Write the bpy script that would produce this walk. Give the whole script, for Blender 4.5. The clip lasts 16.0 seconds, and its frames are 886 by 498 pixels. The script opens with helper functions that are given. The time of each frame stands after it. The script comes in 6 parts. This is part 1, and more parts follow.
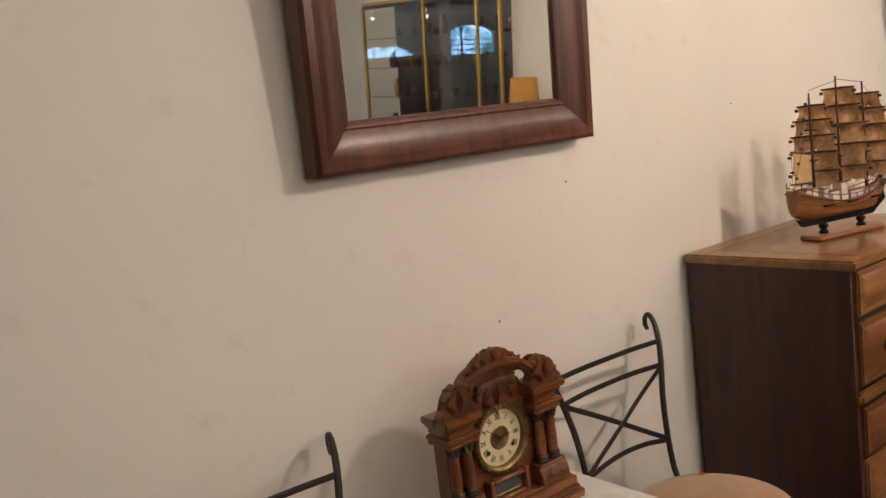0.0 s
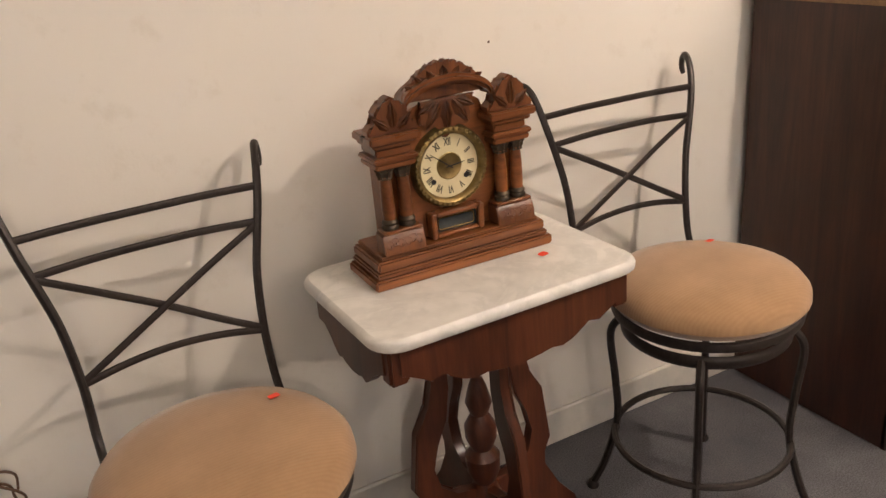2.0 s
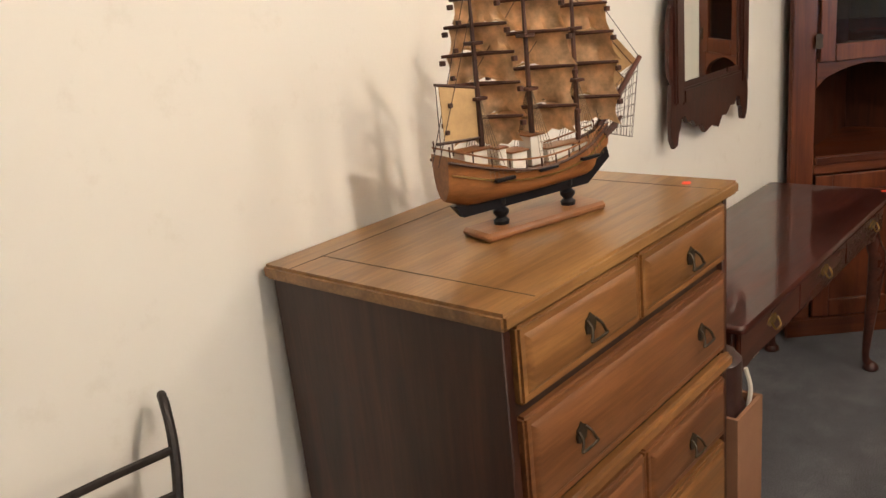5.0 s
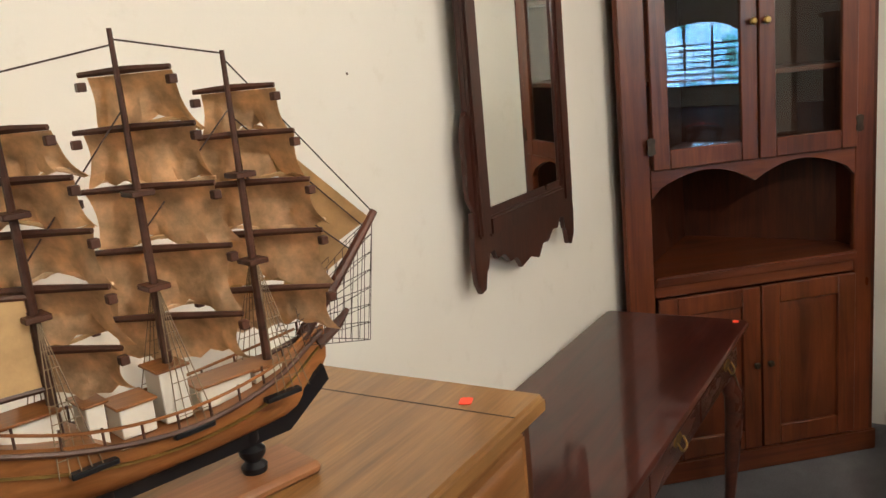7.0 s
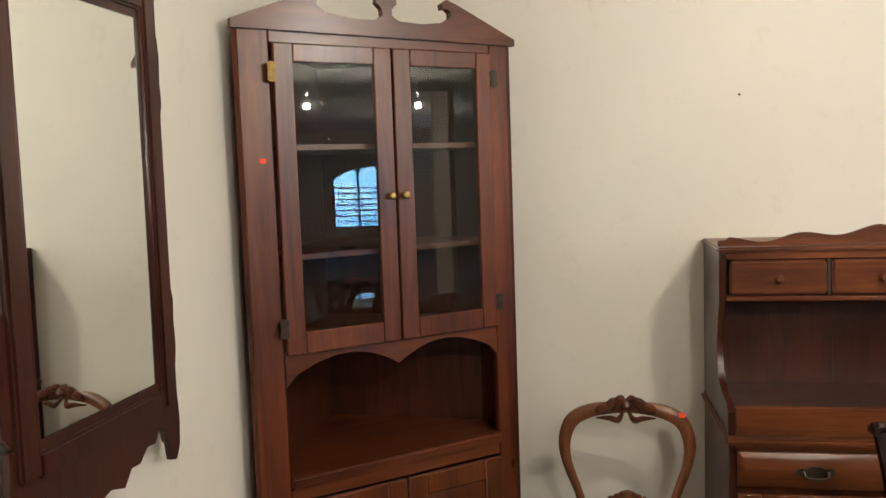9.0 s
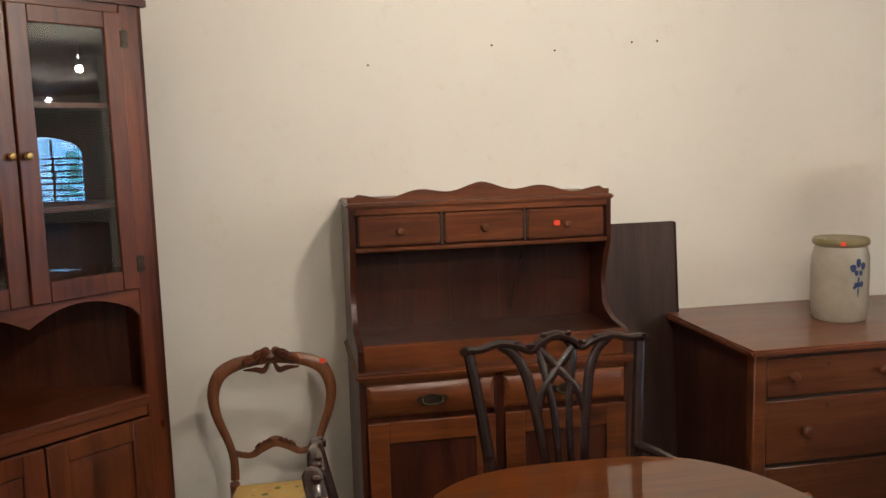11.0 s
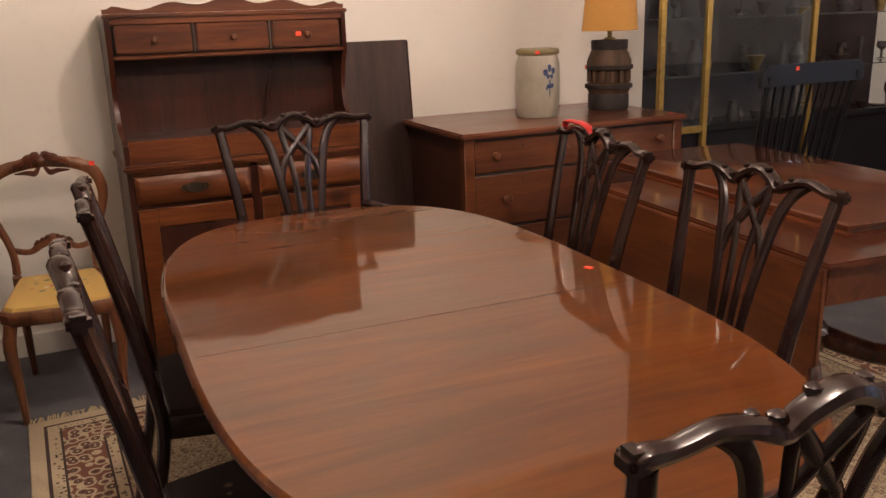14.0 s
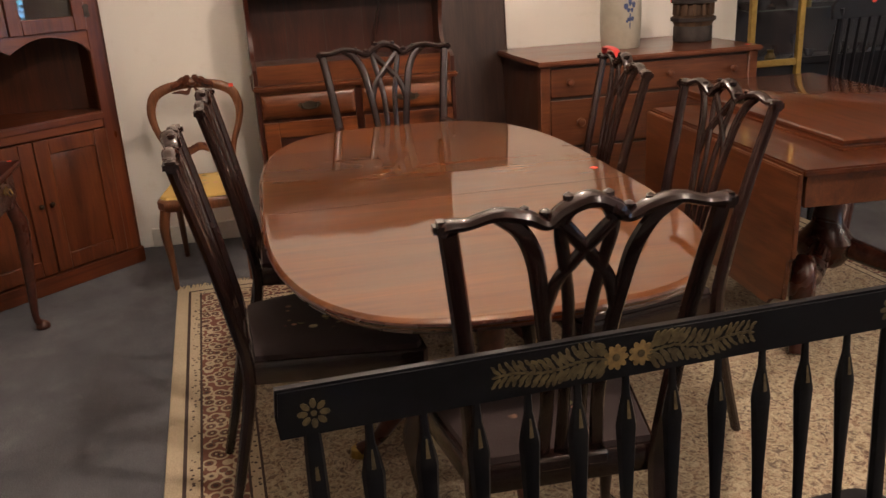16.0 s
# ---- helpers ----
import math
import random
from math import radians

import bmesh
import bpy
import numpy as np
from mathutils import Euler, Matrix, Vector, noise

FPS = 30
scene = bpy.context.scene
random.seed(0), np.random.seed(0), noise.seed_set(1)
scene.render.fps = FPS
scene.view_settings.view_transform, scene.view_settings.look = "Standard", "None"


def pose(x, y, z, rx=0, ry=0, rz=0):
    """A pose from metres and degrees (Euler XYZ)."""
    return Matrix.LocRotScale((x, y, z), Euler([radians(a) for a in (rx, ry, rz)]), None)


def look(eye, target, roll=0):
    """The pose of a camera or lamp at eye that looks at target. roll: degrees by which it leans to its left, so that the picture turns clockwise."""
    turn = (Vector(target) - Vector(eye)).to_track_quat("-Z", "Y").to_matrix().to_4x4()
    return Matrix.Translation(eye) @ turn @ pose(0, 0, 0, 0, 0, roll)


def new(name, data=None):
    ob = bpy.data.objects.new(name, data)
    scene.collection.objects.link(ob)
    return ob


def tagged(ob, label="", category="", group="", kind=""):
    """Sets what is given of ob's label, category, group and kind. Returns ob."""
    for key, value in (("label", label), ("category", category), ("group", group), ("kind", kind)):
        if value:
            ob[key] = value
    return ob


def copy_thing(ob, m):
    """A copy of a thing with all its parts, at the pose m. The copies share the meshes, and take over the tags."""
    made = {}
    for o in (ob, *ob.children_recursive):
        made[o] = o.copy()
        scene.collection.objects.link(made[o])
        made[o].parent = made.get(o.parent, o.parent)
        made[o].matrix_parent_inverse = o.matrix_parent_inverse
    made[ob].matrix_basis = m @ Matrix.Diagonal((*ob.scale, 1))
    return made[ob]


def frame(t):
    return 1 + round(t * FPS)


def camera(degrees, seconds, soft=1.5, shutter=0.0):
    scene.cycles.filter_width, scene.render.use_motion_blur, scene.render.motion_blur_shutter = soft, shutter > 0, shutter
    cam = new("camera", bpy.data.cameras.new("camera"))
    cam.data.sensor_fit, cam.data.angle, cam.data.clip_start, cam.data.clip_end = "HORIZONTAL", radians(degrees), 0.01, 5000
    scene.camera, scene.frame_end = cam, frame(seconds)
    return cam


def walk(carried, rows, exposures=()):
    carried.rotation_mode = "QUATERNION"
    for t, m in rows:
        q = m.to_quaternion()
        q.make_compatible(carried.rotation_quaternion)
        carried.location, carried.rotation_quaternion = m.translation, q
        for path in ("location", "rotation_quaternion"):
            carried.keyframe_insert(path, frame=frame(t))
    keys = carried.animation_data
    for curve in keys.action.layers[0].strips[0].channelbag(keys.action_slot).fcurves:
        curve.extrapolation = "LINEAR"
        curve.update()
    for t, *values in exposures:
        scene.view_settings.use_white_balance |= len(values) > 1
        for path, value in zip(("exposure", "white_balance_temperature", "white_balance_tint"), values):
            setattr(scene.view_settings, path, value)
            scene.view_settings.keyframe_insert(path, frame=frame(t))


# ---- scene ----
cam = camera(55.8, 16.0)
PATH = [
    (0, (0.758, 0.386, 1.671), (1.98, 1.943, 1.385), -7.2),
    (0.5, (0.899, 0.43, 1.577), (2.096, 1.955, 1.086), -4.1),
    (1, (0.983, 0.418, 1.48), (2.034, 1.959, 0.757), -3.7),
    (1.5, (1.108, 0.366, 1.443), (1.986, 1.975, 0.642), -2.8),
    (2, (1.196, 0.352, 1.442), (2.028, 2.004, 0.683), -5.2),
    (2.5, (1.291, 0.445, 1.419), (2.266, 2.005, 0.632), -2.3),
    (3, (1.395, 0.565, 1.434), (2.467, 2.023, 0.582), -5.0),
    (3.5, (1.522, 0.636, 1.457), (2.698, 2.043, 0.658), -6.8),
    (4, (1.752, 0.713, 1.51), (3.08, 2.03, 0.8), -7.2),
    (4.2, (1.846, 0.725, 1.545), (3.189, 2.025, 0.833), -6.3),
    (6.3, (2.585, 0.942, 1.637), (4.1, 2.201, 1.289), -6.7),
    (6.5, (2.666, 0.97, 1.632), (4.191, 2.201, 1.236), -5.6),
    (7, (2.877, 0.998, 1.616), (4.532, 2.035, 1.182), -5.6),
    (7.5, (3.107, 1.069, 1.663), (4.943, 1.822, 1.418), -3.7),
    (8, (3.235, 1.052, 1.685), (5.1, 1.733, 1.453), -3.6),
    (8.5, (3.307, 1.014, 1.724), (5.223, 1.561, 1.558), -3.1),
    (9, (3.319, 0.977, 1.714), (5.281, 1.321, 1.536), -2.0),
    (9.5, (3.308, 0.945, 1.723), (5.3, 1.03, 1.56), -1.3),
    (10, (3.278, 0.917, 1.743), (5.265, 0.744, 1.593), -0.6),
    (10.2, (3.235, 0.865, 1.76), (5.217, 0.66, 1.589), -0.6),
    (12.3, (3.058, 0.717, 1.427), (4.915, 0.091, 1.029), -1.1),
    (12.5, (2.995, 0.688, 1.412), (4.845, 0.056, 0.99), -0.0),
    (13, (2.851, 0.653, 1.399), (4.679, -0.006, 0.925), -1.3),
    (13.5, (2.702, 0.729, 1.404), (4.489, -0.03, 0.924), -1.7),
    (14, (2.527, 0.784, 1.414), (4.28, -0.011, 0.873), -1.8),
    (14.5, (2.385, 0.727, 1.402), (4.181, 0.095, 0.79), -1.1),
    (15, (2.234, 0.644, 1.386), (4.014, 0.128, 0.635), -1.7),
    (15.5, (2.071, 0.622, 1.389), (3.88, 0.119, 0.697), -2.5),
    (16, (1.852, 0.616, 1.412), (3.696, 0.202, 0.757), -3.1),
]
walk(cam, [(t, look(eye, target, roll)) for t, eye, target, roll in PATH], [(0, -0.12, 6450, 12), (0.5, 0.1, 6430, 12), (1.2, 0.44, 6400, 12), (4.2, 0.42, 6350, 9), (6.3, 0.1, 5930, 1), (6.5, 0.2, 5930, 1), (7, 0.2, 5930, 1), (7.5, 0.26, 5930, 3), (8.2, 0.26, 5930, 3), (9, 0.16, 5930, 0), (10.2, 0.0, 5930, 0), (12.3, 0.05, 6120, 14), (14, 0.15, 6620, 18), (16, 0.3, 6500, 14)])

# ---- world and light ----
world = bpy.data.worlds.new("sky")
scene.world = world
world.use_nodes = True
sky = world.node_tree.nodes.new("ShaderNodeTexSky")
sky.sky_type, sky.sun_disc, sky.sun_elevation, sky.sun_rotation = "NISHITA", False, radians(48), radians(150)
world.node_tree.links.new(sky.outputs[0], world.node_tree.nodes["Background"].inputs[0])
world.node_tree.nodes["Background"].inputs[1].default_value = 0.12
sun_data = bpy.data.lights.new("sun", "SUN")
sun_data.energy, sun_data.angle, sun_data.color = 2.5, radians(0.5), (1.0, 0.95, 0.88)
sun = new("sun", sun_data)
sun.matrix_world = look((0, -20, 18), (2, -14, 0))

WALL_Y, WALL_X, CEILING = 2.02, 6.47, 2.85
LAMP_Z = 2.6
# near lamps light the furniture; the far ones hang in the depth of the shop
NEAR_LAMPS = [(3.06, 0.15, 68), (4.8, -0.12, 47), (0.6, -1.8, 46)]
FAR_LAMPS = [(2.7, -4.0, 60), (3.7, -4.7, 55), (0.6, -7.3, 80), (1.1, -10.0, 50), (2.0, -10.6, 50), (-1.7, -13.4, 0), (-2.9, -14.2, 0)]
for lx, ly, watts in NEAR_LAMPS + FAR_LAMPS:
    if watts:
        lamp_data = bpy.data.lights.new("lamp_light", "POINT")
        lamp_data.energy, lamp_data.color, lamp_data.shadow_soft_size = watts, (1.0, 0.82, 0.675), 0.035
        new("lamp_light", lamp_data).location = (lx, ly, LAMP_Z - 0.12)


# ---- materials ----
def node_material(name):
    m = bpy.data.materials.new(name)
    m.use_nodes = True
    nt = m.node_tree
    return m, nt, nt.nodes["Principled BSDF"]


def add_node(nt, kind, **settings):
    n = nt.nodes.new(kind)
    for k, v in settings.items():
        n.inputs[k].default_value = v
    return n


def ramp(nt, source, stops):
    r = nt.nodes.new("ShaderNodeValToRGB")
    while len(r.color_ramp.elements) < len(stops):
        r.color_ramp.elements.new(0.5)
    for e, (pos, c) in zip(r.color_ramp.elements, stops):
        e.position, e.color = pos, (*c, 1)
    nt.links.new(source, r.inputs[0])
    return r


def bump(nt, bsdf, source, strength, distance):
    b = add_node(nt, "ShaderNodeBump", Strength=strength, Distance=distance)
    nt.links.new(source, b.inputs["Height"])
    nt.links.new(b.outputs[0], bsdf.inputs["Normal"])
    return b


def mapped(nt, scale, rot=(0, 0, 0)):
    tc = nt.nodes.new("ShaderNodeTexCoord")
    mp = add_node(nt, "ShaderNodeMapping", Scale=scale, Rotation=rot)
    nt.links.new(tc.outputs["Object"], mp.inputs[0])
    return mp.outputs[0]


def mix_color(nt, fac, a, b, kind="MIX"):
    m = nt.nodes.new("ShaderNodeMix")
    m.data_type, m.blend_type = "RGBA", kind
    for socket, v in ((m.inputs[0], fac), (m.inputs[6], a), (m.inputs[7], b)):
        if isinstance(v, (int, float)):
            socket.default_value = v
        elif isinstance(v, tuple):
            socket.default_value = (*v, 1)
        else:
            nt.links.new(v, socket)
    return m.outputs[2]


def wood(name, dark, light, rough=0.35, along="z", coat=0.0, knots=0.0, grain=1.0, relief=0.12):
    """Wood with streaks that run along one local axis, broad tone changes and pores."""
    m, nt, p = node_material(name)
    stretch = {"x": (0, 1, 1), "y": (1, 0, 1), "z": (1, 1, 0)}[along]
    v = mapped(nt, tuple(17 if q else 1.3 for q in stretch))
    vf = mapped(nt, tuple(60 if q else 3.0 for q in stretch))
    warp = add_node(nt, "ShaderNodeTexNoise", Scale=0.8, Detail=6.0, Roughness=0.62, Distortion=1.6)
    nt.links.new(v, warp.inputs["Vector"])
    fine = add_node(nt, "ShaderNodeTexNoise", Scale=2.2, Detail=4.0, Roughness=0.65, Distortion=0.4)
    nt.links.new(vf, fine.inputs["Vector"])
    broad = add_node(nt, "ShaderNodeTexNoise", Scale=3.4, Detail=4.0, Roughness=0.6, Distortion=0.8)
    nt.links.new(mapped(nt, tuple(1.0 if q else 0.45 for q in stretch)), broad.inputs["Vector"])
    r = ramp(nt, warp.outputs["Fac"], [(0.3, dark), (0.5, tuple(0.5 * (a + b) for a, b in zip(dark, light))), (0.72, light)])
    f = ramp(nt, fine.outputs["Fac"], [(0.32, tuple([1 - 0.28 * grain] * 3)), (0.62, (1, 1, 1))])
    c = mix_color(nt, 1.0, r.outputs[0], f.outputs[0], "MULTIPLY")
    b = ramp(nt, broad.outputs["Fac"], [(0.3, (0.60, 0.56, 0.52)), (0.7, (1.2, 1.2, 1.2))])
    c = mix_color(nt, 1.0, c, b.outputs[0], "MULTIPLY")
    info = nt.nodes.new("ShaderNodeObjectInfo")
    tone = ramp(nt, info.outputs["Random"], [(0.0, (0.86, 0.85, 0.84)), (1.0, (1.1, 1.08, 1.06))])
    c = mix_color(nt, 1.0, c, tone.outputs[0], "MULTIPLY")
    if knots:
        k = add_node(nt, "ShaderNodeTexVoronoi", Scale=knots)
        nt.links.new(mapped(nt, tuple(1.0 if q else 0.7 for q in stretch)), k.inputs["Vector"])
        kr = ramp(nt, k.outputs["Distance"], [(0.05, (0.10, 0.06, 0.05)), (0.10, (0.45, 0.36, 0.3)), (0.17, (1, 1, 1))])
        c = mix_color(nt, 0.8, c, kr.outputs[0], "MULTIPLY")
    nt.links.new(c, p.inputs["Base Color"])
    rr = ramp(nt, broad.outputs["Fac"], [(0.3, (rough * 0.8,) * 3), (0.7, (rough * 1.25,) * 3)])
    nt.links.new(rr.outputs[0], p.inputs["Roughness"])
    p.inputs["Coat Weight"].default_value = coat
    p.inputs["Coat Roughness"].default_value = 0.03 if coat > 0.5 else (0.13 if coat > 0.32 else 0.26)
    p.inputs["Coat IOR"].default_value = 1.52 if coat > 0.9 else 1.5
    p.inputs["Specular IOR Level"].default_value = 0.2 if coat > 0.5 else 0.4
    if relief:
        bump(nt, p, fine.outputs["Fac"], relief * grain, 0.002)
    return m


def plain(name, color, rough=0.5, metal=0.0, vary=0.15, scale=30.0, relief=0.1, **more):
    """A surface of one material with uneven tone and fine relief."""
    m, nt, p = node_material(name)
    n = add_node(nt, "ShaderNodeTexNoise", Scale=scale, Detail=5.0, Roughness=0.6)
    nt.links.new(mapped(nt, (1, 1, 1)), n.inputs["Vector"])
    r = ramp(nt, n.outputs["Fac"], [(0.3, tuple(c * (1 - vary) for c in color)), (0.7, tuple(min(1, c * (1 + vary)) for c in color))])
    nt.links.new(r.outputs[0], p.inputs["Base Color"])
    p.inputs["Roughness"].default_value, p.inputs["Metallic"].default_value = rough, metal
    if relief:
        bump(nt, p, n.outputs["Fac"], relief, 0.002)
    for k, v in more.items():
        p.inputs[k].default_value = v
    return m


def glow(name, color, strength):
    m, nt, p = node_material(name)
    p.inputs["Base Color"].default_value = (*color, 1)
    p.inputs["Emission Color"].default_value, p.inputs["Emission Strength"].default_value = (*color, 1), strength
    return m


def pane_glass(name, tint=(0.93, 0.95, 0.94)):
    m, nt, p = node_material(name)
    nt.nodes.remove(p)
    clear, gloss = add_node(nt, "ShaderNodeBsdfTransparent", Color=(*tint, 1)), add_node(nt, "ShaderNodeBsdfGlossy", Roughness=0.01)
    gloss.inputs["Color"].default_value = (1, 1, 1, 1)
    weight, mixed = add_node(nt, "ShaderNodeLayerWeight", Blend=0.5), nt.nodes.new("ShaderNodeMixShader")
    sheen = ramp(nt, weight.outputs["Facing"], [(0.0, (0.045,) * 3), (0.45, (0.07,) * 3), (0.7, (0.20,) * 3), (1.0, (0.95,) * 3)])
    nt.links.new(sheen.outputs[0], mixed.inputs[0])
    nt.links.new(clear.outputs[0], mixed.inputs[1])
    nt.links.new(gloss.outputs[0], mixed.inputs[2])
    nt.links.new(mixed.outputs[0], nt.nodes["Material Output"].inputs[0])
    return m


def wall_paint():
    m, nt, p = node_material("cream_wall_paint")
    v = mapped(nt, (1, 1, 1))
    big = add_node(nt, "ShaderNodeTexNoise", Scale=1.3, Detail=4.0)
    small = add_node(nt, "ShaderNodeTexNoise", Scale=160.0, Detail=3.0)
    scuff = add_node(nt, "ShaderNodeTexNoise", Scale=9.0, Detail=6.0, Roughness=0.7)
    for n in (big, small, scuff):
        nt.links.new(v, n.inputs["Vector"])
    r = ramp(nt, big.outputs["Fac"], [(0.3, (0.78, 0.745, 0.675)), (0.7, (0.84, 0.81, 0.74))])
    s = ramp(nt, scuff.outputs["Fac"], [(0.28, (0.93, 0.92, 0.90)), (0.42, (1, 1, 1))])
    nt.links.new(mix_color(nt, 1.0, r.outputs[0], s.outputs[0], "MULTIPLY"), p.inputs["Base Color"])
    p.inputs["Roughness"].default_value = 0.62
    bump(nt, p, small.outputs["Fac"], 0.10, 0.002)
    return m


def carpet_stuff():
    m, nt, p = node_material("grey_carpet")
    v = mapped(nt, (1, 1, 1))
    big = add_node(nt, "ShaderNodeTexNoise", Scale=2.2, Detail=6.0, Roughness=0.65)
    pile = add_node(nt, "ShaderNodeTexNoise", Scale=260.0, Detail=3.0)
    for n in (big, pile):
        nt.links.new(v, n.inputs["Vector"])
    r = ramp(nt, big.outputs["Fac"], [(0.3, (0.070, 0.070, 0.080)), (0.55, (0.128, 0.127, 0.140)), (0.72, (0.20, 0.20, 0.212))])
    f = ramp(nt, pile.outputs["Fac"], [(0.35, (0.55, 0.55, 0.55)), (0.65, (1.25, 1.25, 1.25))])
    nt.links.new(mix_color(nt, 1.0, r.outputs[0], f.outputs[0], "MULTIPLY"), p.inputs["Base Color"])
    p.inputs["Roughness"].default_value = 0.95
    bump(nt, p, pile.outputs["Fac"], 0.6, 0.004)
    return m


def marble_stuff():
    m, nt, p = node_material("white_marble")
    v = mapped(nt, (1, 1, 1))
    w = add_node(nt, "ShaderNodeTexNoise", Scale=5.0, Detail=8.0, Roughness=0.62, Distortion=1.6)
    w2 = add_node(nt, "ShaderNodeTexNoise", Scale=26.0, Detail=5.0)
    for n in (w, w2):
        nt.links.new(v, n.inputs["Vector"])
    r = ramp(nt, w.outputs["Fac"], [(0.38, (0.77, 0.755, 0.71)), (0.5, (0.70, 0.69, 0.655)), (0.56, (0.79, 0.775, 0.735))])
    s = ramp(nt, w2.outputs["Fac"], [(0.3, (0.88, 0.88, 0.87)), (0.6, (1, 1, 1))])
    nt.links.new(mix_color(nt, 1.0, r.outputs[0], s.outputs[0], "MULTIPLY"), p.inputs["Base Color"])
    p.inputs["Roughness"].default_value = 0.34
    return m


def seat_fabric():
    """Tan ribbed velour: fine cords and a rubbed nap."""
    m, nt, p = node_material("tan_corded_fabric")
    wave = add_node(nt, "ShaderNodeTexWave", Scale=42.0, Distortion=1.4, Detail=2.0)
    wave.bands_direction = "Y"
    nap = add_node(nt, "ShaderNodeTexNoise", Scale=9.0, Detail=7.0, Roughness=0.7)
    for n in (wave, nap):
        nt.links.new(mapped(nt, (1, 1, 1)), n.inputs["Vector"])
    r = ramp(nt, nap.outputs["Fac"], [(0.3, (0.30, 0.175, 0.085)), (0.7, (0.40, 0.24, 0.125))])
    w = ramp(nt, wave.outputs["Fac"], [(0.0, (0.95, 0.95, 0.94)), (1.0, (1.02, 1.02, 1.02))])
    nt.links.new(mix_color(nt, 1.0, r.outputs[0], w.outputs[0], "MULTIPLY"), p.inputs["Base Color"])
    p.inputs["Roughness"].default_value = 0.9
    p.inputs["Sheen Weight"].default_value = 0.35
    bump(nt, p, wave.outputs["Fac"], 0.12, 0.002)
    return m


def rug_stuff(half_x, half_y):
    """A woven rug: plain cream edge, patterned borders, a field of small motifs."""
    m, nt, p = node_material("patterned_rug")
    tc = nt.nodes.new("ShaderNodeTexCoord")
    sep = nt.nodes.new("ShaderNodeSeparateXYZ")
    nt.links.new(tc.outputs["Object"], sep.inputs[0])

    def calc(op, a, b=None):
        n = nt.nodes.new("ShaderNodeMath")
        n.operation = op
        for i, v in enumerate((a, b)):
            if v is None:
                continue
            if isinstance(v, (int, float)):
                n.inputs[i].default_value = v
            else:
                nt.links.new(v, n.inputs[i])
        return n.outputs[0]
    dx = calc("SUBTRACT", half_x, calc("ABSOLUTE", sep.outputs[0]))
    dy = calc("SUBTRACT", half_y, calc("ABSOLUTE", sep.outputs[1]))
    d = calc("MINIMUM", dx, dy)
    cream, ink, rust, olive = (0.54, 0.45, 0.31), (0.06, 0.035, 0.03), (0.20, 0.08, 0.055), (0.24, 0.165, 0.10)
    vor = add_node(nt, "ShaderNodeTexVoronoi", Scale=24.0, Randomness=0.75)
    vor2 = add_node(nt, "ShaderNodeTexVoronoi", Scale=48.0, Randomness=0.8)
    ns = add_node(nt, "ShaderNodeTexNoise", Scale=30.0, Detail=3.0, Distortion=2.0)
    weave = add_node(nt, "ShaderNodeTexNoise", Scale=300.0, Detail=2.0)
    big = add_node(nt, "ShaderNodeTexNoise", Scale=3.0, Detail=3.0)
    for n in (vor, vor2, ns, weave, big):
        nt.links.new(tc.outputs["Object"], n.inputs["Vector"])
    motif = ramp(nt, vor.outputs["Distance"], [(0.0, cream), (0.12, cream), (0.15, ink), (0.23, ink), (0.26, rust), (0.33, rust), (0.36, ink), (0.42, cream), (0.56, cream), (0.60, rust)])
    vines = ramp(nt, ns.outputs["Fac"], [(0.40, ink), (0.45, cream), (0.55, cream), (0.60, olive)])
    flecks = ramp(nt, vor2.outputs["Distance"], [(0.0, ink), (0.22, ink), (0.28, cream)])
    field = mix_color(nt, 0.30, vines.outputs[0], flecks.outputs[0])
    field = mix_color(nt, 0.28, field, motif.outputs[0])
    band = ramp(nt, d, [(0.0, (0, 0, 0))])
    band.color_ramp.interpolation = "CONSTANT"
    steps = [(0.0, 0.0), (0.05, 1.0), (0.06, 0.0), (0.068, 0.5), (0.10, 1.0), (0.108, 0.25), (0.235, 1.0), (0.243, 0.5), (0.275, 1.0), (0.283, 0.75)]
    while len(band.color_ramp.elements) < len(steps):
        band.color_ramp.elements.new(0.9)
    for e, (pos, g) in zip(band.color_ramp.elements, steps):
        e.position, e.color = pos, (g, g, g, 1)
    g = band.outputs[0]
    col = mix_color(nt, calc("GREATER_THAN", g, 0.12), cream, motif.outputs[0])
    col = mix_color(nt, calc("GREATER_THAN", g, 0.37), col, flecks.outputs[0])
    col = mix_color(nt, calc("GREATER_THAN", g, 0.62), col, field)
    col = mix_color(nt, calc("GREATER_THAN", g, 0.87), col, ink)
    wv = ramp(nt, weave.outputs["Fac"], [(0.3, (0.72, 0.72, 0.72)), (0.7, (1.1, 1.1, 1.1))])
    bg = ramp(nt, big.outputs["Fac"], [(0.3, (0.85, 0.83, 0.8)), (0.7, (1.05, 1.05, 1.05))])
    col = mix_color(nt, 1.0, mix_color(nt, 1.0, col, wv.outputs[0], "MULTIPLY"), bg.outputs[0], "MULTIPLY")
    nt.links.new(col, p.inputs["Base Color"])
    p.inputs["Roughness"].default_value = 0.95
    bump(nt, p, weave.outputs["Fac"], 0.5, 0.003)
    return m


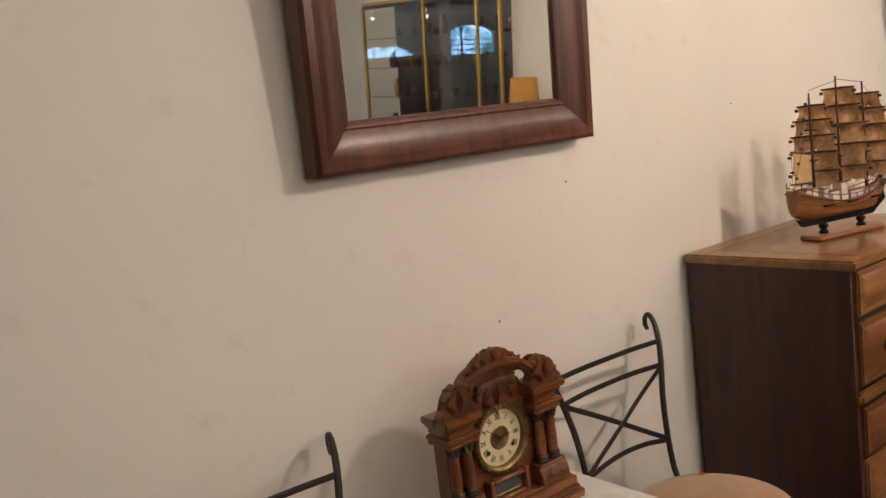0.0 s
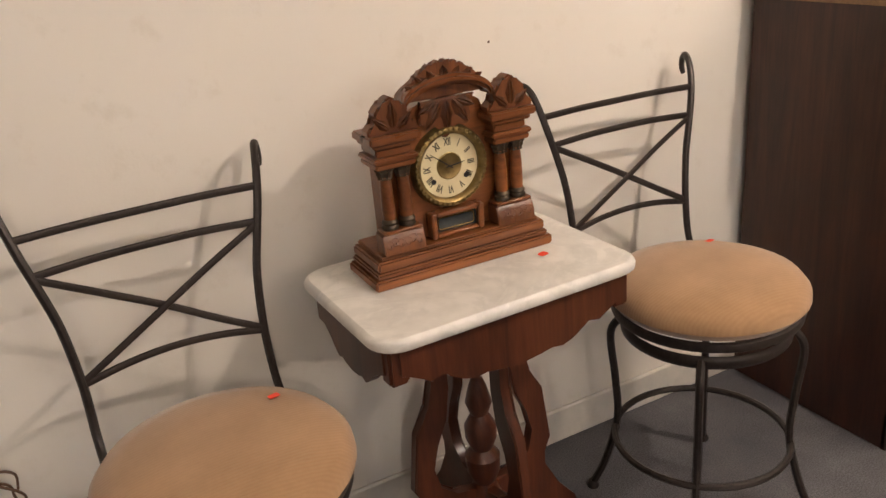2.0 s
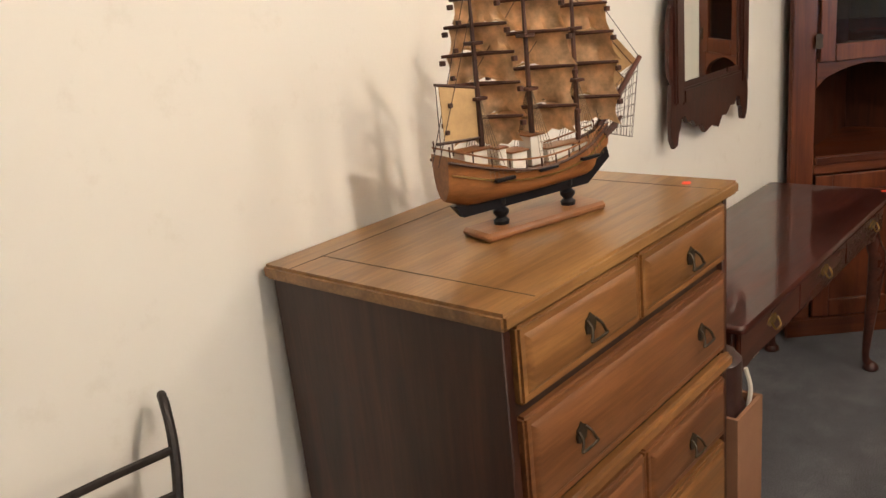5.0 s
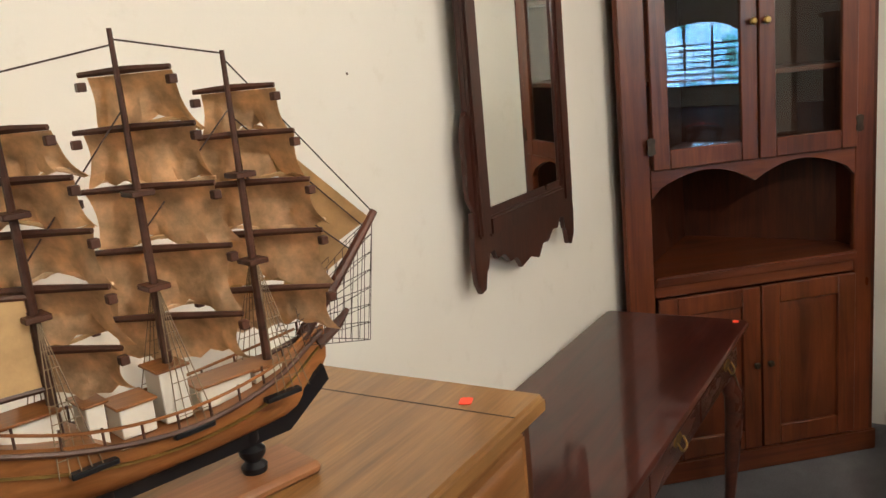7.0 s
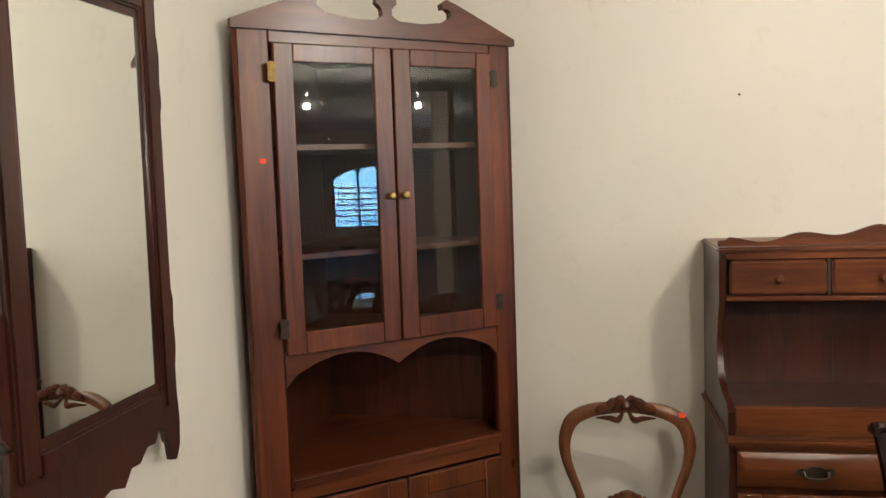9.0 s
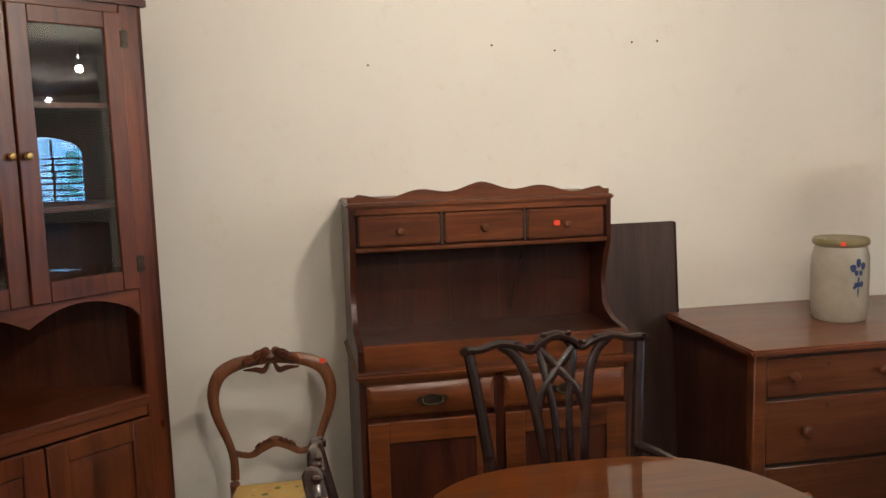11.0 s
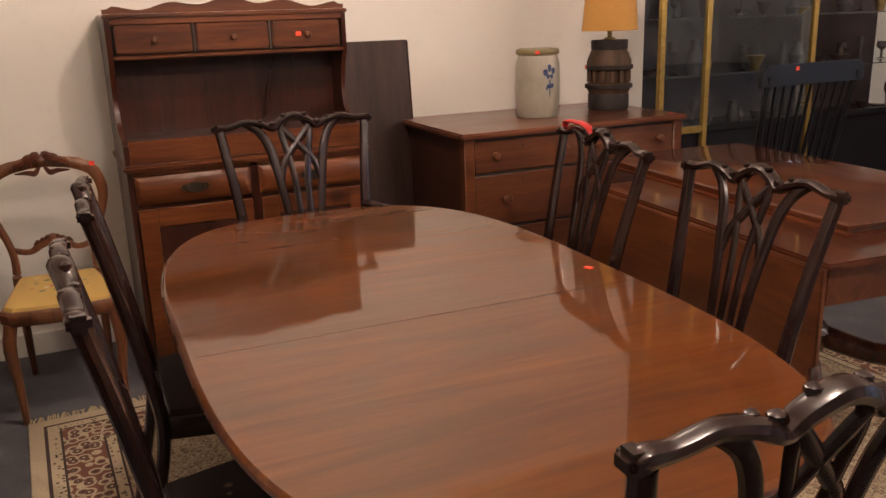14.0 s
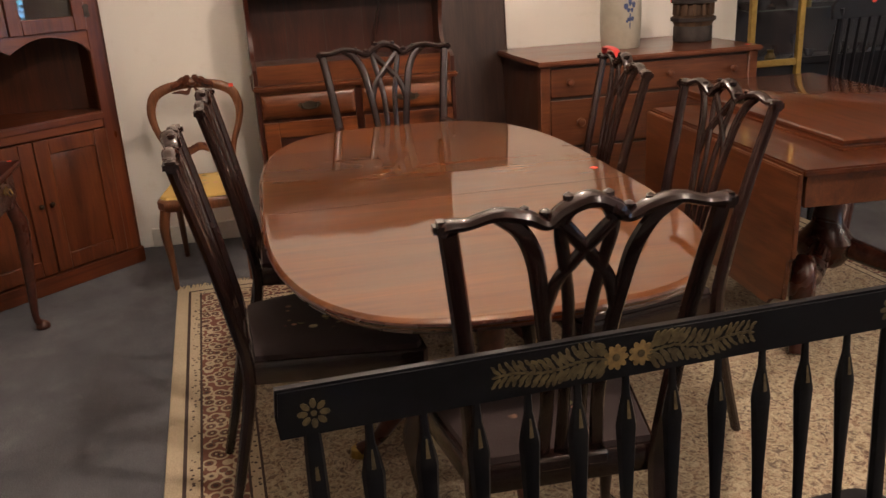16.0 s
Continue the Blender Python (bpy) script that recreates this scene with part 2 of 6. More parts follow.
def needlepoint(name, ground, scale=26.0, cover=0.5, spread=0.13):
    m, nt, p = node_material(name)
    v = add_node(nt, "ShaderNodeTexVoronoi", Scale=scale, Randomness=0.9)
    n = add_node(nt, "ShaderNodeTexNoise", Scale=9.0, Detail=2.0)
    st = add_node(nt, "ShaderNodeTexNoise", Scale=400.0)
    for k in (v, n, st):
        nt.links.new(mapped(nt, (1, 1, 1)), k.inputs["Vector"])
    hue = ramp(nt, v.outputs["Color"], [(0.0, (0.45, 0.08, 0.06)), (0.35, (0.55, 0.30, 0.18)), (0.6, (0.16, 0.17, 0.06)), (0.85, (0.62, 0.50, 0.30))])
    near = ramp(nt, v.outputs["Distance"], [(0.30, (1, 1, 1)), (0.42, (0, 0, 0))])
    area = ramp(nt, n.outputs["Fac"], [(cover, (0, 0, 0)), (cover + 0.04, (1, 1, 1))])
    fac = nt.nodes.new("ShaderNodeMath")
    fac.operation = "MULTIPLY"
    nt.links.new(near.outputs[0], fac.inputs[0])
    # the flowers gather in the middle of the seat
    far = nt.nodes.new("ShaderNodeVectorMath")
    far.operation = "LENGTH"
    nt.links.new(mapped(nt, (1, 1, 0)), far.inputs[0])
    mid = ramp(nt, far.outputs["Value"], [(spread, (1, 1, 1)), (spread + 0.03, (0, 0, 0))])
    nt.links.new(mix_color(nt, 1.0, area.outputs[0], mid.outputs[0], "MULTIPLY"), fac.inputs[1])
    nt.links.new(mix_color(nt, fac.outputs[0], ground, hue.outputs[0]), p.inputs["Base Color"])
    p.inputs["Roughness"].default_value = 0.9
    bump(nt, p, st.outputs["Fac"], 0.5, 0.002)
    return m


WALL = wall_paint()
CARPET = carpet_stuff()
TRIM = plain("white_trim_paint", (0.70, 0.67, 0.60), 0.45, vary=0.06)
CEIL = plain("ceiling_paint", (0.74, 0.71, 0.64), 0.8, vary=0.04)
MARBLE = marble_stuff()
IRON = plain("dark_bronze_iron", (0.030, 0.023, 0.020), 0.42, 0.3, vary=0.3, scale=80)
FABRIC = seat_fabric()
CLOCKWOOD = wood("clock_walnut", (0.115, 0.034, 0.011), (0.33, 0.125, 0.040), 0.32, "x", coat=0.3)
CLOCKCARVE = wood("clock_walnut_carved", (0.10, 0.030, 0.010), (0.27, 0.10, 0.033), 0.38, "z", coat=0.2)
TABLEWALNUT = wood("dark_walnut", (0.052, 0.014, 0.007), (0.15, 0.046, 0.020), 0.34, "z", coat=0.25)
# dark red-brown maple, deepened further with the shade on the chest's sides
CHESTSIDE = wood("dark_shaded_maple", (0.033, 0.0105, 0.0065), (0.078, 0.026, 0.0135), 0.42, "z", coat=0.2)
CHESTTOP = wood("honey_maple_top", (0.24, 0.115, 0.038), (0.43, 0.235, 0.085), 0.33, "x", coat=0.35)
CHESTFRONT = wood("honey_maple_drawer", (0.19, 0.080, 0.025), (0.36, 0.175, 0.058), 0.36, "x", coat=0.25)
CHESTRED = wood("red_maple_drawer", (0.12, 0.045, 0.018), (0.25, 0.105, 0.038), 0.38, "x", coat=0.2)
CHESTDARK = plain("dark_gap_wood", (0.035, 0.017, 0.010), 0.6)
MAHOGANY = wood("mahogany_dark", (0.045, 0.013, 0.009), (0.11, 0.033, 0.020), 0.28, "x", coat=0.3)
MAHOGANYTOP = wood("polished_mahogany_top", (0.083, 0.0215, 0.003), (0.160, 0.049, 0.007), 0.42, "y", coat=1.0, grain=0.5, relief=0.0)
MAHOGANYTOP.node_tree.nodes["Principled BSDF"].inputs["Coat Tint"].default_value = (1.0, 0.88, 0.70, 1)
DROPTOP = wood("drop_leaf_mahogany_top", (0.072, 0.017, 0.005), (0.135, 0.036, 0.010), 0.42, "x", coat=0.8, grain=0.5, relief=0.0)
DESKTOP = wood("desk_mahogany_top", (0.036, 0.008, 0.006), (0.075, 0.018, 0.012), 0.4, "x", coat=0.8, grain=0.5, relief=0.0)
FRETWOOD = wood("dark_fret_mahogany", (0.026, 0.0075, 0.0055), (0.070, 0.020, 0.012), 0.32, "z", coat=0.3)
CHAIRWOOD = wood("black_brown_chair_wood", (0.0105, 0.0052, 0.0050), (0.029, 0.0122, 0.0105), 0.22, "z", coat=0.35)
PINE = wood("red_brown_pine", (0.070, 0.0155, 0.006), (0.195, 0.053, 0.0175), 0.33, "z", coat=0.3, knots=3.6, grain=0.6)
PINEX = wood("red_brown_pine_rail", (0.066, 0.015, 0.006), (0.185, 0.051, 0.017), 0.33, "x", coat=0.3, knots=3.0, grain=0.6)
# pine darkened for recesses: their shade is put into the base colour
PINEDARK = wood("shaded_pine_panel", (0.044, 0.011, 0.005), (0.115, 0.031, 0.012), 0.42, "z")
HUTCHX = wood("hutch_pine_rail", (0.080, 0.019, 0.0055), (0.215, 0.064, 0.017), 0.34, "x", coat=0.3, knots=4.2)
# darker than the rails: shade inside the hutch is painted into this pine
HUTCHZ = wood("shaded_hutch_pine_panel", (0.030, 0.0068, 0.0040), (0.080, 0.0195, 0.0080), 0.34, "z", coat=0.3)
DRESSERWOOD = wood("cherry_dresser", (0.088, 0.025, 0.0095), (0.18, 0.058, 0.020), 0.36, "x", coat=0.25)
DRESSERTOP = wood("cherry_dresser_top", (0.11, 0.036, 0.019), (0.20, 0.072, 0.036), 0.35, "x", coat=0.6, relief=0.0)
BALLOON = wood("carved_rosewood", (0.10, 0.036, 0.016), (0.26, 0.10, 0.042), 0.34, "z", coat=0.3)
BRASS = plain("aged_brass", (0.36, 0.25, 0.085), 0.36, 0.95, vary=0.25)
SHELFEDGE = plain("dim_glass_edge", (0.12, 0.135, 0.135), 0.25, vary=0.2, scale=8)
HINGEBRASS = plain("tarnished_hinge_brass", (0.16, 0.10, 0.03), 0.45, 0.8, vary=0.4, scale=60)
OLDBRASS = plain("dark_bronze_pull", (0.055, 0.042, 0.028), 0.42, 0.7, vary=0.4)
GOLD = plain("gold_case_frame", (0.36, 0.235, 0.06), 0.42, 0.6, vary=0.2)
MIRROR = plain("silvered_mirror", (0.86, 0.88, 0.85), 0.015, 1.0, vary=0.0, relief=0)
GLASS = pane_glass("clear_glass")
TAG = plain("red_price_sticker", (0.90, 0.075, 0.03), 0.6, vary=0.05, relief=0)
DULLBRASS = plain("dull_bezel_brass", (0.23, 0.165, 0.065), 0.42, 0.9, vary=0.3, scale=60)
DIAL = plain("cream_paper_dial", (0.66, 0.58, 0.36), 0.55, vary=0.10, scale=18)
NAILGREY = plain("rusty_nail", (0.16, 0.12, 0.09), 0.6, 0.2, vary=0.3, relief=0)
INKY = plain("black_ink", (0.015, 0.013, 0.012), 0.5, vary=0.1, relief=0)
SAIL = plain("aged_sail_cloth", (0.70, 0.49, 0.29), 0.9, vary=0.40, scale=34, relief=0.8)
SAILPALE = plain("pale_sail_cloth", (0.50, 0.33, 0.155), 0.9, vary=0.15, scale=38, relief=0.3)
SAILPATCH = plain("dark_sail_patch", (0.16, 0.075, 0.035), 0.9, vary=0.2, relief=0)
SHIPWOOD = wood("ship_hull_wood", (0.24, 0.09, 0.025), (0.42, 0.185, 0.06), 0.38, "x")
SHIPDARK = wood("ship_dark_wood", (0.045, 0.018, 0.012), (0.125, 0.050, 0.028), 0.5, "x")
THREAD = plain("tan_thread", (0.22, 0.16, 0.10), 0.9, vary=0.2, relief=0)
DARKTHREAD = plain("dark_thread", (0.06, 0.04, 0.035), 0.9, vary=0.2, relief=0)
WHITEPAINT = plain("white_deckhouse_paint", (0.72, 0.68, 0.60), 0.6, vary=0.08)
STONEWARE = plain("salt_glazed_stoneware", (0.34, 0.31, 0.25), 0.35, vary=0.12, scale=14, relief=0.15)
COBALT = plain("cobalt_glaze", (0.025, 0.045, 0.13), 0.35, vary=0.4, scale=70)
SHADE = plain("amber_burlap_shade", (0.58, 0.30, 0.075), 0.85, vary=0.08, scale=120, relief=0.3)
HUBWOOD = wood("weathered_hub_wood", (0.05, 0.028, 0.016), (0.15, 0.085, 0.045), 0.7, "z")
RUSTIRON = plain("blackened_iron_band", (0.025, 0.018, 0.016), 0.6, 0.4, vary=0.4)
BLACKPAINT = plain("black_lacquer", (0.006, 0.006, 0.008), 0.36, vary=0.3, scale=20, **{"Specular IOR Level": 0.3})
STENCIL = plain("worn_gold_stencil", (0.30, 0.20, 0.08), 0.5, 0.1, vary=0.35, scale=90)
STENCILDIM = plain("faded_gold_leafwork", (0.13, 0.10, 0.05), 0.5, 0.1, vary=0.5, scale=60)
REDPLASTIC = plain("red_plastic", (0.50, 0.022, 0.02), 0.4, vary=0.05)
CARDBOARD = plain("brown_cardboard", (0.26, 0.125, 0.065), 0.85, vary=0.1, scale=8)
CORD = plain("brown_lamp_cord", (0.11, 0.055, 0.025), 0.5, vary=0.2)
DARKSEAT = needlepoint("dark_floral_needlepoint", (0.022, 0.012, 0.012), 30, 0.46, 0.09)
YELLOWSEAT = needlepoint("yellow_floral_needlepoint", (0.54, 0.36, 0.11), 27, 0.38, 0.12)
FRINGE = plain("cream_fringe", (0.50, 0.41, 0.25), 0.95, vary=0.2, scale=60)
BULB = glow("lit_bulb", (1.0, 0.86, 0.66), 40)
CASEBACK = plain("dark_case_lining", (0.026, 0.022, 0.028), 0.35, vary=0.6, scale=3)


# ---- building blocks ----
def part(name, bm, material, parent=None, label="", smooth=True):
    me = bpy.data.meshes.new(name)
    bmesh.ops.recalc_face_normals(bm, faces=bm.faces)
    bm.to_mesh(me)
    bm.free()
    me.materials.append(material)
    if smooth:
        me.shade_smooth()
        me.set_sharp_from_angle(angle=radians(38))
        # wide flat caps keep their true normal
        for poly in me.polygons:
            if len(poly.vertices) > 16:
                poly.use_smooth = False
    ob = new(name, me)
    ob.parent = parent
    if label:
        ob["label"] = label
    return ob


def thing(name, label, category, m, group="", kind=""):
    e = new(name)
    e.empty_display_size = 0.1
    e.matrix_world = m
    return tagged(e, label, category, group, kind)


def box(bm, lo, hi, bevel=0.003, seg=1):
    lo, hi = Vector(lo), Vector(hi)
    made = bmesh.ops.create_cube(bm, size=1)["verts"]
    for v in made:
        v.co = Vector([lo[i] + (v.co[i] + 0.5) * (hi[i] - lo[i]) for i in range(3)])
    if bevel:
        es = list({e for v in made for e in v.link_edges})
        b = min(bevel, 0.45 * min(abs(hi[i] - lo[i]) for i in range(3)))
        bmesh.ops.bevel(bm, geom=es, offset=b, segments=seg, affect="EDGES", clamp_overlap=True)
    return bm


def B(lo, hi, bevel=0.003, seg=1):
    return box(bmesh.new(), lo, hi, bevel, seg)


def prism(bm, pts, a, b, plane="xz", bevel=0.0):
    """A flat outline given in a plane, made thick from a to b across it."""
    def put(p, d):
        return {"xz": (p[0], d, p[1]), "yz": (d, p[0], p[1]), "xy": (p[0], p[1], d)}[plane]
    lo, hi = [bm.verts.new(put(p, a)) for p in pts], [bm.verts.new(put(p, b)) for p in pts]
    n = len(pts)
    caps = [bm.faces.new(lo), bm.faces.new(list(reversed(hi)))]
    for i in range(n):
        bm.faces.new((lo[i], hi[i], hi[(i + 1) % n], lo[(i + 1) % n]))
    if bevel:
        es = list({e for f in caps for e in f.edges})
        bmesh.ops.bevel(bm, geom=es, offset=bevel, segments=2, affect="EDGES", clamp_overlap=True)
    return bm


def lathe(bm, profile, n=24, at=(0, 0, 0), tilt=None):
    """Turned shape: (radius, height) pairs about the z axis."""
    rings = []
    for r, z in profile:
        ring = []
        for i in range(n if r > 1e-5 else 1):
            c = Vector((r * math.cos(2 * math.pi * i / n), r * math.sin(2 * math.pi * i / n), z))
            if tilt is not None:
                c = tilt @ c
            ring.append(bm.verts.new(c + Vector(at)))
        rings.append(ring)
    for a, b in zip(rings, rings[1:]):
        for i in range(n):
            if len(a) > 1 and len(b) > 1:
                bm.faces.new((a[i], a[(i + 1) % n], b[(i + 1) % n], b[i]))
            elif len(a) > 1:
                bm.faces.new((a[i], a[(i + 1) % n], b[0]))
            elif len(b) > 1:
                bm.faces.new((a[0], b[(i + 1) % n], b[i]))
    for ring in (rings[0], rings[-1]):
        if len(ring) > 1:
            bm.faces.new(ring)
    return bm


def spline(pts, steps=5):
    """Points on a smooth line through pts."""
    p = [Vector(q) for q in pts]
    p = [2 * p[0] - p[1]] + p + [2 * p[-1] - p[-2]]
    out = []
    for i in range(1, len(p) - 2):
        for s in range(steps):
            t = s / steps
            out.append(0.5 * (2 * p[i] + (p[i + 1] - p[i - 1]) * t + (2 * p[i - 1] - 5 * p[i] + 4 * p[i + 1] - p[i + 2]) * t * t + (3 * p[i] - p[i - 1] - 3 * p[i + 1] + p[i + 2]) * t ** 3))
    out.append(p[-2])
    return out


def sweep(bm, pts, radius, n=8, flat=1.0, closed=False, side=(0, 1, 0), steps=5, smooth=True):
    """A rod along pts. radius: one number, or one for each point; flat: thickness across side, against that along it."""
    line = spline(pts, steps) if smooth and not closed else [Vector(q) for q in pts]
    if isinstance(radius, (int, float)):
        rad = [radius] * len(line)
    else:
        rad = [np.interp(i / (len(line) - 1), np.linspace(0, 1, len(radius)), radius) for i in range(len(line))]
    rings = []
    m = len(line)
    for i, c in enumerate(line):
        d = (line[(i + 1) % m] - line[i - 1]) if closed else (line[min(i + 1, m - 1)] - line[max(i - 1, 0)])
        d.normalize()
        u = Vector(side) - d * d.dot(Vector(side))
        if u.length < 1e-3:
            u = d.orthogonal()
        u.normalize()
        w = d.cross(u)
        rings.append([bm.verts.new(c + u * (flat * rad[i] * math.cos(2 * math.pi * k / n)) + w * (rad[i] * math.sin(2 * math.pi * k / n))) for k in range(n)])
    for i in range(m if closed else m - 1):
        a, b = rings[i], rings[(i + 1) % m]
        for k in range(n):
            bm.faces.new((a[k], a[(k + 1) % n], b[(k + 1) % n], b[k]))
    if not closed:
        bm.faces.new(rings[0])
        bm.faces.new(rings[-1])
    return bm


def rod(pts, radius, n=8, **k):
    return sweep(bmesh.new(), pts, radius, n, **k)


def rounded(w, d, r, n=6):
    """Outline of a rectangle with round corners, about the origin."""
    out = []
    for cx, cy, a in ((w / 2 - r, d / 2 - r, 0), (-w / 2 + r, d / 2 - r, 90), (-w / 2 + r, -d / 2 + r, 180), (w / 2 - r, -d / 2 + r, 270)):
        for i in range(n + 1):
            t = radians(a + 90 * i / n)
            out.append((cx + r * math.cos(t), cy + r * math.sin(t)))
    return out


def moulded(outline, levels):
    """A flat slab with a moulded edge: levels of (height, how far the edge lies inside the outline)."""
    bm = bmesh.new()
    cx, cy = sum(p[0] for p in outline) / len(outline), sum(p[1] for p in outline) / len(outline)
    rings = []
    for z, inset in levels:
        ring = []
        for x, y in outline:
            l = math.hypot(x - cx, y - cy)
            ring.append(bm.verts.new((x - (x - cx) / l * inset, y - (y - cy) / l * inset, z)))
        rings.append(ring)
    n = len(outline)
    for a, b in zip(rings, rings[1:]):
        for i in range(n):
            bm.faces.new((a[i], a[(i + 1) % n], b[(i + 1) % n], b[i]))
    bm.faces.new(rings[0])
    bm.faces.new(rings[-1])
    return bm


def raised_panel(bm, x0, x1, z0, z1, y, depth=0.012, slope=0.03):
    """A fielded panel that stands out towards -y."""
    prof = [(0, 0), (slope * 0.25, -depth * 0.25), (slope, -depth)]
    rings = []
    for inset, dy in prof:
        rings.append([bm.verts.new((a, y + dy, b)) for a, b in ((x0 + inset, z0 + inset), (x1 - inset, z0 + inset), (x1 - inset, z1 - inset), (x0 + inset, z1 - inset))])
    for a, b in zip(rings, rings[1:]):
        for i in range(4):
            bm.faces.new((a[i], a[(i + 1) % 4], b[(i + 1) % 4], b[i]))
    bm.faces.new(rings[-1])
    back = [bm.verts.new((v.co.x, y + 0.004, v.co.z)) for v in rings[0]]
    for i in range(4):
        bm.faces.new((rings[0][i], rings[0][(i + 1) % 4], back[(i + 1) % 4], back[i]))
    bm.faces.new(back)
    return bm


def price_tag(x, y, z, rx=0, rz=0, size=0.018, on="furniture"):
    t = part("price_tag", prism(bmesh.new(), rounded(size, size * 0.8, size * 0.15, 2), 0.0006, 0.0016, "xy"), TAG, smooth=False)
    t.matrix_world = pose(x, y, z, rx, 0, rz)
    return tagged(t, "small fluorescent red price sticker on " + on, "price sticker", "price stickers")


# ---- structure ----
X0, Y0 = -7.0, -15.0


def structure(name, bm, material, label, category):
    return tagged(part(name, bm, material, smooth=False), label, category, kind="structure")


structure("floor", B((X0, Y0, -0.1), (WALL_X + 1.2, WALL_Y + 0.1, 0), 0), CARPET, "worn dark grey low-pile carpet floor", "floor")
structure("wall_north", B((X0, WALL_Y, 0), (WALL_X + 1.2, WALL_Y + 0.12, CEILING), 0), WALL, "cream painted wall with nail holes", "wall")
structure("wall_east", B((WALL_X, -2.29, 0), (WALL_X + 0.12, WALL_Y - 0.001, CEILING), 0), WALL, "cream painted wall behind the hutch", "wall")
structure("wall_east_return", B((WALL_X + 0.12, -2.29, 0), (WALL_X + 1.1, -2.19, CEILING), 0), WALL, "short cream painted return wall", "wall")
structure("wall_far_east", B((WALL_X + 1.08, Y0, 0), (WALL_X + 1.2, -2.30, CEILING), 0), WALL, "plain painted shop wall", "wall")
structure("wall_west", B((X0 - 0.12, Y0, 0), (X0, WALL_Y + 0.12, CEILING), 0), WALL, "plain painted shop wall", "wall")
structure("ceiling", B((X0 - 0.12, Y0 - 0.12, CEILING), (WALL_X + 1.2, WALL_Y + 0.12, CEILING + 0.1), 0), CEIL, "plain off-white painted ceiling", "ceiling")
structure("baseboard_north", B((X0, WALL_Y - 0.016, 0), (5.42, WALL_Y - 0.001, 0.105), 0.004), TRIM, "white painted wooden baseboard", "baseboard")
structure("baseboard_east", B((WALL_X - 0.016, -2.28, 0), (WALL_X - 0.001, 1.2, 0.105), 0.004), TRIM, "white painted wooden baseboard", "baseboard")

# street wall with two arched windows
# middle, width, sill and spring of the arch
WINDOWS = [(-4.5, 1.9, 1.60, 2.05), (-1.45, 2.1, 0.45, 1.55)]
street = bmesh.new()
edges_x = [X0]
for wx, ww, sill, spring in WINDOWS:
    edges_x += [wx - ww / 2, wx + ww / 2]
edges_x.append(WALL_X + 1.2)
for i in range(0, len(edges_x), 2):
    box(street, (edges_x[i], Y0 - 0.12, 0), (edges_x[i + 1], Y0, CEILING), 0)
for wx, ww, sill, spring in WINDOWS:
    box(street, (wx - ww / 2, Y0 - 0.12, 0), (wx + ww / 2, Y0, sill), 0)
    arch = [(wx - ww / 2, CEILING), (wx - ww / 2, spring)] + [(wx - ww / 2 * math.cos(radians(a)), spring + 0.40 * math.sin(radians(a))) for a in range(15, 180, 15)] + [(wx + ww / 2, spring), (wx + ww / 2, CEILING)]
    prism(street, arch, Y0 - 0.12, Y0, "xz")
structure("wall_street", street, WALL, "shop front wall with two arched windows", "wall")
for k, (wx, ww, sill, spring) in enumerate(WINDOWS):
    w = thing("window_%d" % (k + 1), "arched shop window with dark bars and daylight outside", "window", pose(wx, Y0 - 0.06, 0), kind="structure")
    bars = bmesh.new()
    for i in range(4):
        x = -ww / 2 + ww * i / 3
        box(bars, (x - 0.025, -0.02, sill), (x + 0.025, 0.02, spring + 0.34 if i in (1, 2) else spring + 0.03), 0)
    z = sill + 0.02
    while z < spring:
        box(bars, (-ww / 2, -0.018, z - 0.02), (ww / 2, 0.018, z + 0.02), 0)
        z += 0.14
    part("window_frame", bars, MAHOGANY, w)
    pane = part("pane", B((-ww / 2, -0.003, sill), (ww / 2, 0.003, spring + 0.40), 0), GLASS, w)
    pane.visible_shadow = False


def daylight():
    m, nt, p = node_material("street_daylight")
    n = add_node(nt, "ShaderNodeTexNoise", Scale=1.6, Detail=6.0, Roughness=0.7)
    nt.links.new(mapped(nt, (1, 1, 1)), n.inputs["Vector"])
    r = ramp(nt, n.outputs["Fac"], [(0.34, (0.03, 0.10, 0.09)), (0.41, (0.08, 0.30, 0.32)), (0.46, (0.28, 0.55, 1.0)), (0.65, (0.60, 0.80, 1.0))])
    nt.links.new(r.outputs[0], p.inputs["Emission Color"])
    nt.links.new(r.outputs[0], p.inputs["Base Color"])
    p.inputs["Emission Strength"].default_value = 11.0
    return m


tagged(part("backdrop", B((X0 - 1, Y0 - 1.6, -0.5), (WALL_X + 2, Y0 - 1.5, 3.5), 0), daylight(), smooth=False), "bright street daylight and trees outside", "backdrop", kind="structure")

structure("column", B((3.05, -7.2, 0), (3.3, -6.95, CEILING), 0.01), TRIM, "pale painted square column in the shop", "column")

# small holes and nails left in the walls
for n_x, n_z in ((2.20, 1.144), (4.218, 1.612), (3.366, 1.628), (2.51, 1.477)):
    h = part("nail_hole", lathe(bmesh.new(), [(0.0034, 0), (0.0022, 0.0015), (0, 0.002)], 8), NAILGREY)
    h.matrix_world = pose(n_x, WALL_Y, n_z, 90)
    tagged(h, "small dark nail hole in the cream wall", "nail hole", "nail holes", "structure")
for n_y, n_z in ((0.440, 1.960), (-0.056, 2.032), (-0.318, 2.010), (-0.649, 2.040), (-0.760, 2.045)):
    h = part("nail_hole", lathe(bmesh.new(), [(0.0046, 0), (0.003, 0.003), (0, 0.005)], 8), NAILGREY)
    h.matrix_world = pose(WALL_X, n_y, n_z, 0, -90)
    tagged(h, "small nail left in the cream wall", "nail hole", "nail holes", "structure")

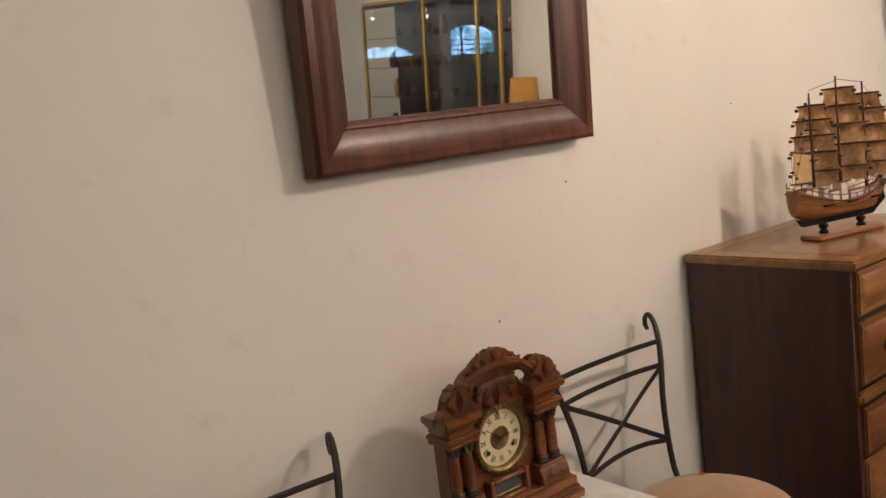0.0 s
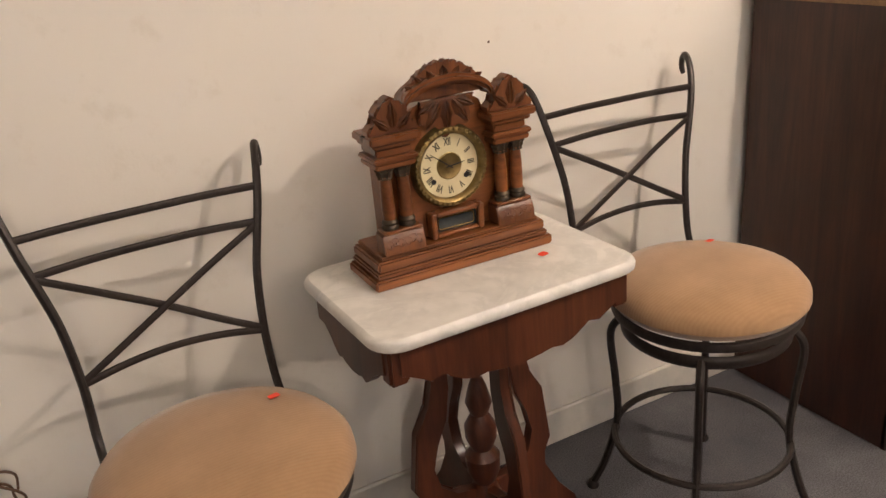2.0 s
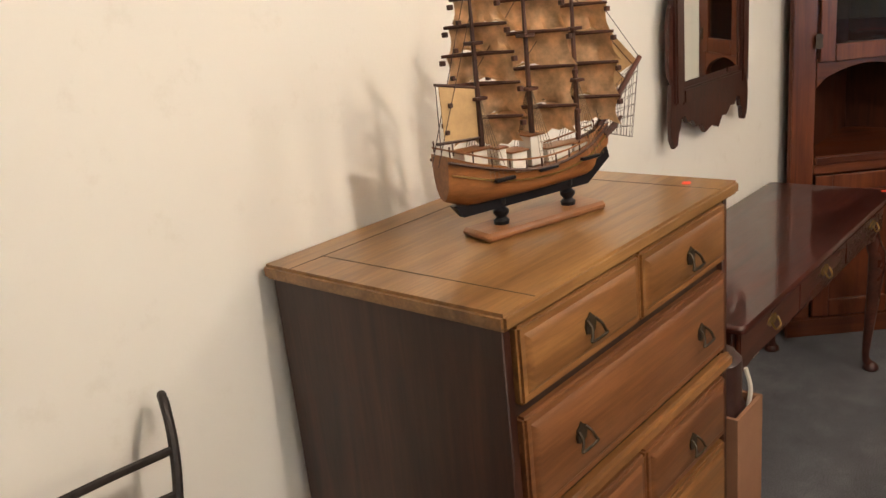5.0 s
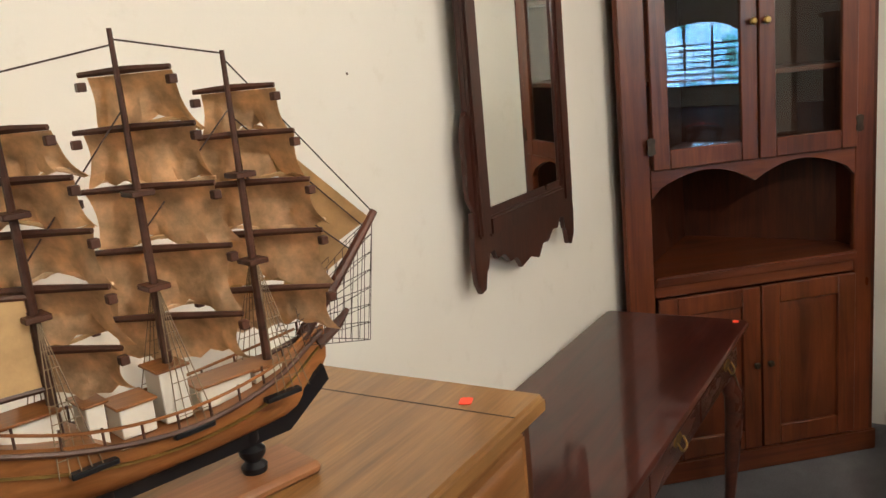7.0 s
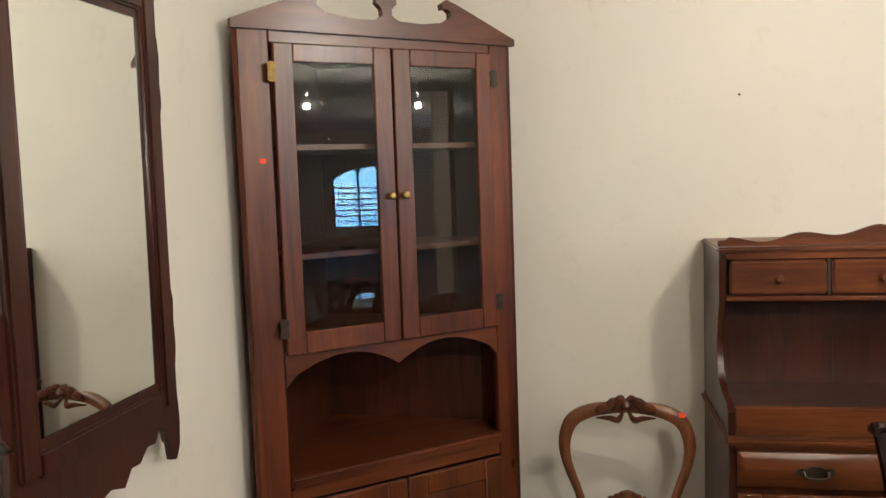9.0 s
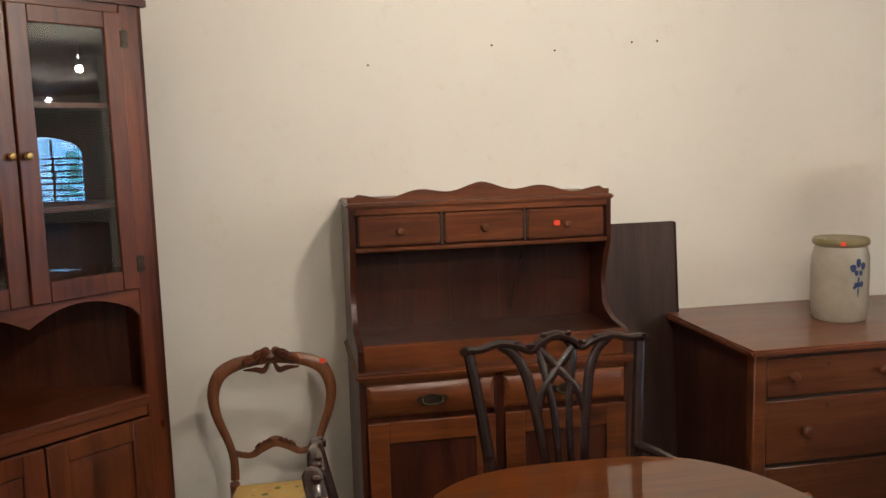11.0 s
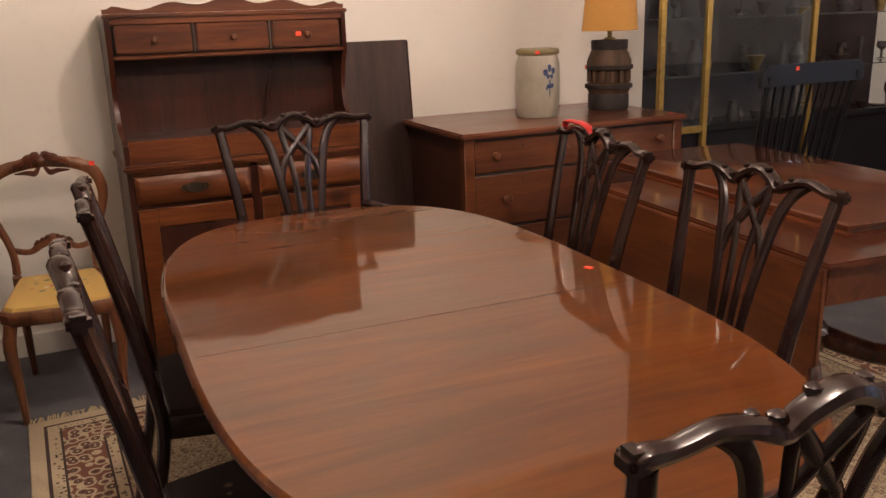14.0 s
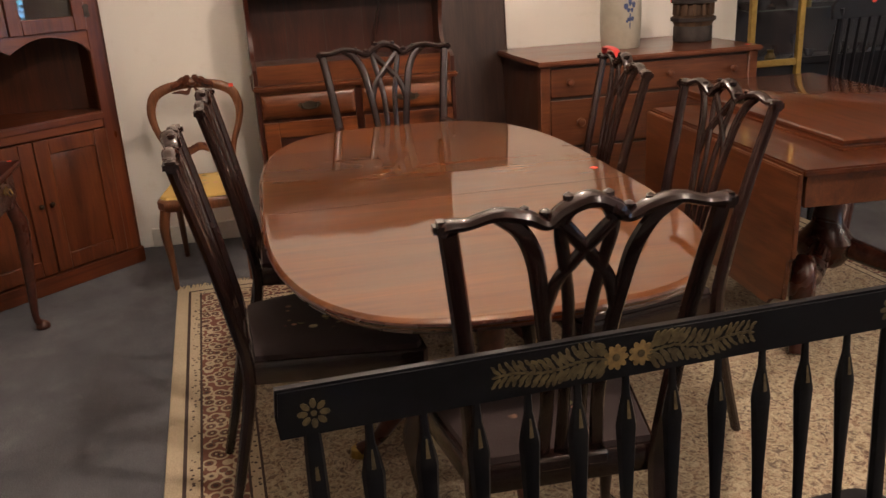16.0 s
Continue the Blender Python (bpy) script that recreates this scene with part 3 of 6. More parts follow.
for lx, ly, watts in NEAR_LAMPS + FAR_LAMPS:
    l = thing("ceiling_lamp", "small white ceiling lamp with a lit bulb", "ceiling lamp", pose(lx, ly, LAMP_Z), "ceiling lamps")
    part("canopy", lathe(bmesh.new(), [(0.011, 0.03), (0.012, 0.215), (0.05, 0.235), (0.05, 0.25)], 16), TRIM, l)
    part("bulb", lathe(bmesh.new(), [(0.0, -0.014), (0.007, -0.011), (0.011, -0.002), (0.010, 0.009), (0.007, 0.016), (0.007, 0.032)], 14), BULB, l).visible_shadow = False

# rug
RX0, RX1, RY0, RY1 = 2.45, 5.60, -2.14, 1.08
RUGMAT = rug_stuff((RX1 - RX0) / 2, (RY1 - RY0) / 2)
rug = thing("rug", "cream oriental rug with dark patterned border and fringe", "rug", pose(4.182, -0.624, 0, 0, 0, 1.8))
part("rug_body", B((-(RX1 - RX0) / 2, -(RY1 - RY0) / 2, 0.001), ((RX1 - RX0) / 2, (RY1 - RY0) / 2, 0.011), 0.003), RUGMAT, rug)
for sx in (-1, 1):
    fr = bmesh.new()
    y = -(RY1 - RY0) / 2
    while y < (RY1 - RY0) / 2:
        x = sx * (RX1 - RX0) / 2
        j = random.uniform(-0.008, 0.008)
        sweep(fr, [(x - sx * 0.003, y, 0.007), (x + sx * 0.03, y + j, 0.004), (x + sx * random.uniform(0.045, 0.06), y + 2 * j, 0.003)], 0.0032, 4, steps=2)
        y += 0.0085
    tagged(part("fringe", fr, FRINGE, rug, "cream knotted cotton fringe"), kind="stuff")


# ---- wall with stools, clock, chest, desk ----
def mirror_plain():
    """Heavy rectangular mirror with a stepped frame, hung on the wall, leaning forward a little."""
    t = thing("wall_mirror", "rectangular wall mirror in heavy dark walnut frame", "mirror", pose(2.125, WALL_Y - 0.012, 1.597, 3.4))
    w, h, f = 0.90, 0.66, 0.115

    def bar(a, b, turn):
        # one mitred length of frame: stepped section, drawn once and laid along each side
        bm = bmesh.new()
        prof = [(0, 0), (0, -0.050), (0.010, -0.058), (0.030, -0.057), (0.036, -0.051), (0.066, -0.044), (0.094, -0.030), (0.099, -0.032), (0.107, -0.029), (0.115, -0.018), (0.115, 0)]
        ends = []
        for s in (-1, 1):
            ends.append([bm.verts.new((s * (a - q), d, -b + q)) for q, d in prof])
        n = len(prof)
        for i in range(n):
            bm.faces.new((ends[0][i], ends[1][i], ends[1][(i + 1) % n], ends[0][(i + 1) % n]))
        bm.faces.new(ends[0])
        bm.faces.new(ends[1])
        bmesh.ops.transform(bm, matrix=Matrix.Translation((0, 0, h / 2)) @ Matrix.Rotation(turn, 4, "Y"), verts=bm.verts)
        return bm
    for k in range(4):
        a, b = ((w / 2, h / 2), (h / 2, w / 2))[k % 2]
        part("frame_bar", bar(a, b, k * math.pi / 2), TABLEWALNUT, t)
    part("mirror_glass", B((-w / 2 + f - 0.003, -0.016, f - 0.003), (w / 2 - f + 0.003, -0.012, h - f + 0.003), 0), MIRROR, t, "bevelled silvered glass")


def scroll_edge():
    """Half-outline of a fretted crest or apron."""
    pts = [(0, 0.10), (0.05, 0.115), (0.075, 0.085), (0.11, 0.09), (0.14, 0.065), (0.175, 0.07), (0.19, 0.045), (0.215, 0.05), (0.222, 0.08), (0.235, 0.085), (0.24, 0.12), (0.262, 0.125), (0.28, 0.10), (0.285, 0.05), (0.278, 0.0)]
    return pts


def mirror_fret():
    """Tall mirror with fretwork edges."""
    t = thing("fretwork_mirror", "tall mahogany fretwork wall mirror with scrolled edges", "mirror", pose(4.858, 1.981, 1.240, 0.3, 0, -0.9) @ Matrix.Diagonal((1.04, 1, 1, 1)))
    gw, gh = 0.212, 0.86
    half = scroll_edge()
    low = [(x, -1.22 * z - 0.03) for x, z in half]
    apron = [(-x, z) for x, z in reversed(low)] + low[1:]
    apron += [(0.275, 0.02), (-0.275, 0.02)]
    part("apron", prism(bmesh.new(), apron, -0.020, -0.004, "xz", 0.002), FRETWOOD, t)
    part("crest", prism(bmesh.new(), [(x, gh - z) for x, z in apron], -0.020, -0.004, "xz", 0.002), FRETWOOD, t)
    for s in (-1, 1):
        wav = [(0.262, 0.02), (0.285, 0.05), (0.29, 0.09), (0.282, 0.15), (0.29, 0.2), (0.276, 0.25), (0.262, 0.26), (0.262, 0.6), (0.276, 0.61), (0.29, 0.66), (0.282, 0.71), (0.29, 0.77), (0.285, 0.81), (0.262, 0.84)]
        out = [(s * x, z) for x, z in wav] + [(s * 0.22, 0.84), (s * 0.22, 0.02)]
        part("side_scroll", prism(bmesh.new(), out, -0.018, -0.004, "xz", 0.002), FRETWOOD, t)
        st = bmesh.new()
        box(st, (min(s * gw, s * 0.262), -0.032, -0.045), (max(s * gw, s * 0.262), -0.010, gh + 0.045), 0.006, 2)
        box(st, (min(s * (gw - 0.012), s * gw), -0.026, -0.01), (max(s * (gw - 0.012), s * gw), -0.012, gh + 0.01), 0.004)
        part("stile", st, FRETWOOD, t)
    for z0, z1 in ((-0.05, -0.0), (gh, gh + 0.05)):
        part("rail", B((-gw, -0.031, z0), (gw, -0.011, z1), 0.006, 2), FRETWOOD, t)
    part("mirror_glass", B((-gw, -0.018, 0), (gw, -0.014, gh), 0), MIRROR, t, "clear silvered glass")


def bar_stool(m, label):
    t = thing("bar_stool", label, "bar stool", m, "iron bar stools")
    cush = [(0.0, 0.560), (0.17, 0.560), (0.208, 0.570), (0.222, 0.588), (0.220, 0.606), (0.204, 0.626), (0.16, 0.642), (0.09, 0.650), (0.0, 0.653)]
    part("seat", lathe(bmesh.new(), cush, 40), FABRIC, t, "round tan corded fabric seat")

    def ring(r, z, th, flat=1.0):
        return rod([(r * math.cos(2 * math.pi * i / 36), r * math.sin(2 * math.pi * i / 36), z) for i in range(36)], th, 8, closed=True, flat=flat, side=(0, 0, 1))
    part("seat_ring", ring(0.205, 0.553, 0.008, 1.6), IRON, t)
    part("swivel_ring", ring(0.185, 0.505, 0.007, 2.2), IRON, t)
    part("swivel_plate", lathe(bmesh.new(), [(0.07, 0.51), (0.07, 0.545), (0.09, 0.55), (0.09, 0.556)], 20), IRON, t)
    for i in range(4):
        a = radians(45 + 90 * i)
        u = Vector((math.cos(a), math.sin(a), 0))
        pts = [u * 0.185 + Vector((0, 0, 0.51)), u * 0.215 + Vector((0, 0, 0.46)), u * 0.205 + Vector((0, 0, 0.34)), u * 0.20 + Vector((0, 0, 0.22)), u * 0.23 + Vector((0, 0, 0.09)), u * 0.262 + Vector((0, 0, 0.012))]
        leg = part("leg", rod([tuple(p) for p in pts], 0.0095, 8), IRON, t)
        part("foot_cap", lathe(bmesh.new(), [(0.016, 0.0), (0.017, 0.006), (0.011, 0.018)], 10, u * 0.264), IRON, leg)
    part("foot_ring", ring(0.205, 0.20, 0.0085), IRON, t)
    for s in (-1, 1):
        pts = [(s * 0.172, 0.12, 0.552), (s * 0.174, 0.21, 0.553), (s * 0.174, 0.250, 0.590), (s * 0.173, 0.266, 0.69), (s * 0.182, 0.280, 0.80), (s * 0.199, 0.291, 0.88), (s * 0.214, 0.302, 0.94), (s * 0.225, 0.316, 0.99), (s * 0.234, 0.336, 1.028), (s * 0.243, 0.360, 1.040), (s * 0.251, 0.379, 1.026), (s * 0.253, 0.382, 1.004), (s * 0.249, 0.372, 0.992)]
        part("back_post", rod(pts, [0.0085, 0.0085, 0.0085, 0.0085, 0.0085, 0.0085, 0.0085, 0.008, 0.008, 0.0075, 0.007, 0.006], 8), IRON, t)
    for z, y, half, rise in ((0.972, 0.310, 0.220, 0.000), (0.905, 0.296, 0.206, 0.004), (0.690, 0.266, 0.173, 0.018)):
        part("back_rail", rod([(-half, y, z - 0.002), (-half / 2, y + 0.006, z + rise * 0.7), (0, y + 0.008, z + rise), (half / 2, y + 0.006, z + rise * 0.7), (half, y, z - 0.002)], 0.0078, 8, flat=0.7), IRON, t)
    for s in (-1, 1):
        part("cross_bar", rod([(-s * 0.204, 0.294, 0.900), (-s * 0.10, 0.288, 0.845), (0, 0.282 + 0.004 * s, 0.790), (s * 0.09, 0.273, 0.738), (s * 0.173, 0.266, 0.692)], 0.0075, 8, flat=0.6), IRON, t)
    return t


def marble_table():
    t = thing("marble_top_table", "small walnut parlour table with white marble top", "side table", pose(1.945, 1.735, 0, 0, 0, 1))
    w, d = 0.60, 0.405
    part("marble_top", moulded(rounded(w, d, 0.055, 7), [(0.730, 0.006), (0.734, 0.001), (0.744, 0.0), (0.751, 0.004), (0.755, 0.012)]), MARBLE, t, "white veined marble slab")
    part("apron_frame", B((-w / 2 + 0.03, -d / 2 + 0.03, 0.70), (w / 2 - 0.03, d / 2 - 0.03, 0.7295), 0.002), TABLEWALNUT, t)

    def skirt(half):
        half_pts = [(half, 0.729), (half, 0.672), (half - 0.03, 0.662), (half - 0.06, 0.640), (half - 0.09, 0.650), (half * 0.62, 0.638), (half * 0.5, 0.622), (half * 0.4, 0.612), (half * 0.3, 0.620), (half * 0.2, 0.612), (0, 0.608)]
        return half_pts + [(-x, z) for x, z in reversed(half_pts[:-1])]
    for s in (-1, 1):
        part("front_apron", prism(bmesh.new(), skirt(w / 2 - 0.045), s * (d / 2 - 0.022), s * (d / 2 - 0.042), "xz", 0.002), TABLEWALNUT, t)
        part("side_apron", prism(bmesh.new(), skirt(d / 2 - 0.045), s * (w / 2 - 0.022), s * (w / 2 - 0.042), "yz", 0.002), TABLEWALNUT, t)
        for q in (-1, 1):
            part("corner_block", B((s * (w / 2 - 0.046) - 0.020, q * (d / 2 - 0.046) - 0.020, 0.650), (s * (w / 2 - 0.046) + 0.020, q * (d / 2 - 0.046) + 0.020, 0.7285), 0.006, 2), TABLEWALNUT, t)
    part("centre_post", lathe(bmesh.new(), [(0.012, 0.10), (0.03, 0.13), (0.04, 0.18), (0.025, 0.22), (0.038, 0.25), (0.04, 0.29), (0.025, 0.31), (0.036, 0.34), (0.036, 0.37), (0.02, 0.40), (0.03, 0.43), (0.02, 0.47), (0.012, 0.49), (0.0, 0.50)], 18), TABLEWALNUT, t)
    # shaped plank legs on the diagonals, pierced to the inside
    leg_out = [(0.088, 0.705), (0.135, 0.705), (0.130, 0.52), (0.145, 0.465), (0.185, 0.41), (0.205, 0.27), (0.180, 0.235), (0.180, 0.20), (0.225, 0.13), (0.28, 0.07), (0.295, 0.03), (0.285, 0.0), (0.245, 0.0), (0.21, 0.05), (0.15, 0.10), (0.03, 0.13), (0.03, 0.215), (0.09, 0.222), (0.135, 0.255), (0.150, 0.31), (0.135, 0.365), (0.100, 0.42), (0.088, 0.50)]
    for k in range(4):
        bm = prism(bmesh.new(), [(x * 0.88, z) for x, z in leg_out], -0.013, 0.013, "xz", 0.003)
        ang = k * math.pi / 2
        bmesh.ops.transform(bm, matrix=Matrix.Rotation(ang, 4, "Z"), verts=bm.verts)
        part("leg", bm, TABLEWALNUT, t)


def roman(text, size, ang, radius):
    cu = bpy.data.curves.new("numeral", "FONT")
    cu.body, cu.size, cu.align_x, cu.align_y = text, size, "CENTER", "CENTER"
    cu.offset = 0.0005
    ob = bpy.data.objects.new("numeral", cu)
    me = bpy.data.meshes.new_from_object(ob)
    bpy.data.objects.remove(ob)
    m = Matrix.Rotation(ang, 4, "Z") @ Matrix.Translation((0, radius, 0)) @ Matrix.Diagonal((0.70, 1.15, 1, 1))
    return me, m


def mantel_clock():
    t = thing("mantel_clock", "carved walnut mantel clock with cream roman dial", "clock", pose(1.945, 1.80, 0.7555, 0, 0, -1))
    # local front is towards -y; base front edge at y = -0.07
    for i, (hw, f, z0, z1) in enumerate(((0.205, 0.075, 0.0, 0.022), (0.197, 0.070, 0.022, 0.034), (0.192, 0.066, 0.034, 0.056), (0.182, 0.060, 0.056, 0.064))):
        part("base_step", B((-hw, -f, z0), (hw, 0.068, z1 - 0.0005), 0.004, 2), CLOCKWOOD, t)
    # back board: straight sides, shoulders, a raised middle
    board = [(-0.150, 0.064), (-0.150, 0.292), (-0.104, 0.294), (-0.086, 0.306)]
    board += [(-0.084 * math.cos(radians(a)), 0.316 + 0.028 * math.sin(radians(a))) for a in range(10, 180, 10)]
    board += [(0.086, 0.306), (0.104, 0.294), (0.150, 0.292), (0.150, 0.064)]
    part("case", prism(bmesh.new(), board, -0.018, 0.030, "xz", 0.002), CLOCKWOOD, t)
    # wide flat arch that oversails the middle, drawn in three steps
    for r0, r1, front in ((0.0, 0.008, 0.044), (0.008, 0.014, 0.054), (0.014, 0.020, 0.046)):
        cap = [(-0.094 * math.cos(radians(a)), 0.336 + r1 + 0.034 * math.sin(radians(a)) ** 1.3) for a in range(0, 181, 9)]
        cap += [(0.094 * math.cos(radians(a)), 0.336 + r0 + 0.034 * math.sin(radians(a)) ** 1.3) for a in range(0, 181, 9)]
        part("arched_moulding", prism(bmesh.new(), cap, -front, 0.0, "xz", 0.0015), CLOCKWOOD, t)
    crest = []
    for i in range(61):
        u = -1 + 2 * i / 60
        lobes = 0.0075 * abs(math.sin(4.5 * math.pi * (u + 0.03))) + 0.002 * math.sin(41 * u)
        crest.append((0.086 * u, 0.362 + 0.046 * (1 - abs(u) ** 2.2) + lobes * (1 - 0.5 * abs(u))))
    part("crest_board", prism(bmesh.new(), crest + [(0.086, 0.345), (-0.086, 0.345)], -0.030, -0.012, "xz", 0.003), CLOCKCARVE, t, "carved leafy crest")
    drop = []
    for i in range(41):
        a = radians(180 + 180 * i / 40)
        r = 1 + 0.15 * math.sin(7 * a + 0.6)
        drop.append((0.060 * r * math.cos(a), 0.342 + 0.068 * r * math.sin(a)))
    part("leaf_drop", prism(bmesh.new(), drop, -0.030, -0.016, "xz", 0.003), CLOCKCARVE, t, "carved leaf drop above the dial")

    def carved_leaf(x, y, z, angle, length, width):
        """A domed leaf with a sunk midrib and a notched edge, lying on an upright face."""
        bm = bmesh.new()
        rows, n, m = [], 9, 4
        ca, sa = math.cos(radians(angle)), math.sin(radians(angle))
        for i in range(n + 1):
            u = i / n
            w = width * math.sin(math.pi * (0.10 + 0.86 * u ** 0.8)) * (1 + (0.16 if i % 3 == 1 else -0.10))
            row = []
            for j in range(-m, m + 1):
                v = j / m
                lift = 0.0060 * (1 - v * v) * math.sin(math.pi * (0.12 + 0.80 * u)) - 0.0022 * max(0, 1 - abs(v) * 4)
                p, q = u * length, v * w
                row.append(bm.verts.new((x + p * ca - q * sa, y - lift, z + p * sa + q * ca)))
            rows.append(row)
        for r, s in zip(rows, rows[1:]):
            for j in range(2 * m):
                bm.faces.new((r[j], r[j + 1], s[j + 1], s[j]))
        bmesh.ops.solidify(bm, geom=bm.faces[:], thickness=-0.004)
        part("carved_leaf", bm, CLOCKCARVE, t)
    for x, z, ang, ln, wd in ((0.0, 0.366, 90, 0.044, 0.014), (-0.016, 0.366, 122, 0.044, 0.012), (0.016, 0.366, 58, 0.044, 0.012), (-0.036, 0.366, 138, 0.044, 0.011), (0.036, 0.366, 42, 0.044, 0.011), (-0.058, 0.362, 152, 0.040, 0.010), (0.058, 0.362, 28, 0.040, 0.010)):
        carved_leaf(0.9 * x, -0.0295, z, ang, ln * 0.9, wd)
    for x, z, ang, ln, wd in ((0.0, 0.336, 270, 0.062, 0.014), (-0.014, 0.336, 236, 0.058, 0.013), (0.014, 0.336, 304, 0.058, 0.013), (-0.022, 0.338, 205, 0.044, 0.011), (0.022, 0.338, 335, 0.044, 0.011)):
        carved_leaf(x, -0.029, z, ang, ln, wd)
    for s in (-1, 1):
        cx = s * 0.128
        part("column_plinth", prism(bmesh.new(), [(-0.062, 0.064), (-0.062, 0.080), (-0.054, 0.100), (-0.050, 0.104), (-0.0185, 0.104), (-0.0185, 0.064)], cx - 0.044, cx + 0.044, "yz", 0.002), CLOCKCARVE, t, "carved scroll plinth")
        for q in (-1, 1):
            for k in range(3):
                c = Vector((cx + q * (0.008 + 0.012 * k), -0.0595 + 0.0015 * (k == 1), 0.083 + 0.004 * (k == 1)))
                part("carved_scroll", rod([tuple(c + Vector((0.008 * math.cos(a) * (1 - a / 9), 0.004 * math.sin(a), 0.011 * math.sin(a) * (1 - a / 9)))) for a in np.linspace(0, 6.3, 9)], 0.0022, 5, steps=2), CLOCKCARVE, t)
        part("column_base", B((cx - 0.041, -0.056, 0.104), (cx + 0.041, -0.0185, 0.111), 0.002), CLOCKWOOD, t)
        for q in (-1, 1):
            px = cx + q * 0.0185
            prof = [(0.0125, 0.111), (0.0125, 0.136), (0.0132, 0.150), (0.0125, 0.185), (0.0108, 0.212), (0.0125, 0.215), (0.0125, 0.235)]
            part("column", lathe(bmesh.new(), prof, 16, (px, -0.037, 0)), CLOCKWOOD, t)
            part("column_foot", lathe(bmesh.new(), [(0.0165, 0.1112), (0.0172, 0.116), (0.0150, 0.120), (0.0168, 0.125), (0.0135, 0.131)], 14, (px, -0.037, 0)), OLDBRASS, t)
            cap = lathe(bmesh.new(), [(0.0118, 0.212), (0.0140, 0.214), (0.0128, 0.217), (0.0160, 0.224), (0.0150, 0.227), (0.0188, 0.233), (0.0175, 0.2352)], 24, (px, -0.037, 0))
            for k, v in enumerate(cap.verts):
                f = 1 + (0.13 if k % 3 == 0 else -0.06)
                v.co.x, v.co.y = px + (v.co.x - px) * f, -0.037 + (v.co.y + 0.037) * f
            part("capital", cap, OLDBRASS, t, "dark leafy capital")
        for hw, f, z0, z1 in ((0.042, 0.058, 0.2352, 0.248), (0.046, 0.062, 0.248, 0.259), (0.037, 0.052, 0.259, 0.276), (0.045, 0.061, 0.276, 0.286), (0.053, 0.070, 0.286, 0.303)):
            part("cornice", B((cx - hw, -f, z0), (cx + hw, 0.022, z1 - 0.0004), 0.003, 2), CLOCKWOOD, t)
        fin = [(-0.050, 0.303), (-0.052, 0.312), (-0.044, 0.320), (-0.034, 0.322), (-0.030, 0.332), (-0.034, 0.344), (-0.026, 0.354), (-0.014, 0.358), (-0.010, 0.366), (0.0, 0.371)]
        fin = fin + [(-x, z) for x, z in reversed(fin[:-1])]
        part("finial", prism(bmesh.new(), [(cx + x, z) for x, z in fin], -0.060, -0.026, "xz", 0.004), CLOCKCARVE, t, "carved leaf finial")
        for x, z, ang, ln, wd in ((0.0, 0.312, 90, 0.054, 0.013), (-0.008, 0.310, 140, 0.040, 0.011), (0.008, 0.310, 40, 0.040, 0.011)):
            carved_leaf(cx + x, -0.058, z, ang, ln, wd)
    # dial, set upright
    up = Matrix.Translation((0.0, -0.0185, 0.204)) @ Matrix.Rotation(radians(90), 4, "X")

    def upright(bm):
        bmesh.ops.transform(bm, matrix=up, verts=bm.verts)
        return bm
    part("dial", upright(lathe(bmesh.new(), [(0.0, 0.003), (0.0655, 0.003), (0.0655, 0.0)], 48)), DIAL, t, "cream paper dial")
    part("dial_centre", upright(lathe(bmesh.new(), [(0.028, 0.0034), (0.028, 0.0045), (0.026, 0.0058), (0.024, 0.0046), (0, 0.0046)], 36)), DULLBRASS, t, "brass dial centre")
    bez = upright(lathe(bmesh.new(), [(0.066, 0.0), (0.066, 0.009), (0.068, 0.014), (0.073, 0.017), (0.080, 0.015), (0.084, 0.008), (0.085, 0.0)], 60))
    part("bezel", bez, DULLBRASS, t, "ribbed brass bezel")
    beads = bmesh.new()
    for i in range(40):
        a = 2 * math.pi * i / 40
        lathe(beads, [(0, -0.0012), (0.004, 0.001), (0.0035, 0.004), (0, 0.005)], 6, (0.0765 * math.cos(a), 0.0765 * math.sin(a), 0.0145))
    part("bezel_beading", upright(beads), DULLBRASS, t)
    num = bmesh.new()
    for i, r in enumerate("XII I II III IIII V VI VII VIII IX X XI".split()):
        me, m = roman(r, 0.0185, -2 * math.pi * i / 12, 0.049)
        before = set(num.verts)
        num.from_mesh(me)
        bmesh.ops.transform(num, matrix=Matrix.Translation((0, 0, 0.0036)) @ m, verts=[v for v in num.verts if v not in before])
        bpy.data.meshes.remove(me)
    part("numerals", upright(num), INKY, t, "black roman numerals", smooth=False)
    for ang, length, name in ((-53, 0.052, "minute_hand"), (83, 0.034, "hour_hand")):
        a = radians(ang)
        d = Vector((math.sin(a), math.cos(a), 0))
        h = rod([tuple(-d * 0.008 + Vector((0, 0, 0.0075))), tuple(d * length * 0.5 + Vector((0, 0, 0.0075))), tuple(d * length + Vector((0, 0, 0.0075)))], [0.0012, 0.0016, 0.0006], 6, side=(0, 0, 1), flat=0.4)
        part(name, upright(h), INKY, t)
    for s in (-1, 1):
        part("winding_arbor", upright(lathe(bmesh.new(), [(0.0055, 0.0034), (0.0055, 0.0045), (0.003, 0.0045), (0.003, 0.0036)], 12, (s * 0.037, -0.027, 0))), INKY, t)
    # little window under the dial
    tab = bmesh.new()
    for lo, hi in (((-0.060, -0.046, 0.064), (-0.047, -0.0185, 0.120)), ((0.047, -0.046, 0.064), (0.060, -0.0185, 0.120)), ((-0.047, -0.045, 0.108), (0.047, -0.0185, 0.1195)), ((-0.047, -0.045, 0.0645), (0.047, -0.0185, 0.074))):
        box(tab, lo, hi, 0.003)
    part("window_frame", tab, CLOCKWOOD, t)
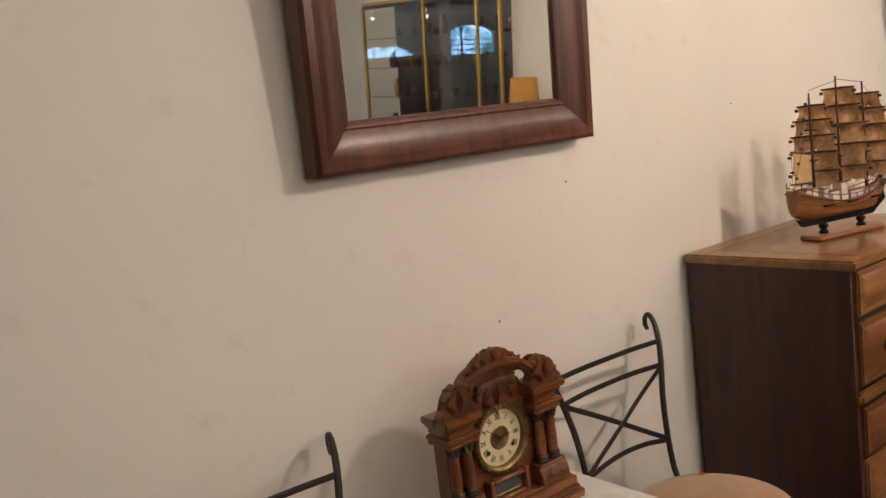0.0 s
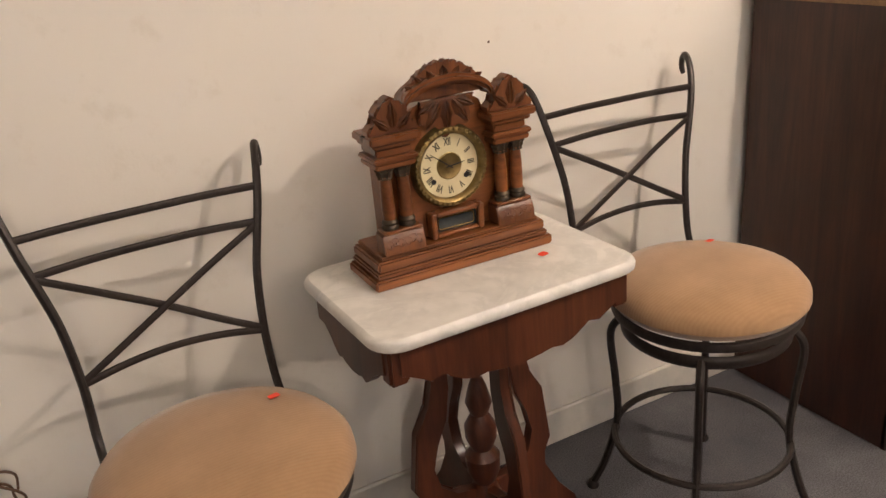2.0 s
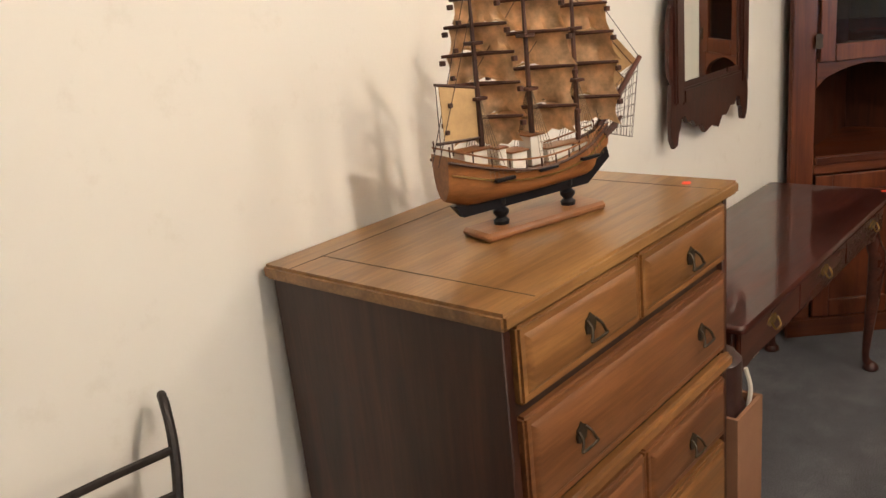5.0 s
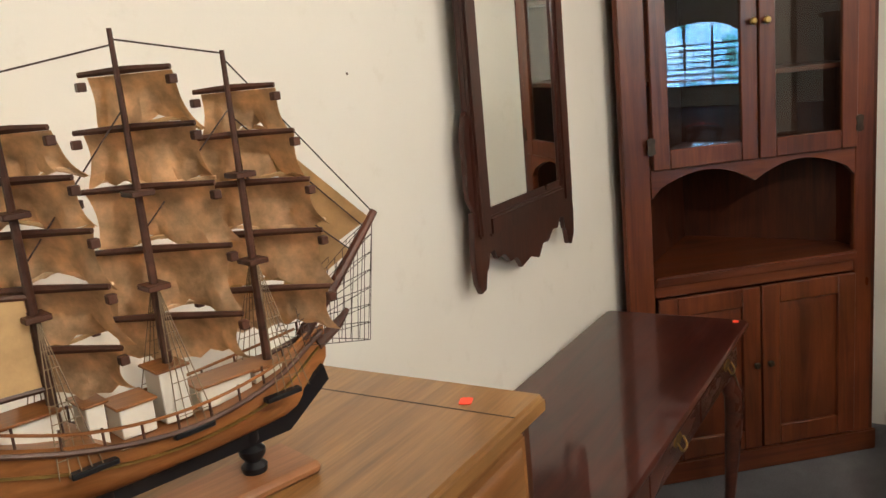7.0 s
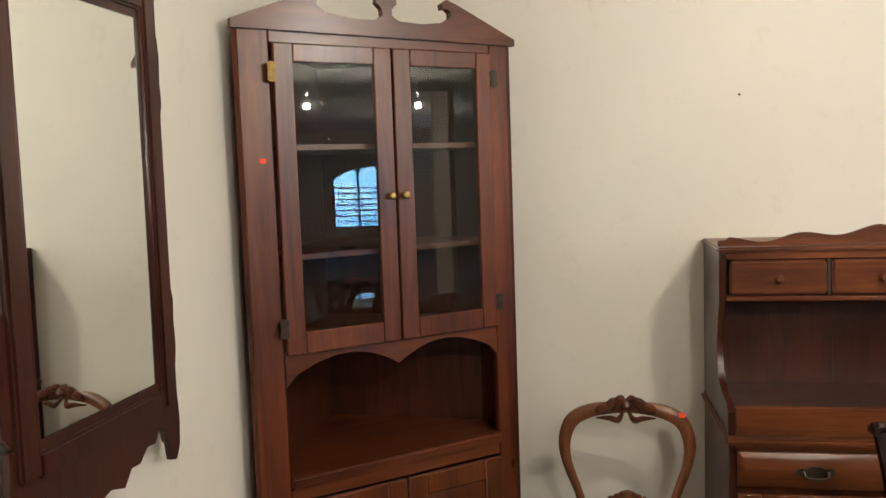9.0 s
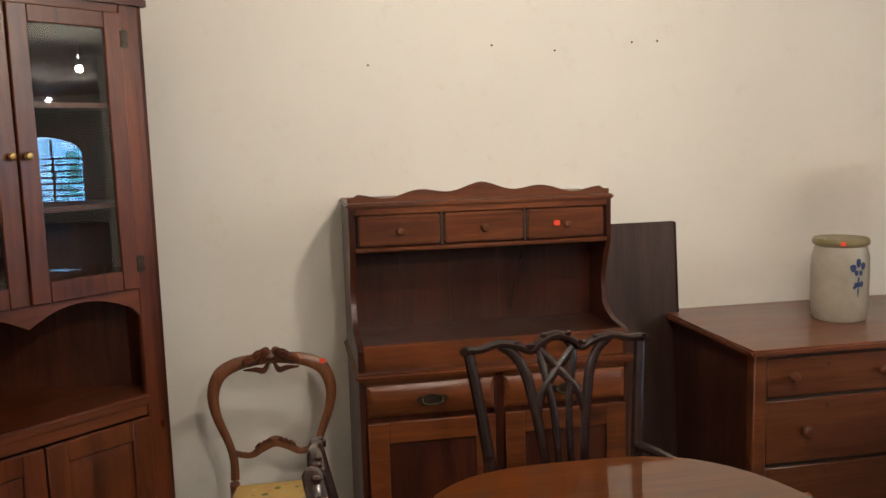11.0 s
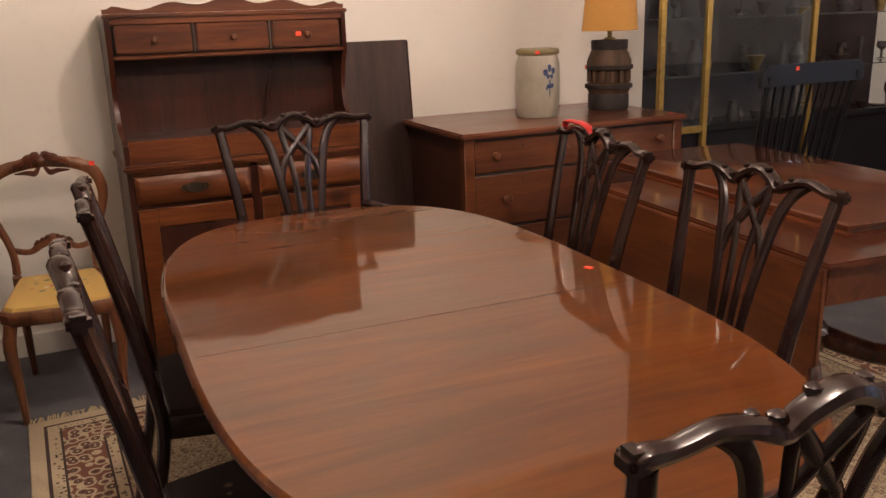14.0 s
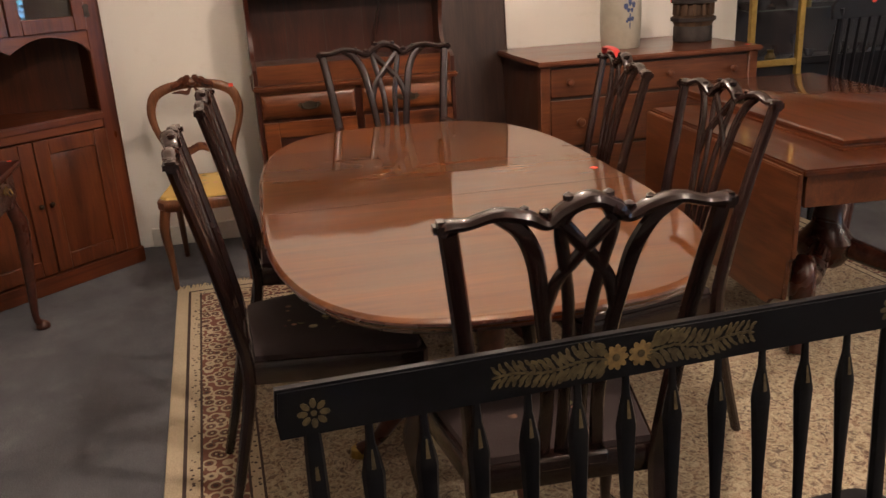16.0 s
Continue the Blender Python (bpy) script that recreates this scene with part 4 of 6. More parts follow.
    part("tablet_glass", B((-0.047, -0.033, 0.074), (0.047, -0.031, 0.108), 0), plain("dark_clock_glass", (0.02, 0.026, 0.03), 0.08, vary=0.4, scale=60, relief=0), t, "dark glass tablet")
    line = [(x, -0.0338, 0.091 + z) for x, z in rounded(0.082, 0.025, 0.006, 3)]
    part("gilt_line", rod(line, 0.0011, 4, closed=True, side=(0, 1, 0)), BRASS, t)


def bail_pull(parent, x, y, z):
    """Tall bat-wing plate with a hanging bail."""
    out = [(-0.012, -0.010), (-0.016, 0.002), (-0.013, 0.014), (-0.006, 0.018), (0.0, 0.024), (0.006, 0.018), (0.013, 0.014), (0.016, 0.002), (0.012, -0.010), (0.0, -0.014)]
    p = part("pull_plate", prism(bmesh.new(), [(x + a, z + b) for a, b in out], y, y - 0.003, "xz"), OLDBRASS, parent, "dark bronze pull")
    part("bail", rod([(x - 0.011, y - 0.004, z + 0.012), (x - 0.015, y - 0.014, z + 0.002), (x - 0.021, y - 0.017, z - 0.012), (x - 0.024, y - 0.018, z - 0.016), (x, y - 0.019, z - 0.017), (x + 0.024, y - 0.018, z - 0.016), (x + 0.021, y - 0.017, z - 0.012), (x + 0.015, y - 0.014, z + 0.002), (x + 0.011, y - 0.004, z + 0.012)], 0.0026, 7, steps=3), OLDBRASS, p)


def chest():
    x0, x1, y0, y1, top = 3.0, 3.83, 1.455, 2.003, 1.172
    t = thing("chest_of_drawers", "tall honey maple chest of drawers with dark shaded sides", "chest of drawers", pose(x0, y0, 0))
    w, d = x1 - x0, y1 - y0
    part("top", B((0, 0, top - 0.028), (w, d, top), 0.006, 2), CHESTTOP, t)
    for x in (0.085, w - 0.085):
        part("top_joint", B((x - 0.0012, 0.006, top - 0.001), (x + 0.0012, d - 0.07, top + 0.0004), 0), CHESTDARK, t)
    part("top_joint", B((0.006, d - 0.075, top - 0.001), (w - 0.006, d - 0.0725, top + 0.0004), 0), CHESTDARK, t)
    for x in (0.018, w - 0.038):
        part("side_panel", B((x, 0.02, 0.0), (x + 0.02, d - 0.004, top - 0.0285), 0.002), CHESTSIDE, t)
    part("back_panel", B((0.0385, d - 0.014, 0.05), (w - 0.0385, d - 0.005, top - 0.03), 0), CHESTDARK, t)
    part("inner_front", B((0.0385, 0.034, 0.11), (w - 0.0385, 0.044, top - 0.03), 0), CHESTDARK, t)
    # plinth in the side wood: the dim lower front is put into its colour
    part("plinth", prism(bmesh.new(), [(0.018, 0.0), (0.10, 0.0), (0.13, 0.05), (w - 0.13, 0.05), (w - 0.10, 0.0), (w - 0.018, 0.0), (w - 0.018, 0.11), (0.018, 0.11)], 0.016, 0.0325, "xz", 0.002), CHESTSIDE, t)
    rows = [(1.005, 1.135, 2), (0.800, 0.985, 1), (0.590, 0.735, 2), (0.370, 0.575, 1), (0.125, 0.350, 1)]
    part("waist_moulding", B((0.018, 0.004, 0.752), (w - 0.018, 0.033, 0.785), 0.008, 2), CHESTFRONT, t)
    for z0, z1, n in rows:
        face = CHESTFRONT if z0 in (1.005, 0.370) else CHESTRED
        for i in range(n):
            a = 0.042 + (w - 0.084) / n * i
            b = 0.042 + (w - 0.084) / n * (i + 1)
            dr = part("drawer", B((a + 0.003, 0.012, z0), (b - 0.003, 0.033, z1), 0.005, 2), face, t)
            part("drawer_field", raised_panel(bmesh.new(), a + 0.018, b - 0.018, z0 + 0.016, z1 - 0.016, 0.0118, 0.007, 0.012), face, dr)
            pulls = [(a + b) / 2] if n == 2 else [a + (b - a) * 0.19, a + (b - a) * 0.81]
            for px in pulls:
                bail_pull(dr, px, 0.0045, (z0 + z1) / 2)
    price_tag(3.77, 1.545, top, 0, 20, 0.022, "the honey maple chest top")


def ship():
    t = thing("model_ship", "wooden model of a three-masted sailing ship on a stand", "model ship", pose(3.412, 1.682, 1.172, 0, 0, -15.5))
    part("stand", B((-0.145, -0.043, 0), (0.145, 0.043, 0.017), 0.006), wood("ship_stand_wood", (0.28, 0.12, 0.05), (0.42, 0.20, 0.09), 0.4, "x"), t, "flat reddish wooden plinth")
    for x in (-0.082, 0.082):
        part("stand_post", lathe(bmesh.new(), [(0.014, 0.017), (0.015, 0.024), (0.009, 0.030), (0.015, 0.038), (0.015, 0.044), (0.008, 0.050), (0.011, 0.056), (0.011, 0.072)], 14, (x, 0, 0)), BLACKPAINT, t, "turned black post")
    # hull lofted from ribs
    bm = bmesh.new()
    rings = []
    for i in range(19):
        s = i / 18
        x = -0.205 + 0.40 * s
        beam = 0.044 * (1 - (2 * abs(s - 0.45)) ** 2.6 * (1.0 if s > 0.45 else 0.55))
        beam = max(beam, 0.003)
        sheer = 0.112 + 0.045 * (2 * (s - 0.5)) ** 2 + (0.012 if s < 0.3 else 0)
        keel = 0.066 + (0.02 * max(0, (0.12 - s) / 0.12)) + 0.05 * max(0, (s - 0.86) / 0.14) ** 2
        ring = []
        for k in range(9):
            a = math.pi * k / 8
            y = -beam * math.cos(a) * (1.0 if k in (0, 8) else 1.02)
            z = sheer - (sheer - keel) * math.sin(a) ** 0.8
            ring.append(bm.verts.new((x, y, z)))
        rings.append(ring)
    for a, b in zip(rings, rings[1:]):
        for k in range(8):
            bm.faces.new((a[k], b[k], b[k + 1], a[k + 1]))
    for r in (rings[0], rings[-1]):
        bm.faces.new(r)
    for a, b in zip(rings, rings[1:]):
        bm.faces.new((a[0], a[8], b[8], b[0]))
    part("hull", bm, SHIPWOOD, t, "planked honey-brown hull")
    part("keel", prism(bmesh.new(), [(-0.17, 0.050), (0.13, 0.050), (0.19, 0.092), (0.185, 0.112), (0.125, 0.074), (-0.19, 0.074)], -0.009, 0.009, "xz", 0.001), BLACKPAINT, t, "black painted keel")
    for s in (-1, 1):
        part("gunwale", rod([(-0.205, s * 0.028, 0.158), (-0.1, s * 0.045, 0.128), (0.0, s * 0.046, 0.114), (0.1, s * 0.036, 0.125), (0.19, s * 0.006, 0.152)], 0.003, 6), SHIPDARK, t)
        part("wale", rod([(-0.2, s * 0.028, 0.135), (-0.1, s * 0.044, 0.108), (0.0, s * 0.046, 0.098), (0.1, s * 0.036, 0.107), (0.18, s * 0.010, 0.135)], 0.0018, 5), BRASS, t)
        for x in (-0.10, 0.0, 0.105):
            part("chain_plate", B((x - 0.022, s * 0.046 - 0.004, 0.108), (x + 0.022, s * 0.046 + 0.006, 0.114), 0.001), BLACKPAINT, t)
    for s in (-1, 1):
        for k in range(11):
            f = k / 10
            x = -0.195 + 0.36 * f
            y = s * (0.030 + 0.017 * math.sin(math.pi * min(1, f * 1.15)) - 0.024 * max(0, f - 0.75) * 4)
            z = 0.114 + 0.044 * (2 * abs(f - 0.56)) ** 2
            part("rail_post", rod([(x, y, z), (x, y, z + 0.020)], 0.0014, 5, smooth=False), SHIPDARK, t)
        part("hand_rail", rod([(-0.198, s * 0.030, 0.178), (-0.10, s * 0.046, 0.146), (0.0, s * 0.047, 0.134), (0.10, s * 0.038, 0.142), (0.165, s * 0.012, 0.158)], 0.0018, 5), SHIPWOOD, t)
    for x0, x1, z, h in ((-0.165, -0.115, 0.135, 0.03), (-0.06, -0.025, 0.114, 0.032), (0.025, 0.085, 0.114, 0.024), (-0.09, -0.072, 0.114, 0.045), (-0.015, 0.014, 0.114, 0.055), (0.09, 0.125, 0.118, 0.018)):
        dh = part("deckhouse", B((x0, -0.018, z), (x1, 0.018, z + h), 0.001), WHITEPAINT, t, "white painted deckhouse")
        part("deckhouse_roof", B((x0 - 0.004, -0.022, z + h), (x1 + 0.004, 0.022, z + h + 0.003), 0.001), SHIPWOOD, dh)
    masts = [(-0.112, 0.462, 0.94), (0.004, 0.505, 1.06), (0.118, 0.478, 1.0)]
    turn = radians(38)
    lean = (1.0, 0.92, 1.04, 0.96, 0.88)
    ux, uy = math.sin(turn), math.cos(turn)
    for mi, (mx, top, k) in enumerate(masts):
        mast = part("mast", rod([(mx, 0, 0.11), (mx, 0, 0.30), (mx, 0, top)], [0.0058, 0.0046, 0.0026], 8), SHIPDARK, t)
        for z in (0.25, 0.345):
            part("mast_top", B((mx - 0.012, -0.014, z), (mx + 0.012, 0.014, z + 0.006), 0.001), SHIPDARK, mast)
        levels = [0.218, 0.288, 0.350, 0.408, 0.462]
        half = [0.078, 0.077, 0.070, 0.060, 0.045]
        levels = [0.218 + (z - 0.218) * (top - 0.04 - 0.218) / 0.244 for z in levels]
        for i, (z, h) in enumerate(zip(levels, half)):
            h *= k
            part("yard", rod([(mx + 0.007 - ux * h, -uy * h * -1, z), (mx + 0.007, 0, z + 0.001), (mx + 0.007 + ux * h, -uy * h, z)], [0.0030, 0.0044, 0.0030], 6), SHIPDARK, t)
            if i == 0:
                zb = z - 0.055
            else:
                zb = levels[i - 1] - 0.004
            zt, hb = z - 0.003, (half[i - 1] * k if i else h * 0.95) * 0.98
            bm = bmesh.new()
            grid = []

            def cloth(f, g):
                # sides drawn in, foot arched up and curling forward
                wdt = ((h * 0.93) * (1 - f) + hb * f * lean[(2 * mi + i + (g > 0.5)) % 5]) * (1 - 0.12 * math.sin(math.pi * f))
                off = (2 * g - 1) * wdt
                belly = 0.017 * math.sin(math.pi * min(1, f * 0.8 + 0.08)) * math.sin(math.pi * (0.12 + 0.76 * g)) + 0.016 * f ** 4 + (0.0075 * math.sin(9 * g + mi * 2.1 + i * 1.3) + 0.004 * math.sin(23 * g + 3 * f + i)) * f
                foot = (0.006 * math.sin(math.pi * g) + 0.006 * math.sin(8 * g + mi + 2 * i) + 0.0035 * math.sin(31 * g + 2 * i)) * f ** 2
                return Vector((mx + 0.011 + ux * off + uy * belly, -uy * off + ux * belly, zt + (zb - zt) * f + foot))
            for a in range(11):
                grid.append([bm.verts.new(cloth(a / 10, b / 12)) for b in range(13)])
            for a in range(10):
                for b in range(12):
                    bm.faces.new((grid[a][b], grid[a][b + 1], grid[a + 1][b + 1], grid[a + 1][b]))
            bmesh.ops.solidify(bm, geom=bm.faces[:], thickness=0.0011)
            sail = part("sail", bm, SAIL, t, "stiff tea-coloured square sail")
            pf, pg = 0.45, (0.66 if (i + mi) % 2 else 0.30)
            q = [cloth(pf + df, pg + dg) + Vector((uy, ux, 0)) * 0.0018 for df, dg in ((-0.13, 0), (0, 0.055), (0.13, 0), (0, -0.055))]
            pb = bmesh.new()
            pb.faces.new([pb.verts.new(c) for c in q])
            bmesh.ops.solidify(pb, geom=pb.faces[:], thickness=0.0008)
            part("sail_patch", pb, SAILPATCH, sail, "small dark sail patch", smooth=False)
            for s in (-1, 1):
                part("yard_block", B((mx + 0.007 + s * ux * h * 0.99 - 0.0045, -s * uy * h * 0.99 - 0.0045, z - 0.016), (mx + 0.007 + s * ux * h * 0.99 + 0.0045, -s * uy * h * 0.99 + 0.0045, z - 0.007), 0.001), SHIPDARK, t)
            if i:
                part("foot_roll", rod([tuple(cloth(0.97, g) + Vector((uy, ux, 0)) * 0.003) for g in (0.05, 0.25, 0.5, 0.75, 0.95)], 0.0024, 5, steps=3), SAILPALE if (i + mi) % 2 else SAIL, sail)
        sh = bmesh.new()
        for s in (-1, 1):
            for j in range(5):
                x = mx - 0.020 + 0.010 * j
                sweep(sh, [(x, s * 0.047, 0.112), (mx, s * 0.006, 0.255)], 0.0006, 4, smooth=False)
            for j in range(1, 8):
                f = j / 9
                sweep(sh, [(mx - 0.020 * (1 - f), s * (0.047 - 0.041 * f), 0.112 + 0.143 * f), (mx + 0.020 * (1 - f), s * (0.047 - 0.041 * f), 0.112 + 0.143 * f)], 0.0005, 4, smooth=False)
        tagged(part("shroud_net", sh, THREAD, t, "pale thread shrouds"), kind="stuff")
    bow = rod([(0.165, 0, 0.150), (0.225, 0, 0.205), (0.292, 0, 0.275)], [0.008, 0.007, 0.005], 8)
    part("bowsprit", bow, TABLEWALNUT, t)
    part("figurehead_knee", rod([(0.185, 0, 0.135), (0.215, 0, 0.150), (0.235, 0, 0.165)], [0.008, 0.007, 0.003], 8), SHIPDARK, t)
    jib = [((0.284, 0.268), 0.392, 0.145, 0.228), ((0.250, 0.234), 0.325, 0.130, 0.196), ((0.220, 0.205), 0.262, 0.115, 0.176)]
    for (tx, tz), zt, bx, bz in jib:
        a, b, c = Vector((0.150, 0.0, zt)), Vector((tx, 0, tz)), Vector((bx + 0.05, -0.010, bz))
        bm = bmesh.new()
        n = 6
        vs = {}
        for i in range(n + 1):
            for j in range(n + 1 - i):
                l = (1 - (i + j) / n, i / n, j / n)
                q = a * l[0] + b * l[1] + c * l[2]
                q.y += 0.018 * math.sin(math.pi * min(1, l[0] + 0.15)) * (1 - l[0]) * l[2] * 3
                vs[i, j] = bm.verts.new(q)
        for i in range(n):
            for j in range(n - i):
                bm.faces.new((vs[i, j], vs[i + 1, j], vs[i, j + 1]))
                if i + j < n - 1:
                    bm.faces.new((vs[i + 1, j], vs[i + 1, j + 1], vs[i, j + 1]))
        bmesh.ops.solidify(bm, geom=bm.faces[:], thickness=0.0011)
        part("jib", bm, SAILPALE, t, "triangular tea-coloured jib sail")
    sp = bmesh.new()
    quad = [(-0.118, 0.185), (-0.118, 0.272), (-0.192, 0.286), (-0.190, 0.190)]
    prism(sp, quad, -0.0006, 0.0006, "xz")
    part("spanker", sp, SAILPALE, t, "flat rear sail")
    part("gaff", rod([(-0.112, 0, 0.272), (-0.20, 0, 0.289)], 0.003, 6, smooth=False), SHIPDARK, t)
    part("boom", rod([(-0.112, 0, 0.184), (-0.206, 0, 0.188)], 0.003, 6, smooth=False), SHIPDARK, t)
    for a, b in (((-0.112, 0, 0.47), (0.004, 0, 0.49)), ((0.004, 0, 0.495), (0.118, 0, 0.475)), ((0.118, 0, 0.47), (0.29, 0, 0.274)), ((0.118, 0, 0.41), (0.275, 0, 0.258)), ((0.118, 0, 0.35), (0.25, 0, 0.236)), ((-0.112, 0, 0.46), (-0.215, 0.01, 0.15)), ((-0.112, 0, 0.40), (-0.215, -0.01, 0.15)), ((0.004, 0, 0.43), (-0.112, 0, 0.30)), ((0.118, 0, 0.42), (0.004, 0, 0.31)), ((-0.198, 0, 0.288), (-0.2, 0, 0.155))):
        part("rigging_line", rod([a, b], 0.0009, 4, smooth=False), DARKTHREAD, t, "dark rigging thread")
    for i in range(6):
        z = 0.43 - 0.045 * i
        part("block", B((-0.129 - 0.011 * i - 0.004, -0.006, z - 0.004), (-0.129 - 0.011 * i + 0.004, 0.002, z + 0.004), 0.001), SHIPDARK, t)
    net = bmesh.new()
    for s in (-1, 1):
        def on_net(f, g):
            top = Vector((0.155, s * 0.012, 0.195)).lerp(Vector((0.288, 0, 0.27)), f)
            low = Vector((0.150, s * 0.030, 0.150)).lerp(Vector((0.262, s * 0.002, 0.118)), f)
            return top.lerp(low, g)
        for i in range(11):
            sweep(net, [tuple(on_net(i / 10, g)) for g in (0, 0.5, 1)], 0.0006, 3, steps=2)
        for j in range(8):
            sweep(net, [tuple(on_net(f, j / 7)) for f in (0, 0.5, 1)], 0.0006, 3, steps=2)
    tagged(part("bow_net", net, DARKTHREAD, t, "dark knotted bow netting"), kind="stuff")


def cabriole(x, y, top, sx, sy, h0=0.0, size=1.0):
    """A curved furniture leg with a pad foot; sx, sy: the way its knee turns."""
    k = size
    pts = [(x, y, top), (x + sx * 0.012 * k, y + sy * 0.012 * k, top - 0.06), (x + sx * 0.022 * k, y + sy * 0.022 * k, top - 0.12), (x + sx * 0.008 * k, y + sy * 0.008 * k, h0 + 0.22 * (top - h0) + 0.06), (x + sx * 0.002 * k, y + sy * 0.002 * k, h0 + 0.06), (x + sx * 0.018 * k, y + sy * 0.018 * k, h0 + 0.022), (x + sx * 0.03 * k, y + sy * 0.03 * k, h0 + 0.014)]
    bm = rod(pts, [0.026 * k, 0.03 * k, 0.032 * k, 0.019 * k, 0.014 * k, 0.019 * k, 0.016 * k], 10)
    lathe(bm, [(0.026 * k, h0), (0.031 * k, h0 + 0.008), (0.028 * k, h0 + 0.022), (0.014 * k, h0 + 0.034)], 12, (x + sx * 0.02 * k, y + sy * 0.02 * k, 0))
    return bm


def desk():
    x0, x1, y0, y1, top = 4.06, 5.52, 1.535, 2.005, 0.729
    t = thing("writing_table", "dark glossy mahogany writing table with brass pulls", "writing table", pose(x0, y0, 0))
    w, d = x1 - x0, y1 - y0
    out = [(x + w / 2, y + d / 2) for x, y in rounded(w, d, 0.02, 4)]
    part("tabletop", moulded(out, [(top - 0.026, 0.012), (top - 0.020, 0.002), (top - 0.010, 0.0), (top - 0.004, 0.004), (top, 0.010)]), DESKTOP, t, "high-gloss dark red-brown top")
    part("carcase", B((0.035, 0.045, top - 0.155), (w - 0.035, d - 0.01, top - 0.0265), 0.003), MAHOGANY, t)
    for i in range(3):
        a, b = 0.05 + (w - 0.1) / 3 * i, 0.05 + (w - 0.1) / 3 * (i + 1)
        dr = part("drawer", B((a + 0.004, 0.030, top - 0.145), (b - 0.004, 0.0448, top - 0.034), 0.004, 2), MAHOGANY, t)
        px = (a + b) / 2 + (0.08 if i == 2 else 0.0)
        z = top - 0.085
        plate = prism(bmesh.new(), [(px - 0.035, z), (px - 0.022, z + 0.014), (px - 0.010, z + 0.010), (px, z + 0.020), (px + 0.010, z + 0.010), (px + 0.022, z + 0.014), (px + 0.035, z), (px + 0.018, z - 0.014), (px, z - 0.010), (px - 0.018, z - 0.014)], 0.027, 0.0299, "xz")
        part("pull_plate", plate, BRASS, dr, "bright brass pull")
        part("bail", rod([(px - 0.024, 0.022, z + 0.004), (px - 0.02, 0.012, z - 0.016), (px, 0.010, z - 0.02), (px + 0.02, 0.012, z - 0.016), (px + 0.024, 0.022, z + 0.004)], 0.003, 7), BRASS, dr)
    apron = [(0.04, top - 0.155), (w - 0.04, top - 0.155), (w - 0.09, top - 0.18), (w - 0.2, top - 0.165), (w / 2, top - 0.17), (0.2, top - 0.165), (0.09, top - 0.18)]
    part("apron", prism(bmesh.new(), apron, 0.046, 0.062, "xz"), MAHOGANY, t)
    for x, sx in ((0.06, -1), (w - 0.06, 1)):
        for y, sy in ((0.065, -1), (d - 0.04, 1)):
            part("leg", cabriole(x, y, top - 0.1555, sx * 0.6, sy if sy < 0 else 0.3), MAHOGANY, t)
    price_tag(5.488, 1.572, top, 0, 10, 0.022, "the glossy writing table")


def carton():
    t = thing("cardboard_box", "open brown cardboard box beside the chest", "cardboard box", pose(3.966, 1.598, 0, 0, 0, 0))
    h = 0.60
    for a, b in (((-0.13, -0.14, 0), (-0.12, 0.14, h)), ((0.01, -0.14, 0), (0.02, 0.14, h)), ((-0.12, -0.14, 0), (0.01, -0.13, h)), ((-0.12, 0.13, 0), (0.01, 0.14, h))):
        part("side_flap", B(a, b, 0.001), CARDBOARD, t)
    part("bottom", B((-0.12, -0.13, 0), (0.01, 0.13, 0.01), 0.001), CARDBOARD, t)
    g = thing("leather_bag", "dark brown leather bag standing in the cardboard box", "bag", pose(3.908, 1.593, 0.01))
    part("bag_body", moulded(rounded(0.125, 0.24, 0.05, 5), [(0.0, 0.01), (0.02, 0.0), (0.52, 0.0), (0.58, 0.004), (0.60, 0.012), (0.70, 0.012), (0.72, 0.03)]), plain("brown_black_leather", (0.035, 0.016, 0.014), 0.32, vary=0.3), g)
    part("bag_strap", rod([(0.055, -0.10, 0.52), (0.066, -0.11, 0.60), (0.060, -0.10, 0.66)], 0.006, 6), WHITEPAINT, g, "pale strap")


mirror_plain()
mirror_fret()
bar_stool(pose(1.372, 1.590, 0, 0, 0, 1), "iron bar stool with round tan seat, price sticker on it")
bar_stool(pose(2.482, 1.605, 0, 0, 0, -2), "iron bar stool with round tan seat beside the chest")
marble_table()
mantel_clock()
chest()
ship()
desk()
carton()
price_tag(1.492, 1.672, 0.6465, -6, 10, 0.02, "a tan stool seat")
price_tag(2.60, 1.715, 0.6415, -8, 6, 0.02, "a tan stool seat")
price_tag(2.098, 1.685, 0.755, 0, 15, 0.02, "the white marble top")
cord = thing("hanging_cord", "coiled brown lamp cord hanging on the wall", "cord", pose(0.985, WALL_Y - 0.03, 0.44))
pts = []
for i in range(34):
    a = i * 0.55
    pts.append((0.045 * math.cos(a) * (1 + 0.25 * math.sin(i * 1.3)), 0.012 * math.sin(i * 0.9), 0.05 * math.sin(a) * (1 + 0.2 * math.cos(i * 0.7)) - 0.0008 * i))
part("cable", rod(pts, 0.0028, 6, steps=3), CORD, cord)
part("plug", B((-0.012, -0.014, 0.02), (0.012, 0.010, 0.06), 0.004, 2), CORD, cord)


# ---- corner and end wall ----
def door_frame(bm, x0, x1, z0, z1, y0, y1, w, bottom=None, top=None):
    box(bm, (x0, y0, z0), (x0 + w, y1, z1), 0.003)
    box(bm, (x1 - w, y0, z0), (x1, y1, z1), 0.003)
    box(bm, (x0 + w, y0, z0), (x1 - w, y1, z0 + (bottom or w)), 0.003)
    box(bm, (x0 + w, y0, z1 - (top or w)), (x1 - w, y1, z1), 0.003)
    return bm


